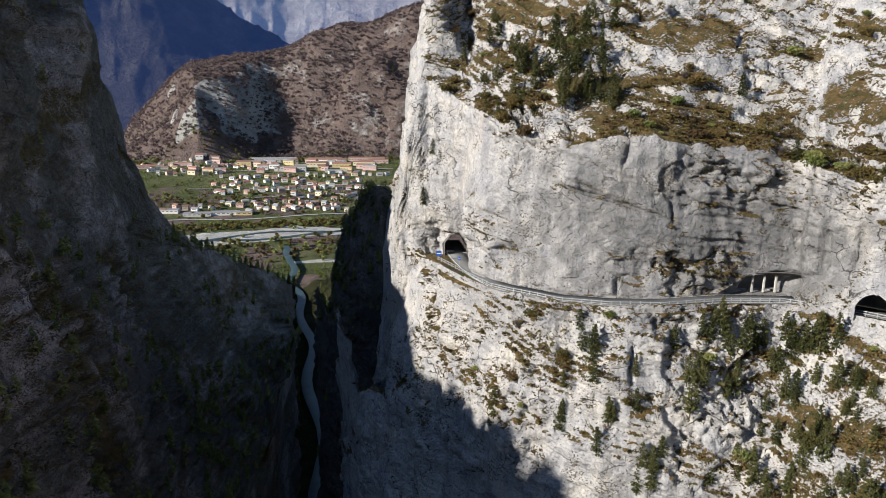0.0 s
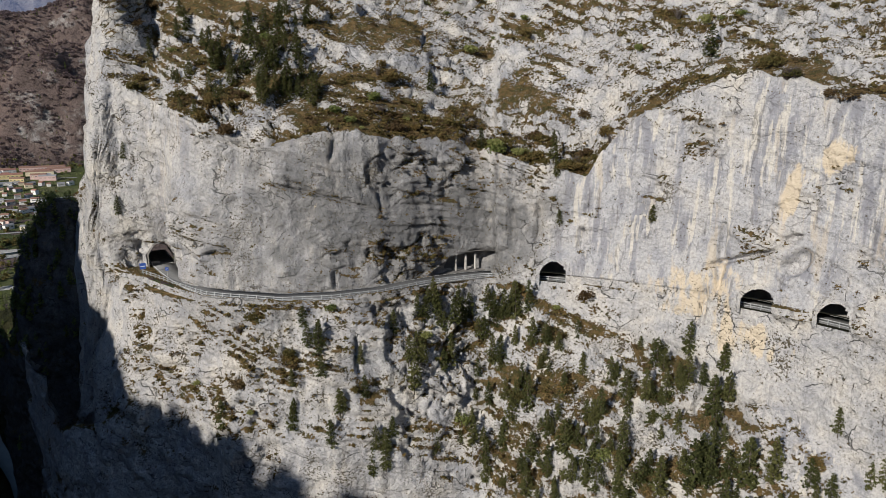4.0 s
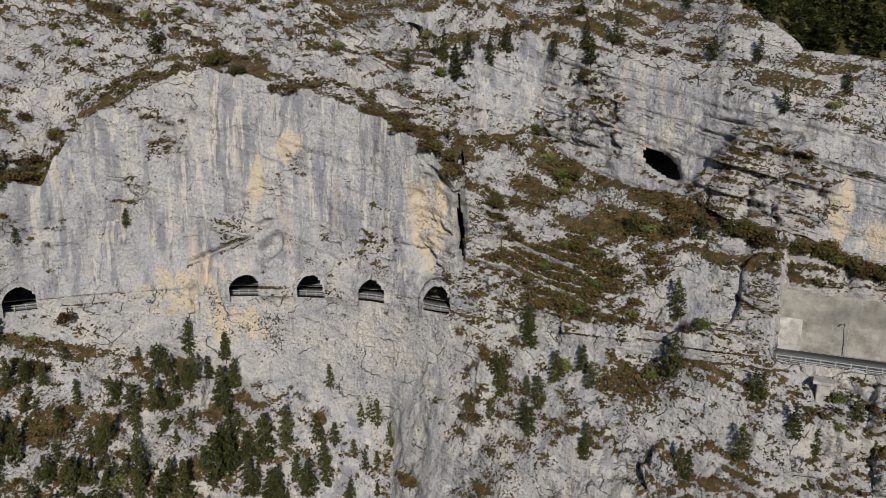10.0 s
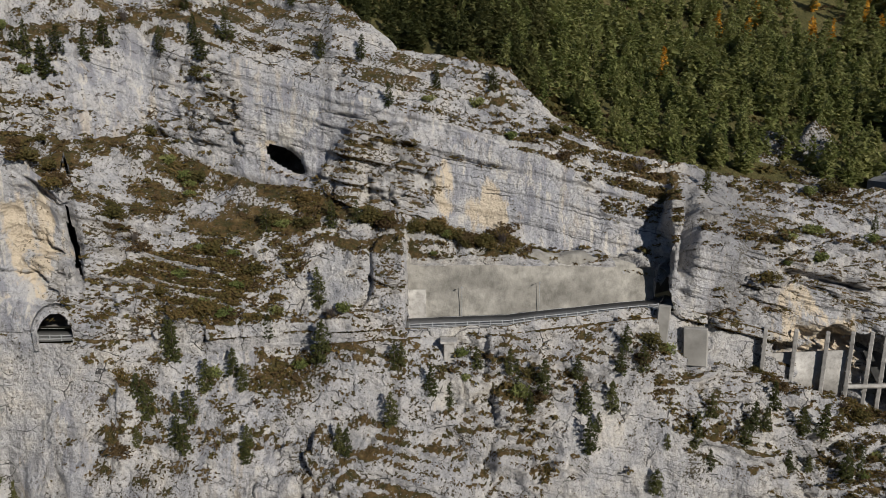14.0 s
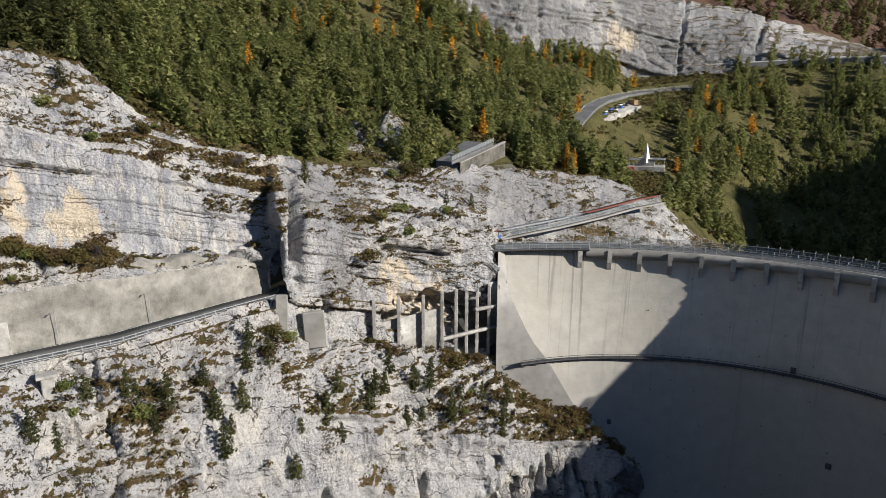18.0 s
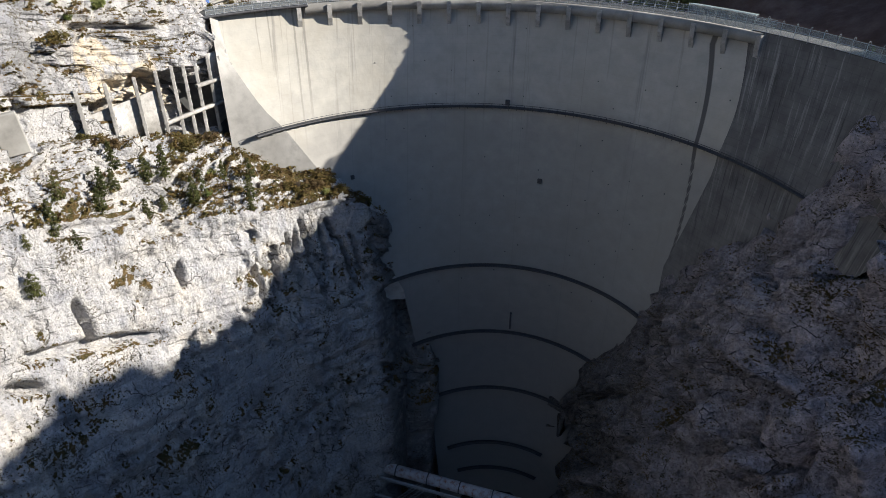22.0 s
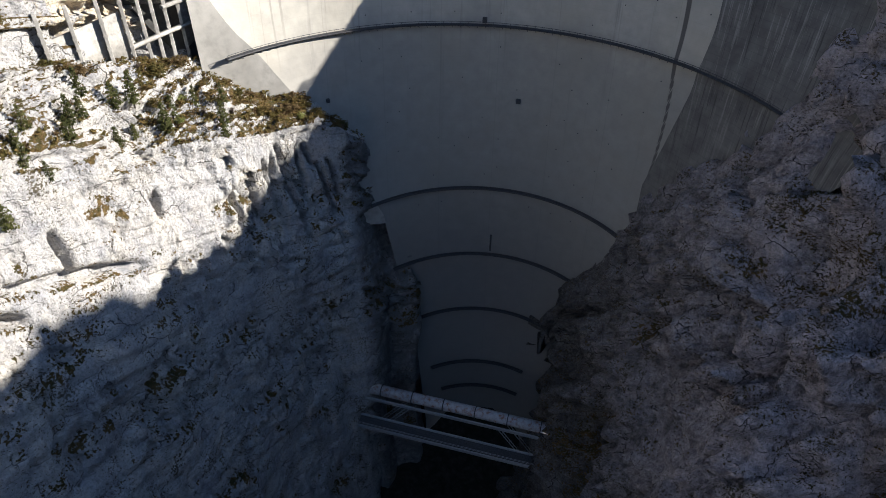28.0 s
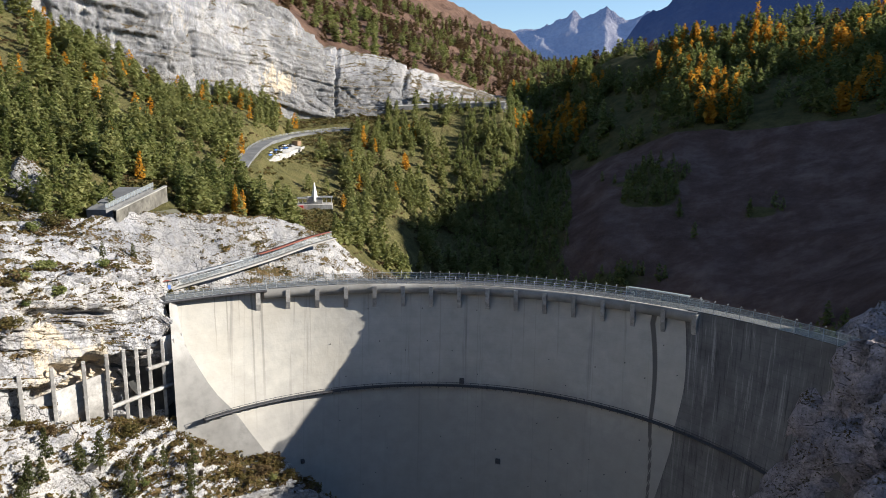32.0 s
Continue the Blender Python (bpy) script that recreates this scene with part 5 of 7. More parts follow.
def fence(name, path, height, label, panel_mat, post_step=2.2, roof=False, hoop=True):
    """A fence of posts, rails and wire panels along a path."""
    top = thing(name, Matrix(), label, "fence", "fences of the dam crest")
    p = [Vector(q) for q in path]
    rail_set(top, p, (0.15, height * 0.55, height), 0.08, STEEL)
    v, f = sweep(p, [(0, 0.1), (0.02, height)])
    ob = mesh_object("mesh_panel", v, f, panel_mat, top)
    bm = bmesh.new()
    rod(bm, (0, 0, -0.3), (0, 0, height + 0.1), 0.06, 5)
    if hoop:
        for k in range(4):
            q0, q1 = radians(45 * k), radians(45 * (k + 1))
            rod(bm, (0, 0.45 - 0.45 * math.cos(q0), height + 0.45 * math.sin(q0)), (0, 0.45 - 0.45 * math.cos(q1), height + 0.45 * math.sin(q1)), 0.06, 4)
    mesh = None
    left = 0.0
    for q, w in zip(p, p[1:]):
        d = w - q
        while left < d.length:
            s = q + d * (left / d.length)
            m = Matrix.Translation(s) @ Matrix.Rotation(math.atan2(d.y, d.x), 4, "Z")
            if mesh is None:
                ob = part("post", bm, STEEL, top)
                ob.matrix_basis, mesh = m, ob.data
            else:
                twin("post", mesh, top, m)
            left += post_step
        left -= d.length
    return top


fence("crest_fence", ring_path(-34, 19.5, -45.3, 0.6), 1.5, "galvanised fence with wire mesh along the dam crest", WIRE, 2.6)
fence("crest_fence", ring_path(-34, 30, -45.3, -3.4), 2.0, "galvanised fence with wire mesh on the far edge of the crest", WIRE, 2.6)
fence("crest_fence", ring_path(28, 51, -45.3, 0.4), 2.7, "tall fence of milky panels with curved posts", PANEL, 3.0)
covered = fence("crest_fence", ring_path(19.5, 28, -45.3, 0.8), 2.9, "fence of milky panels under a glazed roof", PANEL, 2.2, hoop=False)
closed_sweep("roof", ring_path(19.5, 28, -42.3, -0.3), [(-1.4, -0.1), (1.4, 0.3), (1.4, 0.42), (-1.4, 0.02)], PANEL, covered, "glazed roof on a light frame")
fence("crest_fence", ring_path(-48, -34, -45.3, 1.8), 1.9, "galvanised wire fence along the walkway", WIRE, 2.2, hoop=False)
fence("crest_fence", ring_path(50, 58, -45.0, -0.5), 2.7, "tall fence of milky panels rising to the rock", PANEL, 3.0)

# covered walkway that leaves the crest along the rock
WALKWAY = [at_bearing(b, r, z) for b, r, z in ((130.2, 186, -45), (132.2, 190, -44.4), (135, 199, -44.2), (138.3, 213, -43.8), (141, 226, -42.8), (143.1, 236, -42.4))]
dense = [Vector(WALKWAY[0])]
for q, w in zip(WALKWAY, WALKWAY[1:]):
    dense += [Vector(q).lerp(Vector(w), (i + 1) / 5) for i in range(5)]
passage = fence("covered_walkway", dense, 2.3, "caged visitors' walkway with grating and partly roofed in rust red", WIRE, 2.4, hoop=False)
passage["category"] = "walkway"
closed_sweep("deck", dense, rect(2.2, 0.22, 1.0, 0.0), CONCRETE, passage)
closed_sweep("roof", dense[13:25], [(-0.3, 2.5), (2.2, 2.7), (2.2, 2.8), (-0.3, 2.6)], RUST, passage, "rust-red sheet roof")
closed_sweep("roof", dense[0:12], [(-0.2, 2.4), (2.0, 2.5), (2.0, 2.58), (-0.2, 2.48)], STEEL, passage, "grey grating roof")
hut = thing("gate_hut", Matrix.Translation(at_bearing(129.9, 184, -45.2)), "small open gate hut with a rust-red pitched roof", "hut")
for x, y in ((-1.3, -1), (1.3, -1), (-1.3, 1), (1.3, 1)):
    part("post", rod(bmesh.new(), (x, y, 0), (x, y, 2.6), 0.09, 6), DARK_STEEL, hut)
part("roof", box(bmesh.new(), (4.2, 3.2, 0.18), Matrix.Translation((0, 0, 2.8)) @ Matrix.Rotation(0.2, 4, "Y"), 0.03), RUST, hut)
part("sign_board", box(bmesh.new(), (0.1, 0.9, 1.1), Matrix.Translation((-1.5, -1.2, 1.3)), 0.02), plain("blue_sign", (0.05, 0.12, 0.35)), hut)

# ---- road and galleries ----
def road_path(b0, b1, off=3.3, step=0.35, lift=0.0):
    out = []
    for b in np.arange(b0, b1 + 1e-6, step):
        out.append(at_bearing(b, float(road_r(b)) + off, float(road_z(b)) + lift))
    return out


ENTRY = [at_bearing(b, r, float(road_z(b))) for b, r in ((0.55, 222), (0.85, 213), (1.2, 204), (1.75, 195), (2.5, 186.5), (3.4, 178.5), (4.6, 171.6))]
LEFT_ROAD = ENTRY + road_path(5.5, 27, 3.3) + road_path(28.5, 68, 5.0)
RIGHT_ROAD = road_path(89.8, 113.5, 3.3)


def strip(name, path, half, lift, mat, parent=None, x=0.0):
    v, f = sweep(path, [(x - half, lift), (x + half, lift)])
    return mesh_object(name, v, f, mat, parent)


for path in (LEFT_ROAD, RIGHT_ROAD):
    r = tagged(closed_sweep("road", path, [(-3.15, -0.25), (3.15, -0.25), (3.15, 0.06), (-3.15, 0.06)], ASPHALT, None), "grey asphalt mountain road cut into the cliff", "road", kind="structure")
    for x in (-2.85, 2.85):
        strip("edge_line", path, 0.07, 0.068, WHITE_PAINT, r, x)


def guard_rail(path, label="galvanised guard rail on posts along the road"):
    """Two steel rails on posts; each rail a folded sheet."""
    top = thing("guard_rail", Matrix(), label, "guard rail", "guard rails of the road")
    p = [Vector(q) for q in path]
    wave = [(-0.04, -0.13), (0.03, -0.08), (-0.03, 0.0), (0.03, 0.08), (-0.04, 0.13), (-0.07, 0.13), (-0.07, -0.13)]
    for h in (0.38, 0.92):
        closed_sweep("rail", p, [(x, 0.55 * z + h) for x, z in wave], STEEL, top)
    bm = box(bmesh.new(), (0.14, 0.2, 1.25), Matrix.Translation((0, 0.12, 0.45)))
    mesh, left = None, 0.0
    for q, w in zip(p, p[1:]):
        d = w - q
        while left < d.length:
            m = Matrix.Translation(q + d * (left / d.length)) @ Matrix.Rotation(math.atan2(d.y, d.x), 4, "Z")
            if mesh is None:
                ob = part("post", bm, STEEL, top)
                ob.matrix_basis, mesh = m, ob.data
            else:
                twin("post", mesh, top, m)
            left += 2.2
        left -= d.length
    return top


left_edge = [at_bearing(b, r, float(road_z(b))) for b, r in ((-0.45, 196.5), (0.3, 191.5), (1.1, 186.2), (2.0, 180.2), (2.9, 175), (4.0, 169.6))] + road_path(5.0, 28.2, 0.35)
guard_rail(left_edge)
guard_rail(road_path(91.2, 111.9, 0.35))
for b, hw, hh in OPENINGS[3:]:
    d = math.degrees(hw / float(road_r(b)))
    guard_rail(road_path(b - d, b + d, 1.3, d / 3), "short galvanised guard rail in a gallery window")

# rough lips of rock round the openings
for b, hw, hh in [OPENINGS[0]] + OPENINGS[3:]:
    r0 = 205.0 if b < 2 else float(road_r(b))
    rows_ = []
    for k in range(25):
        u = -1.0 + 2.0 * k / 24
        q = math.pi * (1 - k / 24)
        ax, az = hw * math.cos(q), hh * (0.5 + 0.5 * math.sin(q)) if 0.08 < k / 24 < 0.92 else 0.0
        az = hh * math.sqrt(max(0.0, 1 - 0.75 * (ax / hw) ** 2)) if abs(ax) < hw * 0.995 else -0.5
        ring_ = []
        for rad, dep in ((0.0, -1.4), (0.0, 2.5), (0.8, 2.5), (0.9, -0.9)):
            s_ = 1 + rad / hw
            jag = 0.22 * (vnoise(np.array([k * 0.9]), np.array([b]), np.array([dep]), 91)[0])
            bb = b + math.degrees((ax * s_ + jag) / r0)
            ring_.append(at_bearing(bb, r0 + dep, float(road_z(b)) + az * (1 + rad / hh) + jag))
        rows_.append(ring_)
    pr = np.array(rows_)
    pr = np.concatenate([pr, pr[:, :1]], 1)
    tagged(mesh_object("gallery_lip", pr.reshape(-1, 3), grid_faces(*pr.shape[:2]), ROCK), "rough rock edge round a road opening", "rock edge", kind="structure")

# inside of the galleries
vault = [(2.0, 6.2), (1.0, 7.0), (-1.0, 7.4), (-3.0, 6.8), (-4.4, 5.2), (-5.0, 2.5), (-5.1, -0.3)]
for name, path in (("tunnel_gallery", road_path(28.4, 69, 5.0)), ("tunnel_right", [at_bearing(b, r, -46) for b, r in ((111.9, 146), (113, 149), (115, 156), (118, 168))])):
    v, f = sweep(path, vault)
    tagged(mesh_object(name, v, f, TUNNEL), "rough dark lining of the road tunnel", "tunnel", kind="structure")
v, f = sweep([at_bearing(b, r, -50.0) for b, r in ((1.3, 202.5), (1.05, 208), (0.8, 215), (0.5, 225), (0.2, 240))], [(4.2, -0.3), (4.2, 3.5), (2.6, 6.0), (0, 7.0), (-2.6, 6.0), (-4.2, 3.5), (-4.2, -0.3)])
tagged(mesh_object("tunnel_left", v, f, TUNNEL), "rough dark lining of the road tunnel", "tunnel", kind="structure")
# recess lined in a dark colour that stands for its shade
v, f = sweep(road_path(23.0, 28.0, 8.2), [(0.5, 5.2), (-3.5, 5.0), (-4.5, 3.0), (-4.6, -0.3), (1.0, -0.3)])
tagged(mesh_object("tunnel_recess", v, f, TUNNEL), "dark rock recess beside the road", "tunnel", kind="structure")
recess = thing("recess_pillars", Matrix(), "pale concrete pillars holding the rock over a recess", "pillars")
for b in (24.4, 25.2, 26.0):
    part("pillar", box(bmesh.new(), (0.5, 0.5, 4.2), Matrix.Translation(at_bearing(b, float(road_r(b)) + 9.6, float(road_z(b)) + 2.0)), 0.08), PALE_CONCRETE, recess)

# concrete retaining wall over the road
wb = np.arange(91.0, 111.61, 0.3)
base_r = road_r(wb) + 6.6
crest_z = np.interp(wb, [91, 96, 101, 104, 108, 111.6], [-34.6, -34.4, -35.0, -35.4, -37.0, -39.0]) + 0.5 * vnoise(wb * 1.1, 0 * wb, 0 * wb, 77)
nz = 14
pts = []
for k in range(nz + 1):
    f = k / nz
    zz = road_z(wb) - 0.3 + (crest_z - road_z(wb) + 0.3) * f
    rr_ = base_r + 0.9 * f + 0.12 * fbm(wb * 3, zz / 2, 0 * wb, 3, 78)
    pts.append(np.stack([rr_ * np.sin(np.radians(wb)), rr_ * np.cos(np.radians(wb)), zz], -1))
for k in range(2):
    rr_ = base_r + 1.0 + 1.6 * (k + 1)
    zz = crest_z + 0.1
    pts.append(np.stack([rr_ * np.sin(np.radians(wb)), rr_ * np.cos(np.radians(wb)), zz], -1))
pts = np.array(pts)
shotcrete = simple_material("weathered_shotcrete", [(0.17, 0.16, 0.14), (0.28, 0.265, 0.235), (0.37, 0.35, 0.31)], 0.4, 0.95, 0.12, bump_amount=0.35)
rw_ob = mesh_object("wall_retaining", pts.reshape(-1, 3), grid_faces(*pts.shape[:2]), shotcrete, shade=True)
tagged(rw_ob, "weathered grey concrete retaining wall over the road", "wall", kind="structure")
wing = thing("portal_wall", Matrix(), "pale concrete end wall beside the road", "wall")
part("panel", box(bmesh.new(), (3.6, 0.5, 6.0), Matrix.Translation(at_bearing(91.9, float(road_r(91.9)) + 6.3, -43.9)) @ Matrix.Rotation(radians(-92), 4, "Z"), 0.06), PALE_CONCRETE, wing)
slab_wall = thing("portal_wall", Matrix(), "leaning grey concrete slabs beside the tunnel mouth", "wall")
part("slab", box(bmesh.new(), (2.4, 1.0, 8.5), Matrix.Translation(at_bearing(112.25, 138.6, -48.5)) @ Matrix.Rotation(radians(-112), 4, "Z") @ Matrix.Rotation(0.05, 4, "Y"), 0.15), CONCRETE, slab_wall)
part("slab", box(bmesh.new(), (4.6, 1.2, 8.0), Matrix.Translation(at_bearing(114.9, 141.0, -53.0)) @ Matrix.Rotation(radians(-116), 4, "Z") @ Matrix.Rotation(-0.06, 4, "Y"), 0.2), CONCRETE, slab_wall)

# small things by the road
for b, label, off in ((95.7, "grey steel road lamp on a thin post by the wall", 6.0), (102.2, "grey steel road lamp on a thin post", 6.0)):
    lamp = thing("street_lamp", Matrix.Translation(at_bearing(b, float(road_r(b)) + off, float(road_z(b)))) @ Matrix.Rotation(radians(-b), 4, "Z"), label, "street lamp", "road lamps")
    part("post", rod(bmesh.new(), (0, 0, 0), (0, 0, 6.2), 0.07, 6, 0.05), STEEL, lamp)
    part("arm", rod(bmesh.new(), (0, 0, 6.1), (0, -0.9, 6.35), 0.04, 5), STEEL, lamp)
    part("lamp_head", box(bmesh.new(), (0.28, 0.7, 0.14), Matrix.Translation((0, -1.1, 6.36)), 0.04), STEEL, lamp)
for b, r, w, h in ((-0.35, 195.2, 1.5, 1.6), (1.35, 190.0, 0.8, 0.9)):
    sign = thing("road_sign", Matrix.Translation(at_bearing(b, r, -50)), "blue rectangular road sign with pale bars", "road sign", "road signs")
    part("post", rod(bmesh.new(), (0, 0, 0), (0, 0, 2.4), 0.05, 5), STEEL, sign)
    part("plate", box(bmesh.new(), (w, 0.05, h), Matrix.Translation((0, -0.06, 2.2)), 0.01), plain("sign_blue", (0.02, 0.07, 0.3)), sign)
    part("bar", box(bmesh.new(), (w * 0.7, 0.02, h * 0.12), Matrix.Translation((0, -0.1, 2.2))), WHITE_PAINT, sign)
pier = thing("drain_pier", Matrix.Translation(at_bearing(94.6, float(road_r(94.6)) - 2.2, -51.5)) @ Matrix.Rotation(radians(-94), 4, "Z"), "grey concrete pier below the road edge", "pier")
part("shaft", box(bmesh.new(), (2.0, 1.8, 6.0), Matrix.Translation((0, 0, 0)), 0.15), PALE_CONCRETE, pier)
part("cap", box(bmesh.new(), (3.2, 2.4, 0.5), Matrix.Translation((0, 0, 3.2)), 0.06), PALE_CONCRETE, pier)

# concrete pillars that hold the rock beside the dam
props = thing("rock_props", Matrix(), "tall weathered concrete pillars and beams bracing the rock", "pillars")
COLUMN_B = [119.9, 122.0, 124.1, 125.7, 126.9, 127.8, 128.7, 129.7, 130.5]
for i, b in enumerate(COLUMN_B):
    r = float(np.interp(b, [118.7, 123, 130.6], [150.5, 158, 173.5])) - 0.8 - 1.6 * float(np.interp(b, [119, 125, 127], [1, 1, 0]))
    z0, z1 = r * math.tan(radians(float(np.interp(b, [119.9, 124.2, 130.8], [-21.9, -22.8, -23.9])))), r * math.tan(radians(float(np.interp(b, [119.9, 124, 130], [-18.7, -18.4, -17.4]))))
    bm = box(bmesh.new(), (0.8, 1.7, z1 - z0 + 1), Matrix.Translation((0, 0, (z0 + z1) / 2)), 0.1)
    for k in range(5):
        box(bm, (0.92, 1.8, 0.3), Matrix.Translation((0, 0, z0 + (z1 - z0) * (k + 0.5) / 5)))
    ob = part("pillar", bm, PALE_CONCRETE, props)
    ob.matrix_basis = Matrix.Translation(at_bearing(b, r, 0)) @ Matrix.Rotation(radians(-b), 4, "Z")
for el, b0, b1 in ((-21.0, 125.5, 130.9), (-19.3, 128.5, 130.9)):
    path = [at_bearing(b, float(np.interp(b, [118.7, 123, 130.6], [150.5, 158, 173.5])) - 1.6, 168 * math.tan(radians(el))) for b in np.linspace(b0, b1, 8)]
    closed_sweep("beam", path, rect(1.2, 0.7), PALE_CONCRETE, props)
infill = [at_bearing(b, float(np.interp(b, [118.7, 123, 130.6], [150.5, 158, 173.5])) - 0.9, 0) for b in np.linspace(119.6, 125.4, 12)]
closed_sweep("panel", infill, [(-0.3, -67.5), (0.3, -67.5), (0.3, -56.5), (-0.3, -56.5)], PALE_CONCRETE, props, "pale concrete panel between pillars")

rib = [at_bearing(b, float(np.interp(b, [118.7, 123, 130.6], [150.5, 158, 173.5])) + 0.6, 0) for b in np.linspace(129.6, 131.2, 5)]
closed_sweep("panel", rib, [(-0.3, -76), (0.3, -76), (0.3, -53), (-0.3, -53)], PALE_CONCRETE, props, "stained concrete rib beside the dam")

# ---- pipe bridge deep in the gorge ----
BA, BB = Vector(at_bearing(142.2, 147, -180)), Vector(at_bearing(167.2, 134, -180))
bridge = thing("pipe_bridge", Matrix(), "steel footbridge with a large rust-streaked pipe across the gorge", "bridge")
along = (BB - BA).normalized()
sideways = Vector((-along.y, along.x, 0))
if sideways.dot(BA) > 0:
    sideways = -sideways           # towards the open gorge
A2, B2 = BA - along * 4, BB + along * 6
bm = rod(bmesh.new(), A2 - sideways * 1.5, B2 - sideways * 1.5, 1.75, 20)
pipe = part("pipe", bm, PIPE, bridge, "large grey pipe with rust streaks", True)
for i in range(7):
    c = A2.lerp(B2, (i + 0.5) / 7) - sideways * 1.5
    part("flange", rod(bmesh.new(), c - along * 0.15, c + along * 0.15, 1.95, 20), DARK_STEEL, pipe)
for k, (off, drop) in enumerate(((1.0, 2.2), (-4.2, 2.2), (4.6, 6.4), (8.2, 7.4))):
    p, q = A2 + sideways * off - Vector((0, 0, drop)), B2 + sideways * off - Vector((0, 0, drop))
    m = Matrix.Translation((p + q) / 2) @ (q - p).to_track_quat("X", "Z").to_matrix().to_4x4()
    part("girder", box(bmesh.new(), ((q - p).length, 0.5, 1.2), m, 0.05), STEEL, bridge)
p, q = A2 + sideways * 6.4 - Vector((0, 0, 6.6)), B2 + sideways * 6.4 - Vector((0, 0, 6.6))
m = Matrix.Translation((p + q) / 2) @ (q - p).to_track_quat("X", "Z").to_matrix().to_4x4()
part("deck", box(bmesh.new(), ((q - p).length, 3.2, 0.25), m), DARK_STEEL, bridge)
rail_set(bridge, [tuple(p + sideways * 1.7), tuple(q + sideways * 1.7)], (0.6, 1.1), 0.09, STEEL)
for f, d in ((0.20, -1), (0.62, 1)):
    for off in (1.0, -3.5):
        top_p = A2.lerp(B2, f) + sideways * off - Vector((0, 0, 3))
        low_p = top_p + along * d * 15 - Vector((0, 0, 20)) + sideways * 0.5
        brace = rod(bmesh.new(), top_p + along * 0.6, low_p + along * 0.6, 0.16, 5)
        rod(brace, top_p - along * 0.6, low_p - along * 0.6, 0.16, 5)
        for i in range(12):
            g, h = i / 12, (i + 1) / 12
            rod(brace, top_p.lerp(low_p, g) + along * 0.6, top_p.lerp(low_p, h) - along * 0.6, 0.08, 4)
        part("lattice_strut", brace, STEEL, bridge)

# ---- outlet pipe low on the cliff ----
oc = Vector(at_bearing(100.0, 93, -139))
outlet = thing("outlet_pipe", Matrix(), "short concrete outlet tube in the rock with a wet mouth", "pipe")
ring = bmesh.new()
for i in range(18):
    q0, q1 = 2 * math.pi * i / 18, 2 * math.pi * (i + 1) / 18
    vs = []
    for q in (q0, q1):
        for rr_, y in ((3.4, 0), (2.6, 0), (3.4, 9), (2.6, 9)):
            vs.append(ring.verts.new((rr_ * math.cos(q), y, rr_ * math.sin(q))))
    a, b, c, d, e, f, g, h = vs
    for quad in ((a, b, f, e), (a, e, g, c), (b, d, h, f)):
        ring.faces.new(quad)
bmesh.ops.remove_doubles(ring, verts=ring.verts, dist=0.001)
ob = part("tube", ring, PALE_CONCRETE, outlet)
ob.matrix_basis = Matrix.Translation(oc) @ Matrix.Rotation(radians(-104), 4, "Z") @ Matrix.Rotation(0.1, 4, "X") @ Matrix.Diagonal((0.9, 1, 0.9, 1))

# ---- plants ----
def tier_crown(seed, boughs, per, spread, bare=0.12, spray=0.06, droop=0.2):
    """Crown of a conifer of height 1: boughs in loose tiers, each a ragged plate of small sprays, with gaps between."""
    g = np.random.RandomState(seed)
    v, f = [], []
    for j in range(boughs):
        t = bare + (0.97 - bare) * ((j + g.uniform(0, 0.9)) / boughs) ** 0.92
        a = j * 2.4 + g.normal(0, 0.4)
        reach = spread * g.uniform(0.55, 1.15) * min(1.0, 0.5 + 2.4 * (t - bare)) * (1 - t) ** 0.62 + 0.012
        for i in range(per):
            s = g.uniform(0.12, 1.0) ** 0.7
            q = a + g.normal(0, 0.28)
            c = np.array([reach * s * math.cos(q), reach * s * math.sin(q), t - droop * reach * s + g.normal(0, 0.01)])
            size = spray * (1.2 - 0.6 * t) * g.uniform(0.6, 1.25)
            turn = g.uniform(0, 6.28)
            k = len(v)
            for w in (0.0, 2.0, 4.2):
                v.append(c + size * np.array([math.cos(turn + w), math.sin(turn + w), g.uniform(-1.15, 1.15)]))
            f.append((k, k + 1, k + 2))
    k = len(v)
    v += [np.array([0, 0, 1.03]), np.array([0.02, 0.01, 0.9]), np.array([-0.02, 0.015, 0.9])]
    f.append((k, k + 1, k + 2))
    return np.array(v), np.array(f)


def shrub_crown(seed, r, h, leaves, leaf=0.28):
    """A loose clump of small leaf sprays in an uneven dome of several lobes."""
    rng = random.Random(seed)
    lobes = [(rng.uniform(-0.5, 0.5) * r, rng.uniform(-0.5, 0.5) * r, rng.uniform(0.35, 0.75) * h, rng.uniform(0.35, 0.6)) for _ in range(6)]
    v, f = [], []
    for i in range(leaves):
        cx, cy, cz, s = rng.choice(lobes)
        d = Vector((rng.gauss(0, 1), rng.gauss(0, 1), rng.gauss(0, 0.8))).normalized() * rng.uniform(0.55, 1.1)
        p = Vector((cx + d.x * s * r, cy + d.y * s * r, max(0.05, cz + d.z * s * h * 0.6)))
        a = Vector((rng.gauss(0, 1), rng.gauss(0, 1), rng.gauss(0, 0.7))).normalized() * leaf * rng.uniform(0.6, 1.5)
        b = a.cross(Vector((rng.gauss(0, 1), rng.gauss(0, 1), rng.gauss(0, 1)))).normalized() * leaf * rng.uniform(0.4, 0.9)
        k = len(v)
        v += [p - a, p + b, p + a, p - b * 0.8]
        f += [(k, k + 1, k + 2), (k, k + 2, k + 3)]
    return np.array([tuple(q) for q in v]), np.array(f)


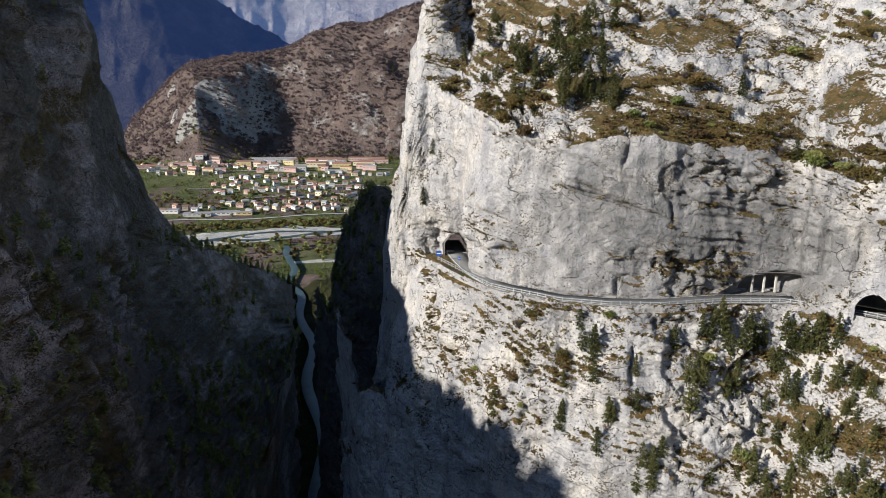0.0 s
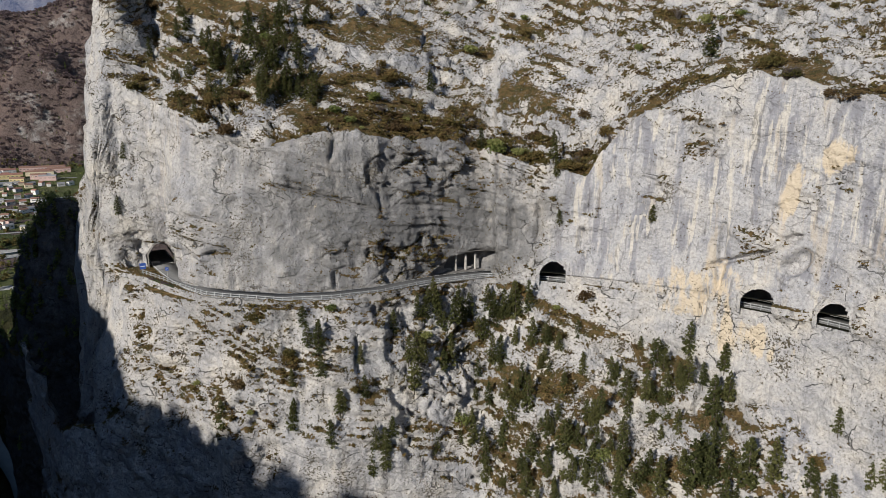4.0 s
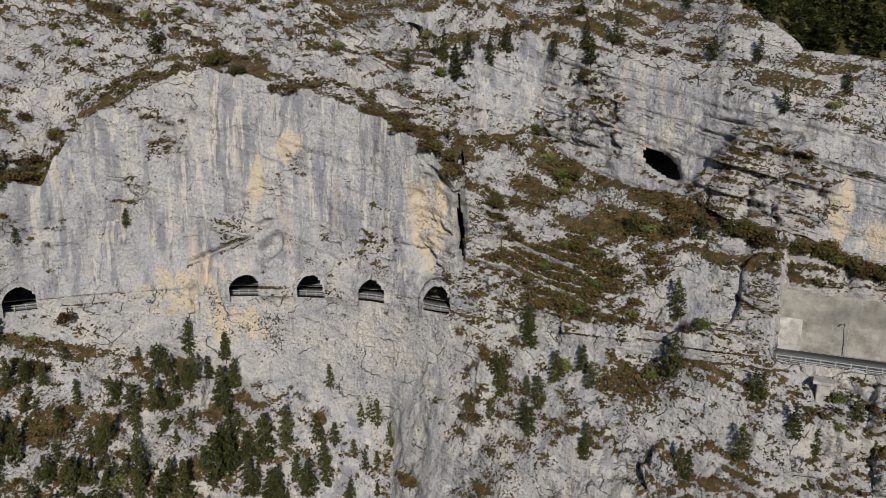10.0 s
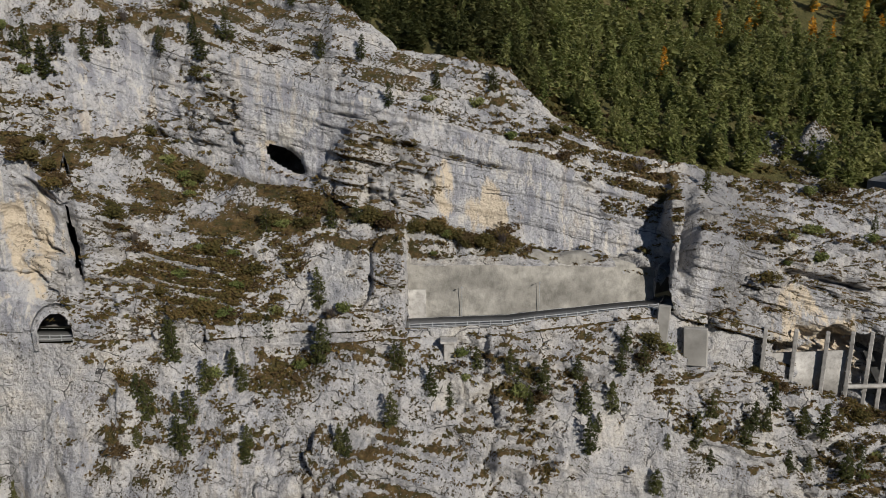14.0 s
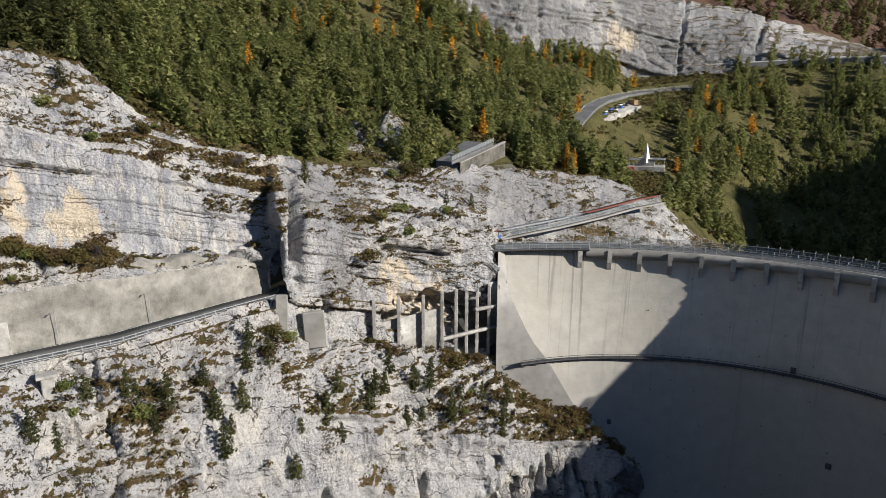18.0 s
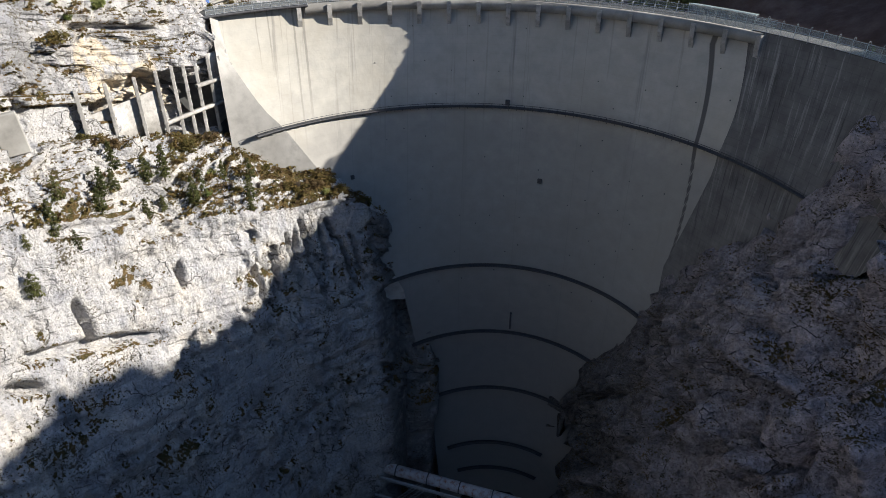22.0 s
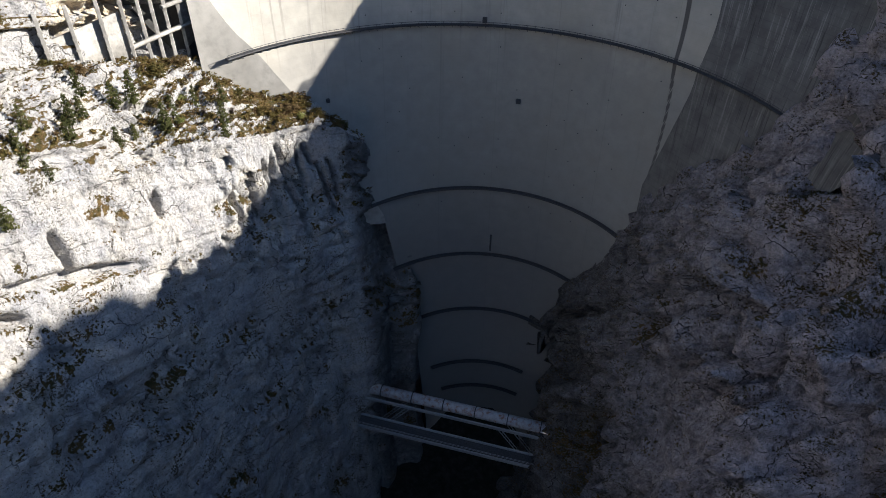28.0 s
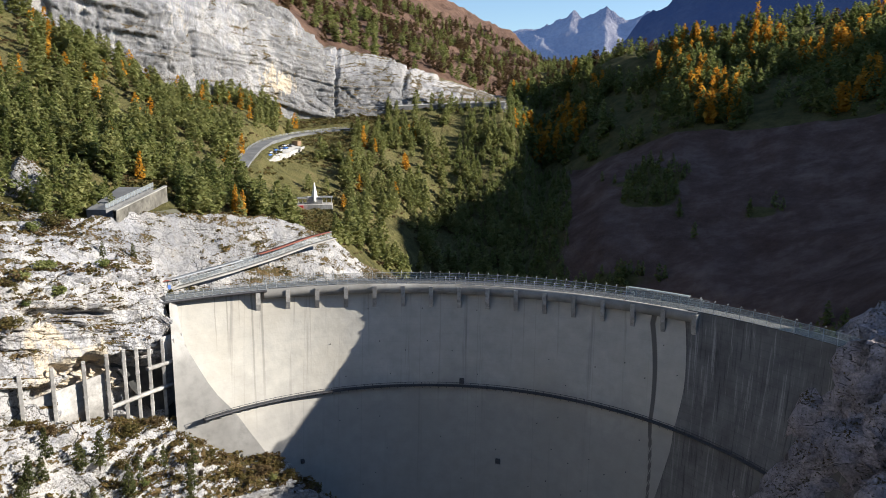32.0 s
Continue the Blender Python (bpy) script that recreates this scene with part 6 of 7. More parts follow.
def twig_crown(seed, r, h, count):
    """Bare branches fanning up from the ground."""
    rng = random.Random(seed)
    v, f = [], []
    for i in range(count):
        q, lean = rng.uniform(0, 6.28), rng.uniform(0.1, 1.0)
        b = Vector((rng.uniform(-0.2, 0.2) * r, rng.uniform(-0.2, 0.2) * r, rng.uniform(0, 0.4) * h))
        e = b + Vector((math.cos(q) * r * lean, math.sin(q) * r * lean, rng.uniform(0.35, 0.7) * h))
        s = Vector((-math.sin(q), math.cos(q), 0)) * 0.05
        k = len(v)
        v += [b - s, b + s, e]
        f += [(k, k + 1, k + 2)]
    return np.array([tuple(q) for q in v]), np.array(f)


def grown_to(crown, h):
    return crown[0] * h, crown[1]


def trunk_mesh(h, r):
    bm = rod(bmesh.new(), (0, 0, -1.2), (0, 0, h * 0.55), r, 7, r * 0.6)
    rod(bm, (0, 0, h * 0.54), (0, 0, h * 0.97), r * 0.6, 6, r * 0.12)
    for i in range(5):
        q = i * 2.4
        rod(bm, (0, 0, h * (0.25 + 0.1 * i)), (math.cos(q) * h * 0.12, math.sin(q) * h * 0.12, h * (0.25 + 0.1 * i)), r * 0.25, 4, 0.02)
    return bm


def tree_kind(name, label, category, group, crown, mat, h, r, trunk=True):
    top = thing(name, Matrix(), label, category, group)
    if trunk:
        part("trunk", trunk_mesh(h, r), BARK, top)
    mesh_object("crown", *crown, mat, top)
    return top


KINDS = {}
for i in range(4):
    KINDS["spruce", i] = tree_kind("spruce", "dark green spruce rooted on a rocky ledge", "spruce", "spruces on the cliff", grown_to(tier_crown(10 + i, 46, 18, 0.25 + 0.025 * i, 0.06, 0.034, 0.3), 8.0), DARK_NEEDLES, 8.0, 0.16)
for i in range(3):
    KINDS["pine", i] = tree_kind("pine", "slender green mountain pine on the wooded slope", "pine", "pines of the slope", grown_to(tier_crown(30 + i, 44, 20, 0.28 + 0.03 * i, 0.14, 0.04, 0.12), 10.0), NEEDLES, 10.0, 0.17)
for i in range(2):
    KINDS["larch", i] = tree_kind("larch", "larch with golden autumn needles", "larch", "autumn larches", grown_to(tier_crown(40 + i, 48, 14, 0.2, 0.1, 0.034, 0.2), 12.0), LARCH, 12.0, 0.2)
for i in range(3):
    KINDS["shrub", i] = tree_kind("shrub", "olive brown shrub growing from the rock", "shrub", "shrubs on the cliff", shrub_crown(50 + i, 1.6, 1.8, 420, 0.17), SHRUB, 2, 0.05, False)
for i in range(2):
    KINDS["russet", i] = tree_kind("shrub", "russet autumn shrub on a grassy ledge", "shrub", "shrubs on the cliff", shrub_crown(60 + i, 1.5, 1.5, 400, 0.16), RUSSET, 2, 0.05, False)
for i in range(2):
    KINDS["green", i] = tree_kind("shrub", "green dwarf pine shrub on the rock", "shrub", "shrubs on the cliff", shrub_crown(65 + i, 1.5, 1.9, 420, 0.17), NEEDLES, 2, 0.05, False)
KINDS["twigs", 0] = tree_kind("bare_bush", "leafless grey bush on a ledge", "bush", "bare bushes", twig_crown(70, 2.0, 3.0, 160), TWIGS, 2, 0.05, False)
USED = set()
plant_rng = random.Random(11)


def plant(kind, p, h=None, sink=0.3):
    """Sets one more plant of a kind at p; the first of each look stands at its first place."""
    i = plant_rng.randrange(len([k for k in KINDS if k[0] == kind]))
    ob = KINDS[kind, i]
    base = {"spruce": 8.0, "pine": 10.0, "larch": 12.0, "shrub": 1.8, "russet": 1.5, "green": 1.9, "twigs": 3.0}[kind]
    s = (h or base) / base * plant_rng.uniform(0.92, 1.08)
    wide = s * plant_rng.uniform(0.85, 1.2)
    m = Matrix.Translation(Vector(p) - Vector((0, 0, sink))) @ Matrix.Rotation(plant_rng.uniform(0, 6.28), 4, "Z") @ Matrix.Rotation(plant_rng.uniform(-0.05, 0.05), 4, "X")
    if (kind, i) in USED:
        ob = copy_thing(ob, m)
    USED.add((kind, i))
    ob.matrix_basis = m @ Matrix.Diagonal((wide, wide, s, 1))
    return ob


NORTH_EL = np.degrees(np.arctan2(north[..., 2], np.hypot(north[..., 0], north[..., 1])))


def spot(b, el):
    """The place on the cliff at a bearing and height angle."""
    c = int(np.clip(round((b - th[0]) / (th[1] - th[0])), 0, len(th) - 1))
    gap = np.abs(NORTH_EL[:, c] - el)
    near = np.where(gap < max(0.2, gap.min() + 0.02))[0]
    k = near[np.argmin(np.hypot(north[near, c, 0], north[near, c, 1]))]
    return Vector(north[k, c])


# trees on the cliff: bearing, height angle of the foot, height
TREES_A = [(43.6, 1.8, 7), (26.3, -5.2, 6), (32.5, -7.2, 6), (32.1, -6.0, 7), (23.9, -19.6, 7), (22.8, -19.4, 6), (19.1, -20.0, 6), (29.6, -18.6, 9), (28.6, -18.8, 8), (30.6, -18.4, 9), (27.6, -19.0, 7), (23.3, -23.0, 6), (35.3, -23.0, 6), (37.7, -23.4, 7), (41.6, -25.4, 7), (45.7, -24.6, 9), (41.8, -22.0, 6), (30.8, -26.0, 9), (29.9, -25.6, 8)]
TREES_B = [(27.4, -25.6, 6), (27.3, -30.0, 7), (22.9, -29.4, 6), (18.2, -29.4, 6), (4.6, -26.4, 7), (16.1, -22.4, 6), (11.5, -19.0, 5), (44.9, -30.0, 11), (46.1, -29.8, 10), (39.2, -29.4, 8), (36.7, -26.4, 7), (49.0, -29.0, 11), (50.8, -28.6, 10), (39.0, -31.0, 8), (42.3, -31.0, 9), (52.5, -32.0, 9), (49.7, -32.4, 9), (54.9, -24.2, 6), (59.6, -29.0, 6), (31.2, -29.6, 7), (34.3, -28.2, 7), (47.4, -31.5, 9)]
TREES_C = [(72.1, -21.2, 9), (71.7, -20.6, 7), (79.9, -12.2, 6), (85.1, -12.0, 6), (87.1, -11.6, 5), (83.8, -18.2, 8), (83.9, -22.6, 9), (90.0, -23.2, 5), (79.5, -20.6, 5), (85.1, -29.8, 6), (89.8, -2.4, 5), (84.9, 1.2, 5), (87.8, 1.2, 5), (90.5, -23.0, 5), (97.1, -23.4, 5), (109.0, -21.6, 6), (108.6, -23.0, 5), (105.6, -23.8, 5), (115.4, -27.6, 7), (118.8, -27.0, 6), (120.4, -24.2, 7), (124.1, -25.4, 8), (122.7, -25.4, 6), (131.1, -26.4, 5)]
TREES_D = [(131.0, -29.0, 5), (107.4, -27.6, 4), (112.4, -31.4, 5), (85.6, -29.8, 5), (114.7, -8.8, 6), (98.2, -1.2, 5), (93.7, -1.0, 5), (110.5, -22.8, 6), (9.0, 1.4, 9), (8.0, 0.4, 8), (10.2, 0.8, 9), (7.0, -0.4, 7), (9.6, -1.2, 8), (11.2, -0.6, 7), (8.6, 2.6, 9), (10.6, 2.8, 9), (12.0, 1.6, 8), (6.4, 1.6, 7), (13.4, -1.2, 6), (22.2, -0.8, 6), (40.0, -10.6, 4), (32.9, -11.4, 4), (1.6, 1.6, 6), (-0.6, -5.6, 5), (-1.6, -9.6, 5), (3.4, -2.2, 4), (126.0, -10.6, 4), (128.2, -10.8, 4)]
for rows in (TREES_A, TREES_B, TREES_C, TREES_D):
    for b, el, h in rows:
        plant("spruce", spot(b, el), h)
rng = random.Random(21)
# more spruces on the slope below the road and on the wooded ledges
for b0, b1, e0_, e1_, count in ((27, 47, -33, -20, 95), (47, 60, -33, -26, 22), (10, 28, -31, -20, 30), (20, 32, -19.5, -17.6, 16), (68, 110, -30, -20, 22), (112, 134, -29.5, -25, 14), (3, 13, -2.5, 5, 46), (60, 84, -0.5, 5, 14)):
    for k in range(count):
        plant("spruce", spot(rng.uniform(b0, b1), rng.uniform(e0_, e1_)), rng.uniform(3.2, 8.2))
# scrub where soil lies on the rock, thicker in some patches
flat_grass = north_grass[:-6].ravel()
flat_pos = north[:-6].reshape(-1, 3)
seen = (NORTH_EL[:-6].ravel() > -36) & (NORTH_EL[:-6].ravel() < 7.5) & (np.abs(flat_pos[:, 2] - np.broadcast_to(Z, north[:-6].shape[:2]).ravel() - 1) > 1.6)
clump = fbm(flat_pos[:, 0] / 16, flat_pos[:, 1] / 16, flat_pos[:, 2] / 12, 2, 701)
weight = np.where(seen, np.clip(flat_grass - 0.12, 0, 1) * np.clip(clump + 0.5, 0, 1) ** 1.5, 0)
weight /= weight.sum()
npr = np.random.RandomState(3)
for k in npr.choice(len(weight), 330, False, weight):
    plant(rng.choice(["shrub", "shrub", "shrub", "green", "green", "russet", "twigs"]), flat_pos[k], rng.uniform(1.2, 3.2), 0.2)
# bushes along the ledges
for b, el, kind, h in [(49, 0.2, "twigs", 3), (52.2, -1, "russet", 2.5), (61.1, -4.2, "shrub", 2.5), (63.4, -5.8, "russet", 2.5), (65.8, -7.6, "russet", 2.5), (47.5, 1.0, "shrub", 2.5), (35.7, -4.4, "twigs", 3), (33.4, -6.6, "shrub", 2.5), (31, -6.2, "shrub", 2.5), (29.8, -6, "green", 3), (28, -5.6, "green", 3), (91.5, -12.6, "shrub", 2.6), (93, -12.8, "shrub", 3),
                      (94.5, -13, "green", 2.6), (96, -13.4, "russet", 2.6), (97.5, -13.6, "shrub", 2.6), (98.6, -13.2, "twigs", 3.2), (90, -12, "russet", 2.5), (88.6, -11.6, "shrub", 2.5)]:
    for k in range(3):
        plant(kind if k < 2 else "shrub", spot(b + rng.uniform(-0.7, 0.7), el + rng.uniform(-0.25, 0.25)), h * rng.uniform(0.7, 1.2), 0.2)


def between(points, k, cols, gen):
    """A place by chance in the cell of the ground that starts at vertex k."""
    k = min(k, len(points) - cols - 2)
    a, b, c = points[k], points[k + 1], points[k + cols]
    if np.hypot(*(b - a)[:2]) > 60:
        b = a
    return a + (b - a) * gen.random() + (c - a) * gen.random()


def scatter(name, label, category, places, shapes, mat, seed):
    """Many plants that nobody could count, joined into one mesh."""
    rs = np.random.RandomState(seed)
    vs, fs, k = [], [], 0
    for p, s, wide in places:
        v, f = shapes[rs.randint(len(shapes))]
        q = rs.uniform(0, 6.28)
        c, sn = math.cos(q), math.sin(q)
        w = v * (s * wide, s * wide, s)
        vs.append(np.stack([w[:, 0] * c - w[:, 1] * sn, w[:, 0] * sn + w[:, 1] * c, w[:, 2]], 1) + p)
        fs.append(f + k)
        k += len(v)
    ob = mesh_object(name, np.concatenate(vs), np.concatenate(fs), mat)
    return tagged(ob, label, category, kind="stuff")


tufts = [shrub_crown(80 + i, 0.8, 0.7, 14, 0.25) for i in range(5)]
pick = npr.choice(len(weight), 9000, False, weight)
scatter("scrub", "low olive and brown scrub and grass tufts on the rock", "scrub", [(flat_pos[k], rng.uniform(0.7, 1.5), 1.2) for k in pick[:6000]], tufts, SHRUB, 1)
scatter("russet_scrub", "low russet scrub and grass on the ledges", "scrub", [(flat_pos[k], rng.uniform(0.7, 1.4), 1.2) for k in pick[6000:]], tufts, RUSSET, 2)

# ---- woods behind the dam ----
low_conifer = [tier_crown(90 + i, 30, 11, 0.25 + 0.02 * i, 0.08, 0.06, 0.12) for i in range(7)]
far_conifer = [tier_crown(97 + i, 24, 4, 0.2 + 0.015 * i, 0.03, 0.085, 0.2) for i in range(7)]
flat_e, bear_e, r_e = east.reshape(-1, 3), eb.ravel(), rr.ravel()
row_e = np.repeat(np.arange(east.shape[0]), east.shape[1])
seg_e = segs_e[row_e]
area = np.gradient(rr, axis=0).ravel() * r_e
jitter = fbm(flat_e[:, 0] / 30, flat_e[:, 1] / 30, 0 * r_e, 2, 711)
el_e = np.degrees(np.arctan2(flat_e[:, 2], r_e))
# tall trees left out where they would hide chapel, road bend or terrace from the camera
free = np.ones(len(r_e), bool)
for b0, b1, lo, hi in ((139.6, 143.9, -8.2, -6.6), (136.2, 141.6, -4.3, -1.9), (141, 144.6, -2.3, -1.4), (140.6, 147.5, -0.9, 0.5), (127.3, 131.2, -8.6, -5.6), (116.6, 122.8, -8.2, -3.6)):
    free &= ~((bear_e > b0) & (bear_e < b1) & (el_e < hi) & (el_e + np.degrees(8.0 / r_e) > lo))
open_w = np.where((seg_e <= 1) & (bear_e < 158) & (bear_e > 82) & (row_e > 1), area * np.clip(0.75 + jitter, 0, 1.5), 0)
for p, d in [(q, 8) for q in BEND + LOT] + [(CHAPEL, 11), (at_bearing(128.9, 215, 0), 11)]:
    open_w = np.where(np.hypot(flat_e[:, 0] - p[0], flat_e[:, 1] - p[1]) > d, open_w, 0)
slope_w = np.where(free, open_w, 0)
near_w = slope_w * (r_e < 300)
order = npr.choice(len(r_e), 150, False, near_w / near_w.sum())
for k in order:
    plant("larch" if rng.random() < 0.05 else "pine", between(flat_e, k, east.shape[1], rng), rng.uniform(7, 12.5), 0.4)
bank_w = slope_w * ((r_e < 300) & (bear_e > 114) & (bear_e < 136))
for k in npr.choice(len(r_e), 75, False, bank_w / bank_w.sum()):
    plant("pine", between(flat_e, k, east.shape[1], rng), rng.uniform(7, 12), 0.4)
edge_w = slope_w * ((r_e < 225) & (bear_e > 83) & (bear_e < 113))
for k in npr.choice(len(r_e), 55, False, edge_w / edge_w.sum()):
    plant("pine", between(flat_e, k, east.shape[1], rng), rng.uniform(4.5, 8), 0.4)
idx = npr.choice(len(r_e), 1350, False, slope_w / slope_w.sum())
# the same crowns, with darker needles below bearing 102
for name, label, mat, chosen in (("pine_wood", "green pine wood on the slope behind the dam", NEEDLES, [k for k in idx if bear_e[k] >= 102]), ("spruce_wood", "darker steep conifer wood above the cliff", DARK_NEEDLES, [k for k in idx if bear_e[k] < 102])):
    scatter(name, label, "wood", [(between(flat_e, k, east.shape[1], rng), rng.uniform(7.5, 14), rng.uniform(0.95, 1.4)) for k in chosen], low_conifer, mat, 4)
scatter("autumn_brush", "brown leafless brush between the pines", "brush", [(between(flat_e, k, east.shape[1], rng), rng.uniform(1.0, 2.4), 1.4) for k in npr.choice(len(r_e), 2600, False, open_w / open_w.sum())], tufts, RUSSET, 5)
low_e = np.where(free, 0, open_w) + np.where((bear_e > 82) & (bear_e < 106) & (r_e < 215), open_w, 0)
scatter("meadow_brush", "low green and golden bushes on the open slope", "brush", [(between(flat_e, k, east.shape[1], rng), rng.uniform(1.2, 3.4), 1.2) for k in npr.choice(len(r_e), 900, False, low_e / low_e.sum())], tufts, SHRUB, 25)
slide_w = np.where((seg_e == 2) & (bear_e > 157) & (bear_e < 200), area * np.clip(0.7 + jitter, 0, 1.4), 0)
idx = npr.choice(len(r_e), 2100, False, slide_w / slide_w.sum())
scatter("slide_wood", "dark conifers on the landslide ridge", "wood", [(between(flat_e, k, east.shape[1], rng), rng.uniform(12, 20), rng.uniform(0.9, 1.3)) for k in idx[:1500]], far_conifer, NEEDLES, 6)
scatter("slide_larches", "golden larches on the landslide ridge", "wood", [(between(flat_e, k, east.shape[1], rng), rng.uniform(15, 23), rng.uniform(0.9, 1.2)) for k in idx[1500:] if jitter[k] > 0.1], far_conifer, LARCH, 7)
low_w = np.where((seg_e <= 1) & (bear_e >= 153) & (bear_e < 195) & (scree.ravel() < 0.6), area, 0)
idx = npr.choice(len(r_e), 900, False, low_w / low_w.sum())
scatter("scar_trees", "scattered young trees on the landslide scar", "wood", [(between(flat_e, k, east.shape[1], rng), rng.uniform(4, 9), 1.1) for k in idx], far_conifer, NEEDLES, 8)
far_w = np.where((seg_e == 3) & (bear_e > 118) & (bear_e < 190) & (r_e < 1500), area, 0)
idx = npr.choice(len(r_e), 3000, False, far_w / far_w.sum())
scatter("upper_wood", "autumn wood on the upper slopes", "wood", [(between(flat_e, k, east.shape[1], rng), rng.uniform(9, 16), 1.5) for k in idx[:1300]], far_conifer, NEEDLES, 9)
scatter("upper_autumn_wood", "red brown and golden wood on the upper slopes", "wood", [(between(flat_e, k, east.shape[1], rng), rng.uniform(8, 15), 1.7) for k in idx[1300:]], far_conifer, RUSSET, 10)
larch_w = np.where(free & (seg_e == 1) & (bear_e < 150) & (bear_e > 110), area, 0)
idx = npr.choice(len(r_e), 70, False, larch_w / larch_w.sum())
scatter("slope_larches", "golden larches among the pines", "wood", [(between(flat_e, k, east.shape[1], rng), rng.uniform(8, 12), 1.1) for k in idx], far_conifer, LARCH, 12)

# woods in the shade of the gorge
fs_ = south.reshape(-1, 3)
bs = np.broadcast_to(ths[None, :], south.shape[:2]).ravel()
gs = grown(south, ns, 7).ravel()
ws = np.where((bs > 322) & (np.repeat(segs_s, south.shape[1]) >= 1), np.clip(gs - 0.1, 0, 1), 0)
idx = npr.choice(len(ws), 900, False, ws / ws.sum())
scatter("gorge_wood", "dark trees on the shaded side of the gorge", "wood", [(fs_[k], rng.uniform(4, 9), 1.2) for k in idx], far_conifer, NEEDLES, 13)
fp = spur.reshape(-1, 3)
wp = np.where(np.repeat(segs3, spur.shape[1]) >= 1, 0.15, 0.02) + (np.repeat(segs3, spur.shape[1]) >= 2) * 1.0
idx = npr.choice(len(wp), 420, False, wp / wp.sum())
scatter("spur_wood", "dark trees on the rock spur", "wood", [(fp[k], rng.uniform(4, 8), 1.2) for k in idx], far_conifer, NEEDLES, 14)

# ---- chapel, car park and upper road behind the dam ----
def east_z(b, r):
    """Height of the ground behind the dam."""
    c = int(np.clip(round((b - the[0]) / (the[1] - the[0])), 0, len(the) - 1))
    return float(np.interp(r, rr[:, c], east[:, c, 2]))


edge_spots = []
for k in range(330):
    b = rng.uniform(84, 127)
    r = float(np.interp(b, the, e0[0])) + rng.uniform(4, 75)
    edge_spots.append((at_bearing(b, r, east_z(b, r) - 0.3), rng.uniform(5.5, 10), rng.uniform(0.9, 1.3)))
scatter("edge_wood", "green pines along the top of the cliff", "wood", [q for q in edge_spots if q[0][1] < -30], low_conifer, NEEDLES, 31)
scatter("edge_spruces", "darker conifers along the top of the cliff", "wood", [q for q in edge_spots if q[0][1] >= -30], low_conifer, DARK_NEEDLES, 32)
upper = [(x, y, z + 0.3) for x, y, z in BEND]
tagged(closed_sweep("road_upper", upper, [(-3.2, -2.5), (3.2, -2.5), (3.2, 0.1), (-3.2, 0.1)], ASPHALT, None), "grey bend of the mountain road above the dam", "road", kind="structure")
guard_rail([(x + 2.2, y + 2.2, z + 0.1) for x, y, z in upper], "pale guard rail on the road bend")
rows = [at_bearing(b, 520 + 3 * (b - 141), (520 + 3 * (b - 141)) * math.tan(radians(el))) for b, el in ((140.6, -0.9), (142.5, -0.4), (145, 0.0), (148.3, 0.2), (152, 0.4), (156.8, 0.6))]
tagged(closed_sweep("road_far", rows, [(-3, -3.0), (3, -3.0), (3, 0.1), (-3, 0.1)], ASPHALT, None), "pale mountain road along the foot of the cliff", "road", kind="structure")
closed = closed_sweep("parapet", rows, [(2.6, 0), (3.0, 0), (3.0, 1.2), (2.6, 1.2)], PALE_CONCRETE, None)
tagged(closed, "pale parapet of the upper road", "wall", kind="structure")
LOT_V = [Vector(q) for q in LOT]
PARK = sum(LOT_V, Vector()) / 4
lot = thing("car_park", Matrix.Translation(PARK), "pale sloping car park with a low wall above the meadow", "car park")
v, f = [], []
for down in (0.0, -2.2):
    v += [q - PARK + Vector((0, 0, down)) for q in LOT_V]
mesh_object("paving", np.array(v), np.array([(0, 1, 2, 3), (7, 6, 5, 4), (0, 4, 5, 1), (1, 5, 6, 2), (2, 6, 7, 3), (3, 7, 4, 0)]), PALE_CONCRETE, lot)
v, f = sweep([LOT_V[3] - PARK, LOT_V[0] - PARK, LOT_V[1] - PARK], [(-0.25, -0.4), (0.25, -0.4), (0.25, 0.8), (-0.25, 0.8)])
mesh_object("low_wall", v, f, PALE_CONCRETE, lot)
kiosk_at = LOT_V[1].lerp(LOT_V[2], 0.35)
part("kiosk", box(bmesh.new(), (4.5, 3.5, 2.8), Matrix.Translation(kiosk_at - PARK + Vector((0, 0, 1.4))), 0.1), simple_material("kiosk_wood", [(0.2, 0.12, 0.07), (0.35, 0.24, 0.15)], 1.0), lot)


def car(p, turn, paint):
    """Small parked car: body, cabin glass and four wheels."""
    top = thing("car", Matrix.Translation(p) @ Matrix.Rotation(turn, 4, "Z"), "parked car of " + paint[0] + " paint on the terrace", "car", "parked cars")
    part("body", box(bmesh.new(), (4.2, 1.75, 0.7), Matrix.Translation((0, 0, 0.65)), 0.18), paint[1], top)
    part("cabin", box(bmesh.new(), (2.2, 1.55, 0.65), Matrix.Translation((-0.2, 0, 1.25)), 0.22), paint[2], top)
    for x in (-1.3, 1.3):
        for y in (-0.85, 0.85):
            part("wheel", rod(bmesh.new(), (x, y - 0.1, 0.32), (x, y + 0.1, 0.32), 0.32, 12), DARK_STEEL, top)


GLASS = plain("car_glass", (0.03, 0.035, 0.04), 0.15)
PAINTS = [("blue", plain("car_blue", (0.05, 0.15, 0.45), 0.35), GLASS), ("white", plain("car_white", (0.7, 0.7, 0.7), 0.35), GLASS), ("dark grey", plain("car_grey", (0.08, 0.08, 0.09), 0.35), GLASS), ("silver", plain("car_silver", (0.4, 0.41, 0.42), 0.35, 0.5), GLASS)]
for i in range(9):
    g, w = 0.12 + 0.09 * i, 0.45 + 0.2 * (i % 2)
    q = LOT_V[0].lerp(LOT_V[1], g).lerp(LOT_V[3].lerp(LOT_V[2], g), w)
    car(q + Vector((0, 0, 0.03)), radians(-140) + 1.2 + 0.12 * (i % 3), PAINTS[(i * 5 + i // 3) % 4])
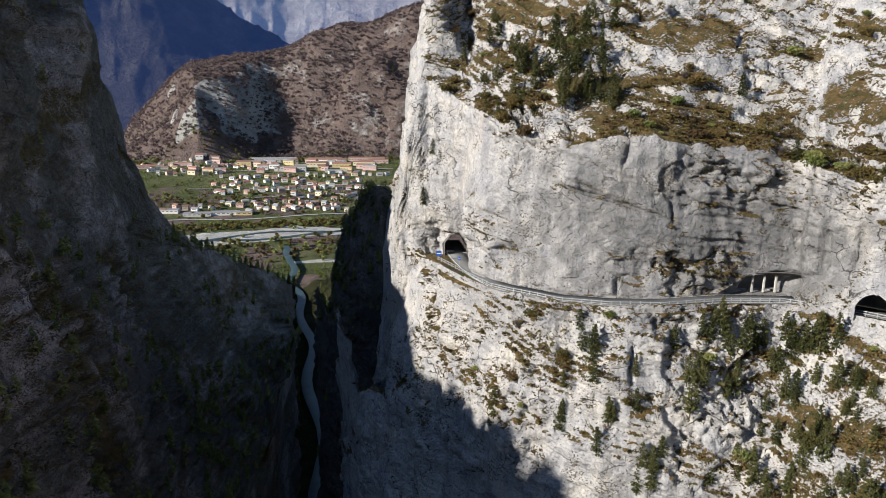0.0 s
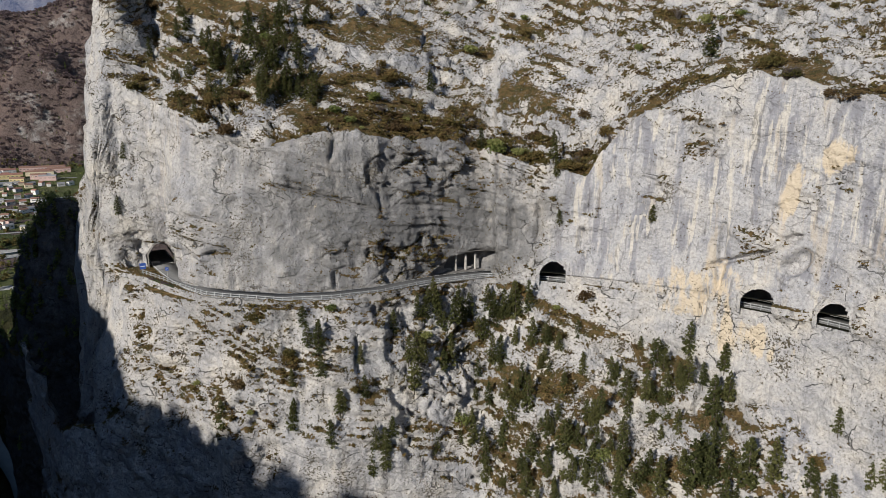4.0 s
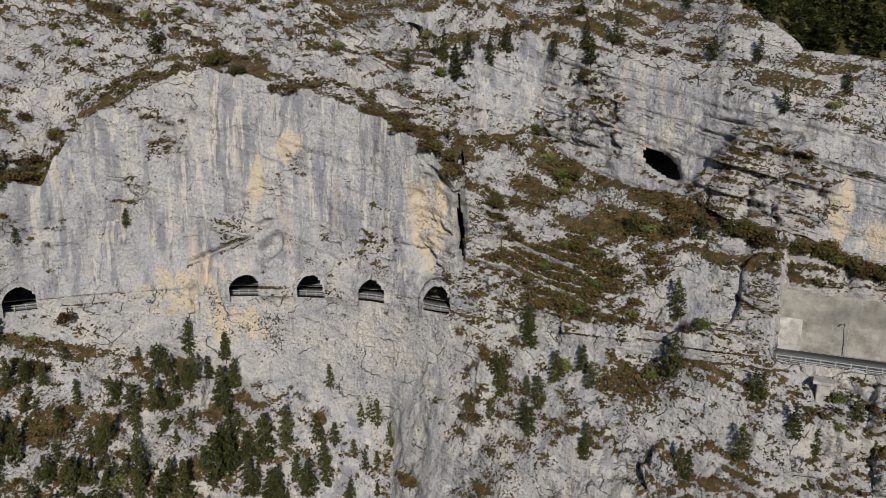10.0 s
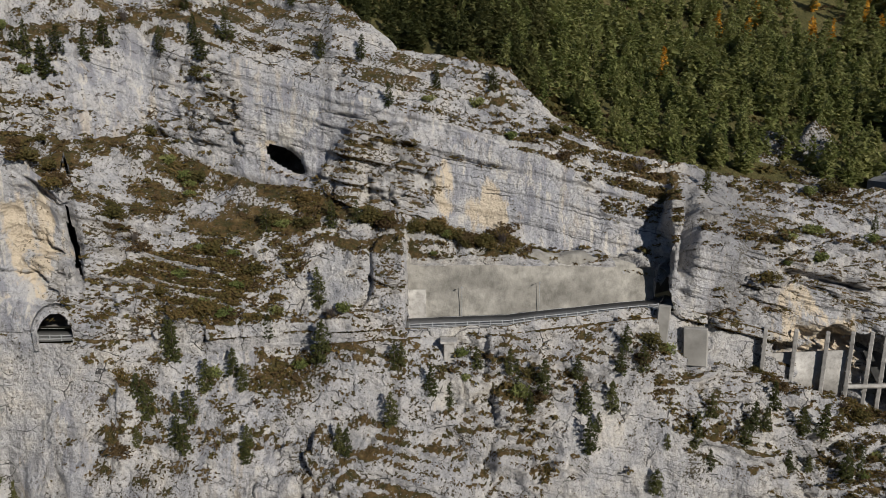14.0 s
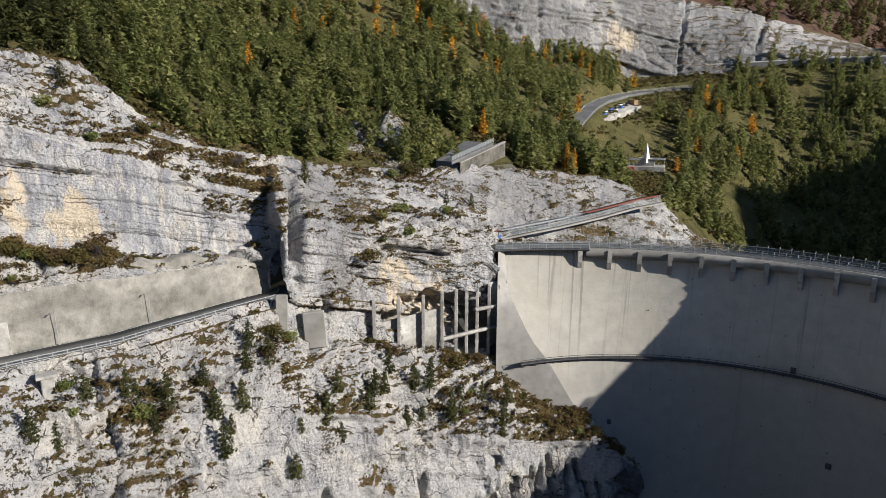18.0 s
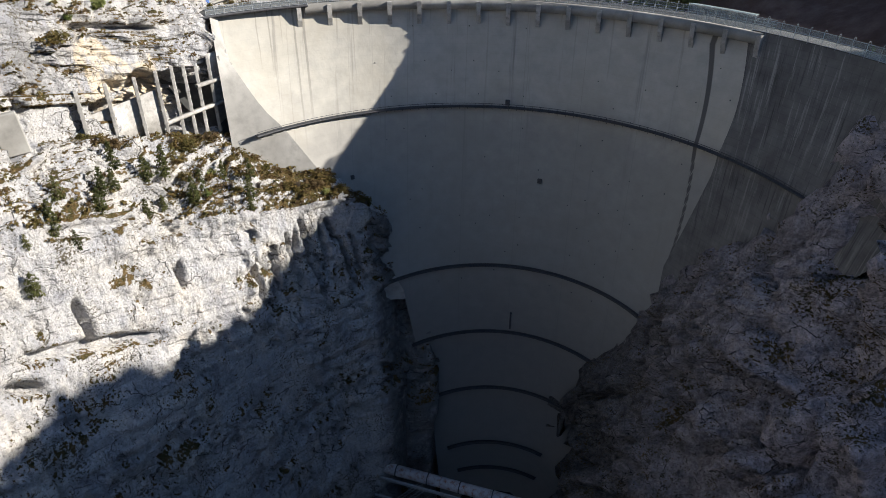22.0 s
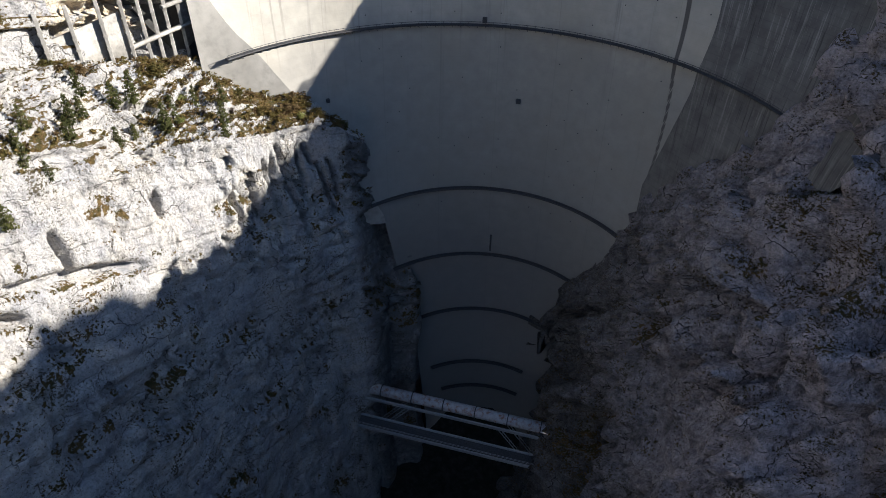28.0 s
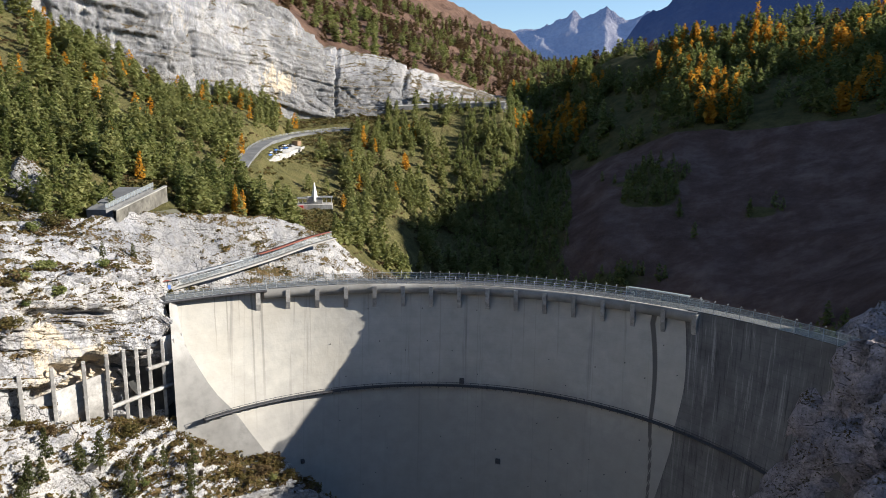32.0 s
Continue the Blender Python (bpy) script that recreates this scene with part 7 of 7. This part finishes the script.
CH = Vector(CHAPEL) + Vector((0, 0, 2.2))
chapel = thing("chapel", Matrix.Translation(CH) @ Matrix.Rotation(radians(-142), 4, "Z"), "small pale concrete chapel with a pointed white spire and terraces", "chapel")
bm = bmesh.new()
bmesh.ops.create_cone(bm, cap_ends=True, segments=4, radius1=1.9, radius2=0.12, depth=9.0, matrix=Matrix.Translation((0, 0, 5.5)))
part("spire", bm, plain("white_render", (0.75, 0.74, 0.71), 0.8), chapel, "pointed white spire")
part("hall", box(bmesh.new(), (7.5, 5, 3.4), Matrix.Translation((0, 1.5, 1.2)), 0.15), PALE_CONCRETE, chapel)
for x, z, w in ((-5.5, 2.3, 5.0), (5.5, 2.7, 6.0)):
    part("terrace_roof", box(bmesh.new(), (w, 4.5, 0.35), Matrix.Translation((x, 1, z)), 0.05), PALE_CONCRETE, chapel)
    for dx in (-1, 0, 1):
        part("column", rod(bmesh.new(), (x + dx * w * 0.4, -0.8, -1.5), (x + dx * w * 0.4, -0.8, z), 0.16, 6), PALE_CONCRETE, chapel)
    part("railing", box(bmesh.new(), (w, 0.08, 0.9), Matrix.Translation((x, -1.2, z + 0.6))), WIRE, chapel)
part("plinth", box(bmesh.new(), (17, 8, 4.0), Matrix.Translation((0, 1.5, -2.4)), 0.2), PALE_CONCRETE, chapel)
part("red_awning", box(bmesh.new(), (2.6, 1.6, 1.6), Matrix.Translation((-6.5, -3.4, -1.5)), 0.1), plain("red_cloth", (0.4, 0.03, 0.03), 0.8), chapel)
# pale outcrop that stands out of the wood above the cliff
for b, el, r, hw, hh, turn in ((121.4, -5.5, 212, 3.6, 6.2, 0.3), (119.4, -6.2, 206, 6.5, 4.6, 0.1), (117.6, -7.0, 198, 7.0, 3.4, 0.05), (120.6, -7.6, 196, 8.0, 2.2, 0.0)):
    a_, h_ = np.meshgrid(np.linspace(0, 2 * np.pi, 61), np.linspace(-0.5 * np.pi, 0.5 * np.pi, 41))
    unit = np.stack([np.cos(h_) * np.cos(a_), np.cos(h_) * np.sin(a_), np.sin(h_)], -1)
    unit = np.sign(unit) * np.abs(unit) ** 0.5
    knob = unit * (hw, hw * 0.8, hh)
    knob = knob @ np.array(Matrix.Rotation(radians(-b), 3, "Z") @ Matrix.Rotation(turn, 3, "Y")).T + np.array(at_bearing(b, r, r * math.tan(radians(el))))
    out = unit / (np.linalg.norm(unit, axis=2, keepdims=True) + 1e-9)
    knob = knob + out * (0.8 * rock_relief(knob * 1.3, 17))[..., None]
    tagged(mesh_object("outcrop", knob.reshape(-1, 3), grid_faces(*knob.shape[:2]), ROCK, attrs={"bed": bed_height(knob), "seam": np.full(a_.shape, 0.8), "weather_shade": np.full(a_.shape, 0.35), "grass": 0.7 * np.clip(out[..., 2], 0, 1)}), "pale limestone outcrop among the pines", "rock")

# viewing terrace with a wall on the cliff top
T0, T1 = Vector(TERRACE[0]), Vector(TERRACE[1])
back = Vector((-(T1.y - T0.y), T1.x - T0.x, 0)).normalized()
back = back if back.dot(T0 + T1) > 0 else -back
# concrete at half tone: the wall's partial shade is in the colour
SHADED_WALL = simple_material("shade_toned_wall", [(0.07, 0.065, 0.055), (0.15, 0.14, 0.12), (0.21, 0.195, 0.165)], 0.5, 0.95, 0.1)
view = thing("viewing_terrace", Matrix(), "terrace held by a pale concrete wall with a railing, sloped to fit the view", "terrace")
closed_sweep("retaining_wall", [T0, T0.lerp(T1, 0.5), T1], [(-0.35, -4.6), (0.35, -4.6), (0.35, 0), (-0.35, 0)], SHADED_WALL, view)
closed_sweep("coping", [T0, T0.lerp(T1, 0.5), T1], [(-0.5, 0), (0.5, 0), (0.5, 0.3), (-0.5, 0.3)], CONCRETE, view)
rail_a, rail_b = T0.lerp(T1, 0.05) + back * 3, T0.lerp(T1, 0.95) + back * 3
v = [q + Vector((0, 0, d)) for d in (0.0, -4.5) for q in (rail_a, rail_b, rail_b + back * 10, rail_a + back * 5)]
mesh_object("paving", np.array(v), np.array([(0, 1, 2, 3), (7, 6, 5, 4), (0, 4, 5, 1), (1, 5, 6, 2), (2, 6, 7, 3), (3, 7, 4, 0)]), ASPHALT, view)
for k in range(15):
    q = rail_a.lerp(rail_b, k / 14)
    part("post", rod(bmesh.new(), q, q + Vector((0, 0, 1.6)), 0.06, 6), STEEL, view)
closed_sweep("railing", [rail_a, rail_b], [(-0.03, 0.3), (0.03, 0.3), (0.03, 1.5), (-0.03, 1.5)], WIRE, view)

for ob in list(view.children) + list(lot.children) + [bpy.data.objects["road_upper"], bpy.data.objects["road_far"]]:
    for face in ob.data.polygons:
        face.use_smooth = False

# ---- river in the gorge and on the flat ----
stream = [at_bearing(b, r, -292.5) for b, r in ((-10.2, 250), (-10.6, 420), (-10.9, 570), (-11.2, 720), (-11.5, 850), (-12.2, 980), (-12.6, 1060), (-12.4, 1180), (-13.2, 1290))]
pts_s = []
for q, w in zip(stream, stream[1:]):
    pts_s += [Vector(q).lerp(Vector(w), i / 6) for i in range(6)]
wig = [(p.x + 6 * math.sin(i * 0.7), p.y, p.z) for i, p in enumerate(pts_s)]
v, f = sweep(wig, [(-5.5, 0), (-3, 0.4), (3, 0.4), (5.5, 0)])
tagged(mesh_object("water_stream", v, f, WATER), "pale blue stream at the bottom of the gorge", "stream", kind="structure")
for off, w, seed in ((-18, 6, 0), (14, 4, 3)):
    path = []
    for i, b in enumerate(np.arange(-30, 2, 0.5)):
        r = 1405 + 3.6 * (b + 14) + off + 16 * math.sin(b * 0.55 + seed)
        path.append(at_bearing(b, r, -299.2))
    v, f = sweep(path, [(-w, 0), (w, 0)])
    tagged(mesh_object("water_river", v, f, WATER), "shallow green river between gravel banks", "river", kind="structure")


# ---- the town on the terrace ----
def ground_w(b, r):
    c = int(np.clip(round((b - thw[0]) / (thw[1] - thw[0])), 0, len(thw) - 1))
    return float(np.interp(r, rw, H[:, c]))


WALLS = [simple_material("render_" + nm, [tuple(0.8 * q for q in c), c], 0.05, 0.9) for nm, c in (("white", (0.68, 0.66, 0.62)), ("cream", (0.62, 0.54, 0.38)), ("pink", (0.48, 0.34, 0.31)), ("ochre", (0.52, 0.42, 0.22)), ("grey", (0.42, 0.41, 0.40)))]
ROOFS = [simple_material("roof_" + nm, [tuple(0.75 * q for q in c), c], 0.2, 0.9) for nm, c in (("brown", (0.22, 0.13, 0.10)), ("grey", (0.25, 0.25, 0.26)), ("red", (0.27, 0.14, 0.11)))]
PANE = plain("dark_window", (0.04, 0.045, 0.05), 0.3)
TONE = ["white", "cream", "pink", "ochre", "grey"]
house_rng = random.Random(8)


def house(b, r, w, d, h, turn, wall, roof, pitched=True, label=""):
    z = ground_w(b, r)
    top = thing("house", Matrix.Translation(at_bearing(b, r, z)) @ Matrix.Rotation(turn, 4, "Z"), label or TONE[wall] + " rendered town house with a pitched roof", "house", "houses of the town")
    part("wall", box(bmesh.new(), (w, d, h + 2), Matrix.Translation((0, 0, h / 2 - 1))), WALLS[wall], top)
    bm = bmesh.new()
    e, up = 0.5, (d * 0.28 if pitched else 0.4)
    prof = [(-d / 2 - e, h - 0.2), (0, h + up), (d / 2 + e, h - 0.2), (d / 2 + e, h), (0, h + up + 0.3), (-d / 2 - e, h)]
    va, vb = [bm.verts.new((-w / 2 - e, y, z_)) for y, z_ in prof], [bm.verts.new((w / 2 + e, y, z_)) for y, z_ in prof]
    bm.faces.new(va)
    bm.faces.new(vb[::-1])
    for i in range(6):
        bm.faces.new((va[i], vb[i], vb[(i + 1) % 6], va[(i + 1) % 6]))
    part("roof", bm, ROOFS[roof], top)
    n = max(1, int(w / 9))
    for i in range(n):
        part("window_row", box(bmesh.new(), (w / n * 0.55, 0.12, 1.5), Matrix.Translation(((i + 0.5) * w / n - w / 2, -d / 2 - 0.04, h * 0.6))), PANE, top)
    return top


# streets: radius, bearings, spacing in degrees
for r0, b0, b1, gap in ((2330, -23, -14, 0.62), (2270, -22.5, -15, 0.7), (2190, -22, -16.5, 0.75), (2080, -17.5, -7, 0.8), (1990, -18, -6.5, 0.72), (1900, -17.8, -6, 0.8), (1720, -22.5, -8, 0.72), (1660, -15.5, -7.5, 0.85), (2120, -9, -4.5, 0.9), (1800, -12, -7, 0.8)):
    b = b0
    while b < b1:
        w = house_rng.uniform(9, 20)
        house(b, r0 + house_rng.uniform(-34, 34), w, house_rng.uniform(9, 12), house_rng.uniform(5.5, 10.5), house_rng.uniform(-0.9, 0.9), house_rng.choice([0, 0, 0, 1, 1, 2, 4]), house_rng.choice([0, 0, 1, 1, 2]))
        b += 0.72 * gap * house_rng.uniform(0.6, 1.5)
for b, r, w, d, h, wall, roof in ((-9.5, 2380, 110, 14, 11, 2, 0), (-6.2, 2390, 120, 14, 11, 2, 0), (-12.8, 2390, 90, 14, 12, 4, 1), (-12.2, 2200, 95, 22, 14, 4, 1), (-15.6, 2300, 34, 14, 15, 3, 0), (-14.4, 2420, 80, 14, 9, 4, 1), (-10.2, 2270, 60, 14, 13, 1, 0), (-8.2, 2260, 60, 14, 12, 3, 2), (-6.4, 2290, 70, 14, 11, 1, 0), (-13.4, 2260, 20, 14, 15, 3, 0),
                                (-17.8, 2240, 60, 20, 9, 4, 0), (-21.5, 1690, 46, 22, 8, 0, 1), (-19.4, 1640, 60, 24, 7, 4, 1), (-17.3, 1640, 60, 24, 7, 0, 1), (-15.9, 1630, 34, 18, 7, 3, 1), (-22.6, 2320, 80, 12, 8, 2, 2), (-20.4, 2350, 70, 12, 8, 2, 2), (-5.2, 2330, 60, 14, 12, 2, 0), (-8.6, 2170, 70, 20, 7, 4, 1), (-6.5, 1770, 34, 16, 6, 0, 1)):
    house(b, r, w, d, h, radians(-b) * 0.5 + house_rng.uniform(-0.08, 0.08), wall, roof, d < 16, "long " + TONE[wall] + " building of the town")
# blocks of flats in the older part of the town
for i in range(34):
    b, r, w = house_rng.uniform(-21, -5), house_rng.choice([2190, 2240, 2300, 2350]) + house_rng.uniform(-20, 20), house_rng.uniform(20, 46)
    wall = house_rng.choice([0, 1, 1, 2, 2, 3, 4])
    house(b, r, w, 12, house_rng.uniform(10, 15), house_rng.uniform(-0.4, 0.4), wall, house_rng.choice([0, 1, 2]), True, TONE[wall] + " block of flats in the town")
# town roads
for r0, b0, b1 in ((1590, -24, -4), (1950, -20, -4), (2230, -23, -4), (1830, -16, -5)):
    v, f = sweep([at_bearing(b, r0 + 14 * math.sin(b * 0.5), ground_w(b, r0 + 14 * math.sin(b * 0.5)) + 1.2) for b in np.arange(b0, b1, 0.3)], [(-5, 0), (5, 0)])
    tagged(mesh_object("road_town", v, f, simple_material("pale_road", [(0.26, 0.26, 0.25), (0.34, 0.33, 0.32)], 0.1)), "pale valley road", "road", kind="structure")
tree_spots = []
for i in range(1500):
    b = rng.uniform(-26, -3)
    r = rng.choice([rng.gauss(1500, 14), rng.gauss(1290, 45), rng.gauss(1780, 60), rng.gauss(2440, 30), rng.uniform(1600, 2450), rng.gauss(1520, 10)])
    tree_spots.append((at_bearing(b, r, ground_w(b, r) - 0.4), rng.uniform(4.5, 10), 1.0))
puffs = [shrub_crown(120 + i, 0.6, 1.0, 26, 0.34) for i in range(4)]
scatter("valley_trees", "green and yellow trees by the river and between the houses", "trees", tree_spots[:950], puffs, SHRUB, 15)
scatter("valley_green_trees", "dark green trees in the town", "trees", tree_spots[950:], puffs, NEEDLES, 16)
hill_spots = []
for i in range(7000):
    b, r = rng.uniform(-25, 4), rng.uniform(2450, 3300)
    hill_spots.append((at_bearing(b, r, ground_w(b, r) - 1), rng.uniform(6, 11), 1.4))
puffs2 = [shrub_crown(130 + i, 0.6, 1.0, 16, 0.3) for i in range(4)]
scatter("hill_wood", "brown leafless autumn wood on the hill", "wood", hill_spots[:6300], puffs2, HILL_WOOD, 17)
scatter("hill_pines", "dark pines on the hill", "wood", hill_spots[6300:], far_conifer, NEEDLES, 18)
mouth_spots = []
for i in range(900):
    b, r = rng.uniform(-24, -2), rng.uniform(520, 1150)
    if abs(b + 11.4) > 0.9:
        mouth_spots.append((at_bearing(b, r, ground_w(b, r) - 0.5), rng.uniform(6, 12), 1.3))
scatter("mouth_wood", "wood at the mouth of the gorge", "wood", mouth_spots, far_conifer, NEEDLES, 19)


# ---- far mountains ----
def mountain(name, label, ridge, r, depth, base, mat, seed, rough):
    """A ridge at a distance: bearings and height angles of its crest."""
    b = np.arange(ridge[0][0], ridge[-1][0], 0.12)
    el = line(ridge, b)[0]
    rows = []
    for k in range(34):
        f = k / 33
        rr_ = r + depth * f + 0 * b
        top = (r + depth) * np.tan(np.radians(el))
        z = base + (top - base) * f ** 0.9
        x, y = rr_ * np.sin(np.radians(b)), rr_ * np.cos(np.radians(b))
        z = z + rough * (0.25 + f * (1 - 0.6 * f)) * (ridged(x / 420, y / 420, z / 700, 4, seed) - 0.6)
        rows.append(np.stack([x, y, z], -1))
    p = np.array(rows)
    tagged(mesh_object(name, p.reshape(-1, 3), grid_faces(*p.shape[:2]), mat), label, "mountain", kind="structure")


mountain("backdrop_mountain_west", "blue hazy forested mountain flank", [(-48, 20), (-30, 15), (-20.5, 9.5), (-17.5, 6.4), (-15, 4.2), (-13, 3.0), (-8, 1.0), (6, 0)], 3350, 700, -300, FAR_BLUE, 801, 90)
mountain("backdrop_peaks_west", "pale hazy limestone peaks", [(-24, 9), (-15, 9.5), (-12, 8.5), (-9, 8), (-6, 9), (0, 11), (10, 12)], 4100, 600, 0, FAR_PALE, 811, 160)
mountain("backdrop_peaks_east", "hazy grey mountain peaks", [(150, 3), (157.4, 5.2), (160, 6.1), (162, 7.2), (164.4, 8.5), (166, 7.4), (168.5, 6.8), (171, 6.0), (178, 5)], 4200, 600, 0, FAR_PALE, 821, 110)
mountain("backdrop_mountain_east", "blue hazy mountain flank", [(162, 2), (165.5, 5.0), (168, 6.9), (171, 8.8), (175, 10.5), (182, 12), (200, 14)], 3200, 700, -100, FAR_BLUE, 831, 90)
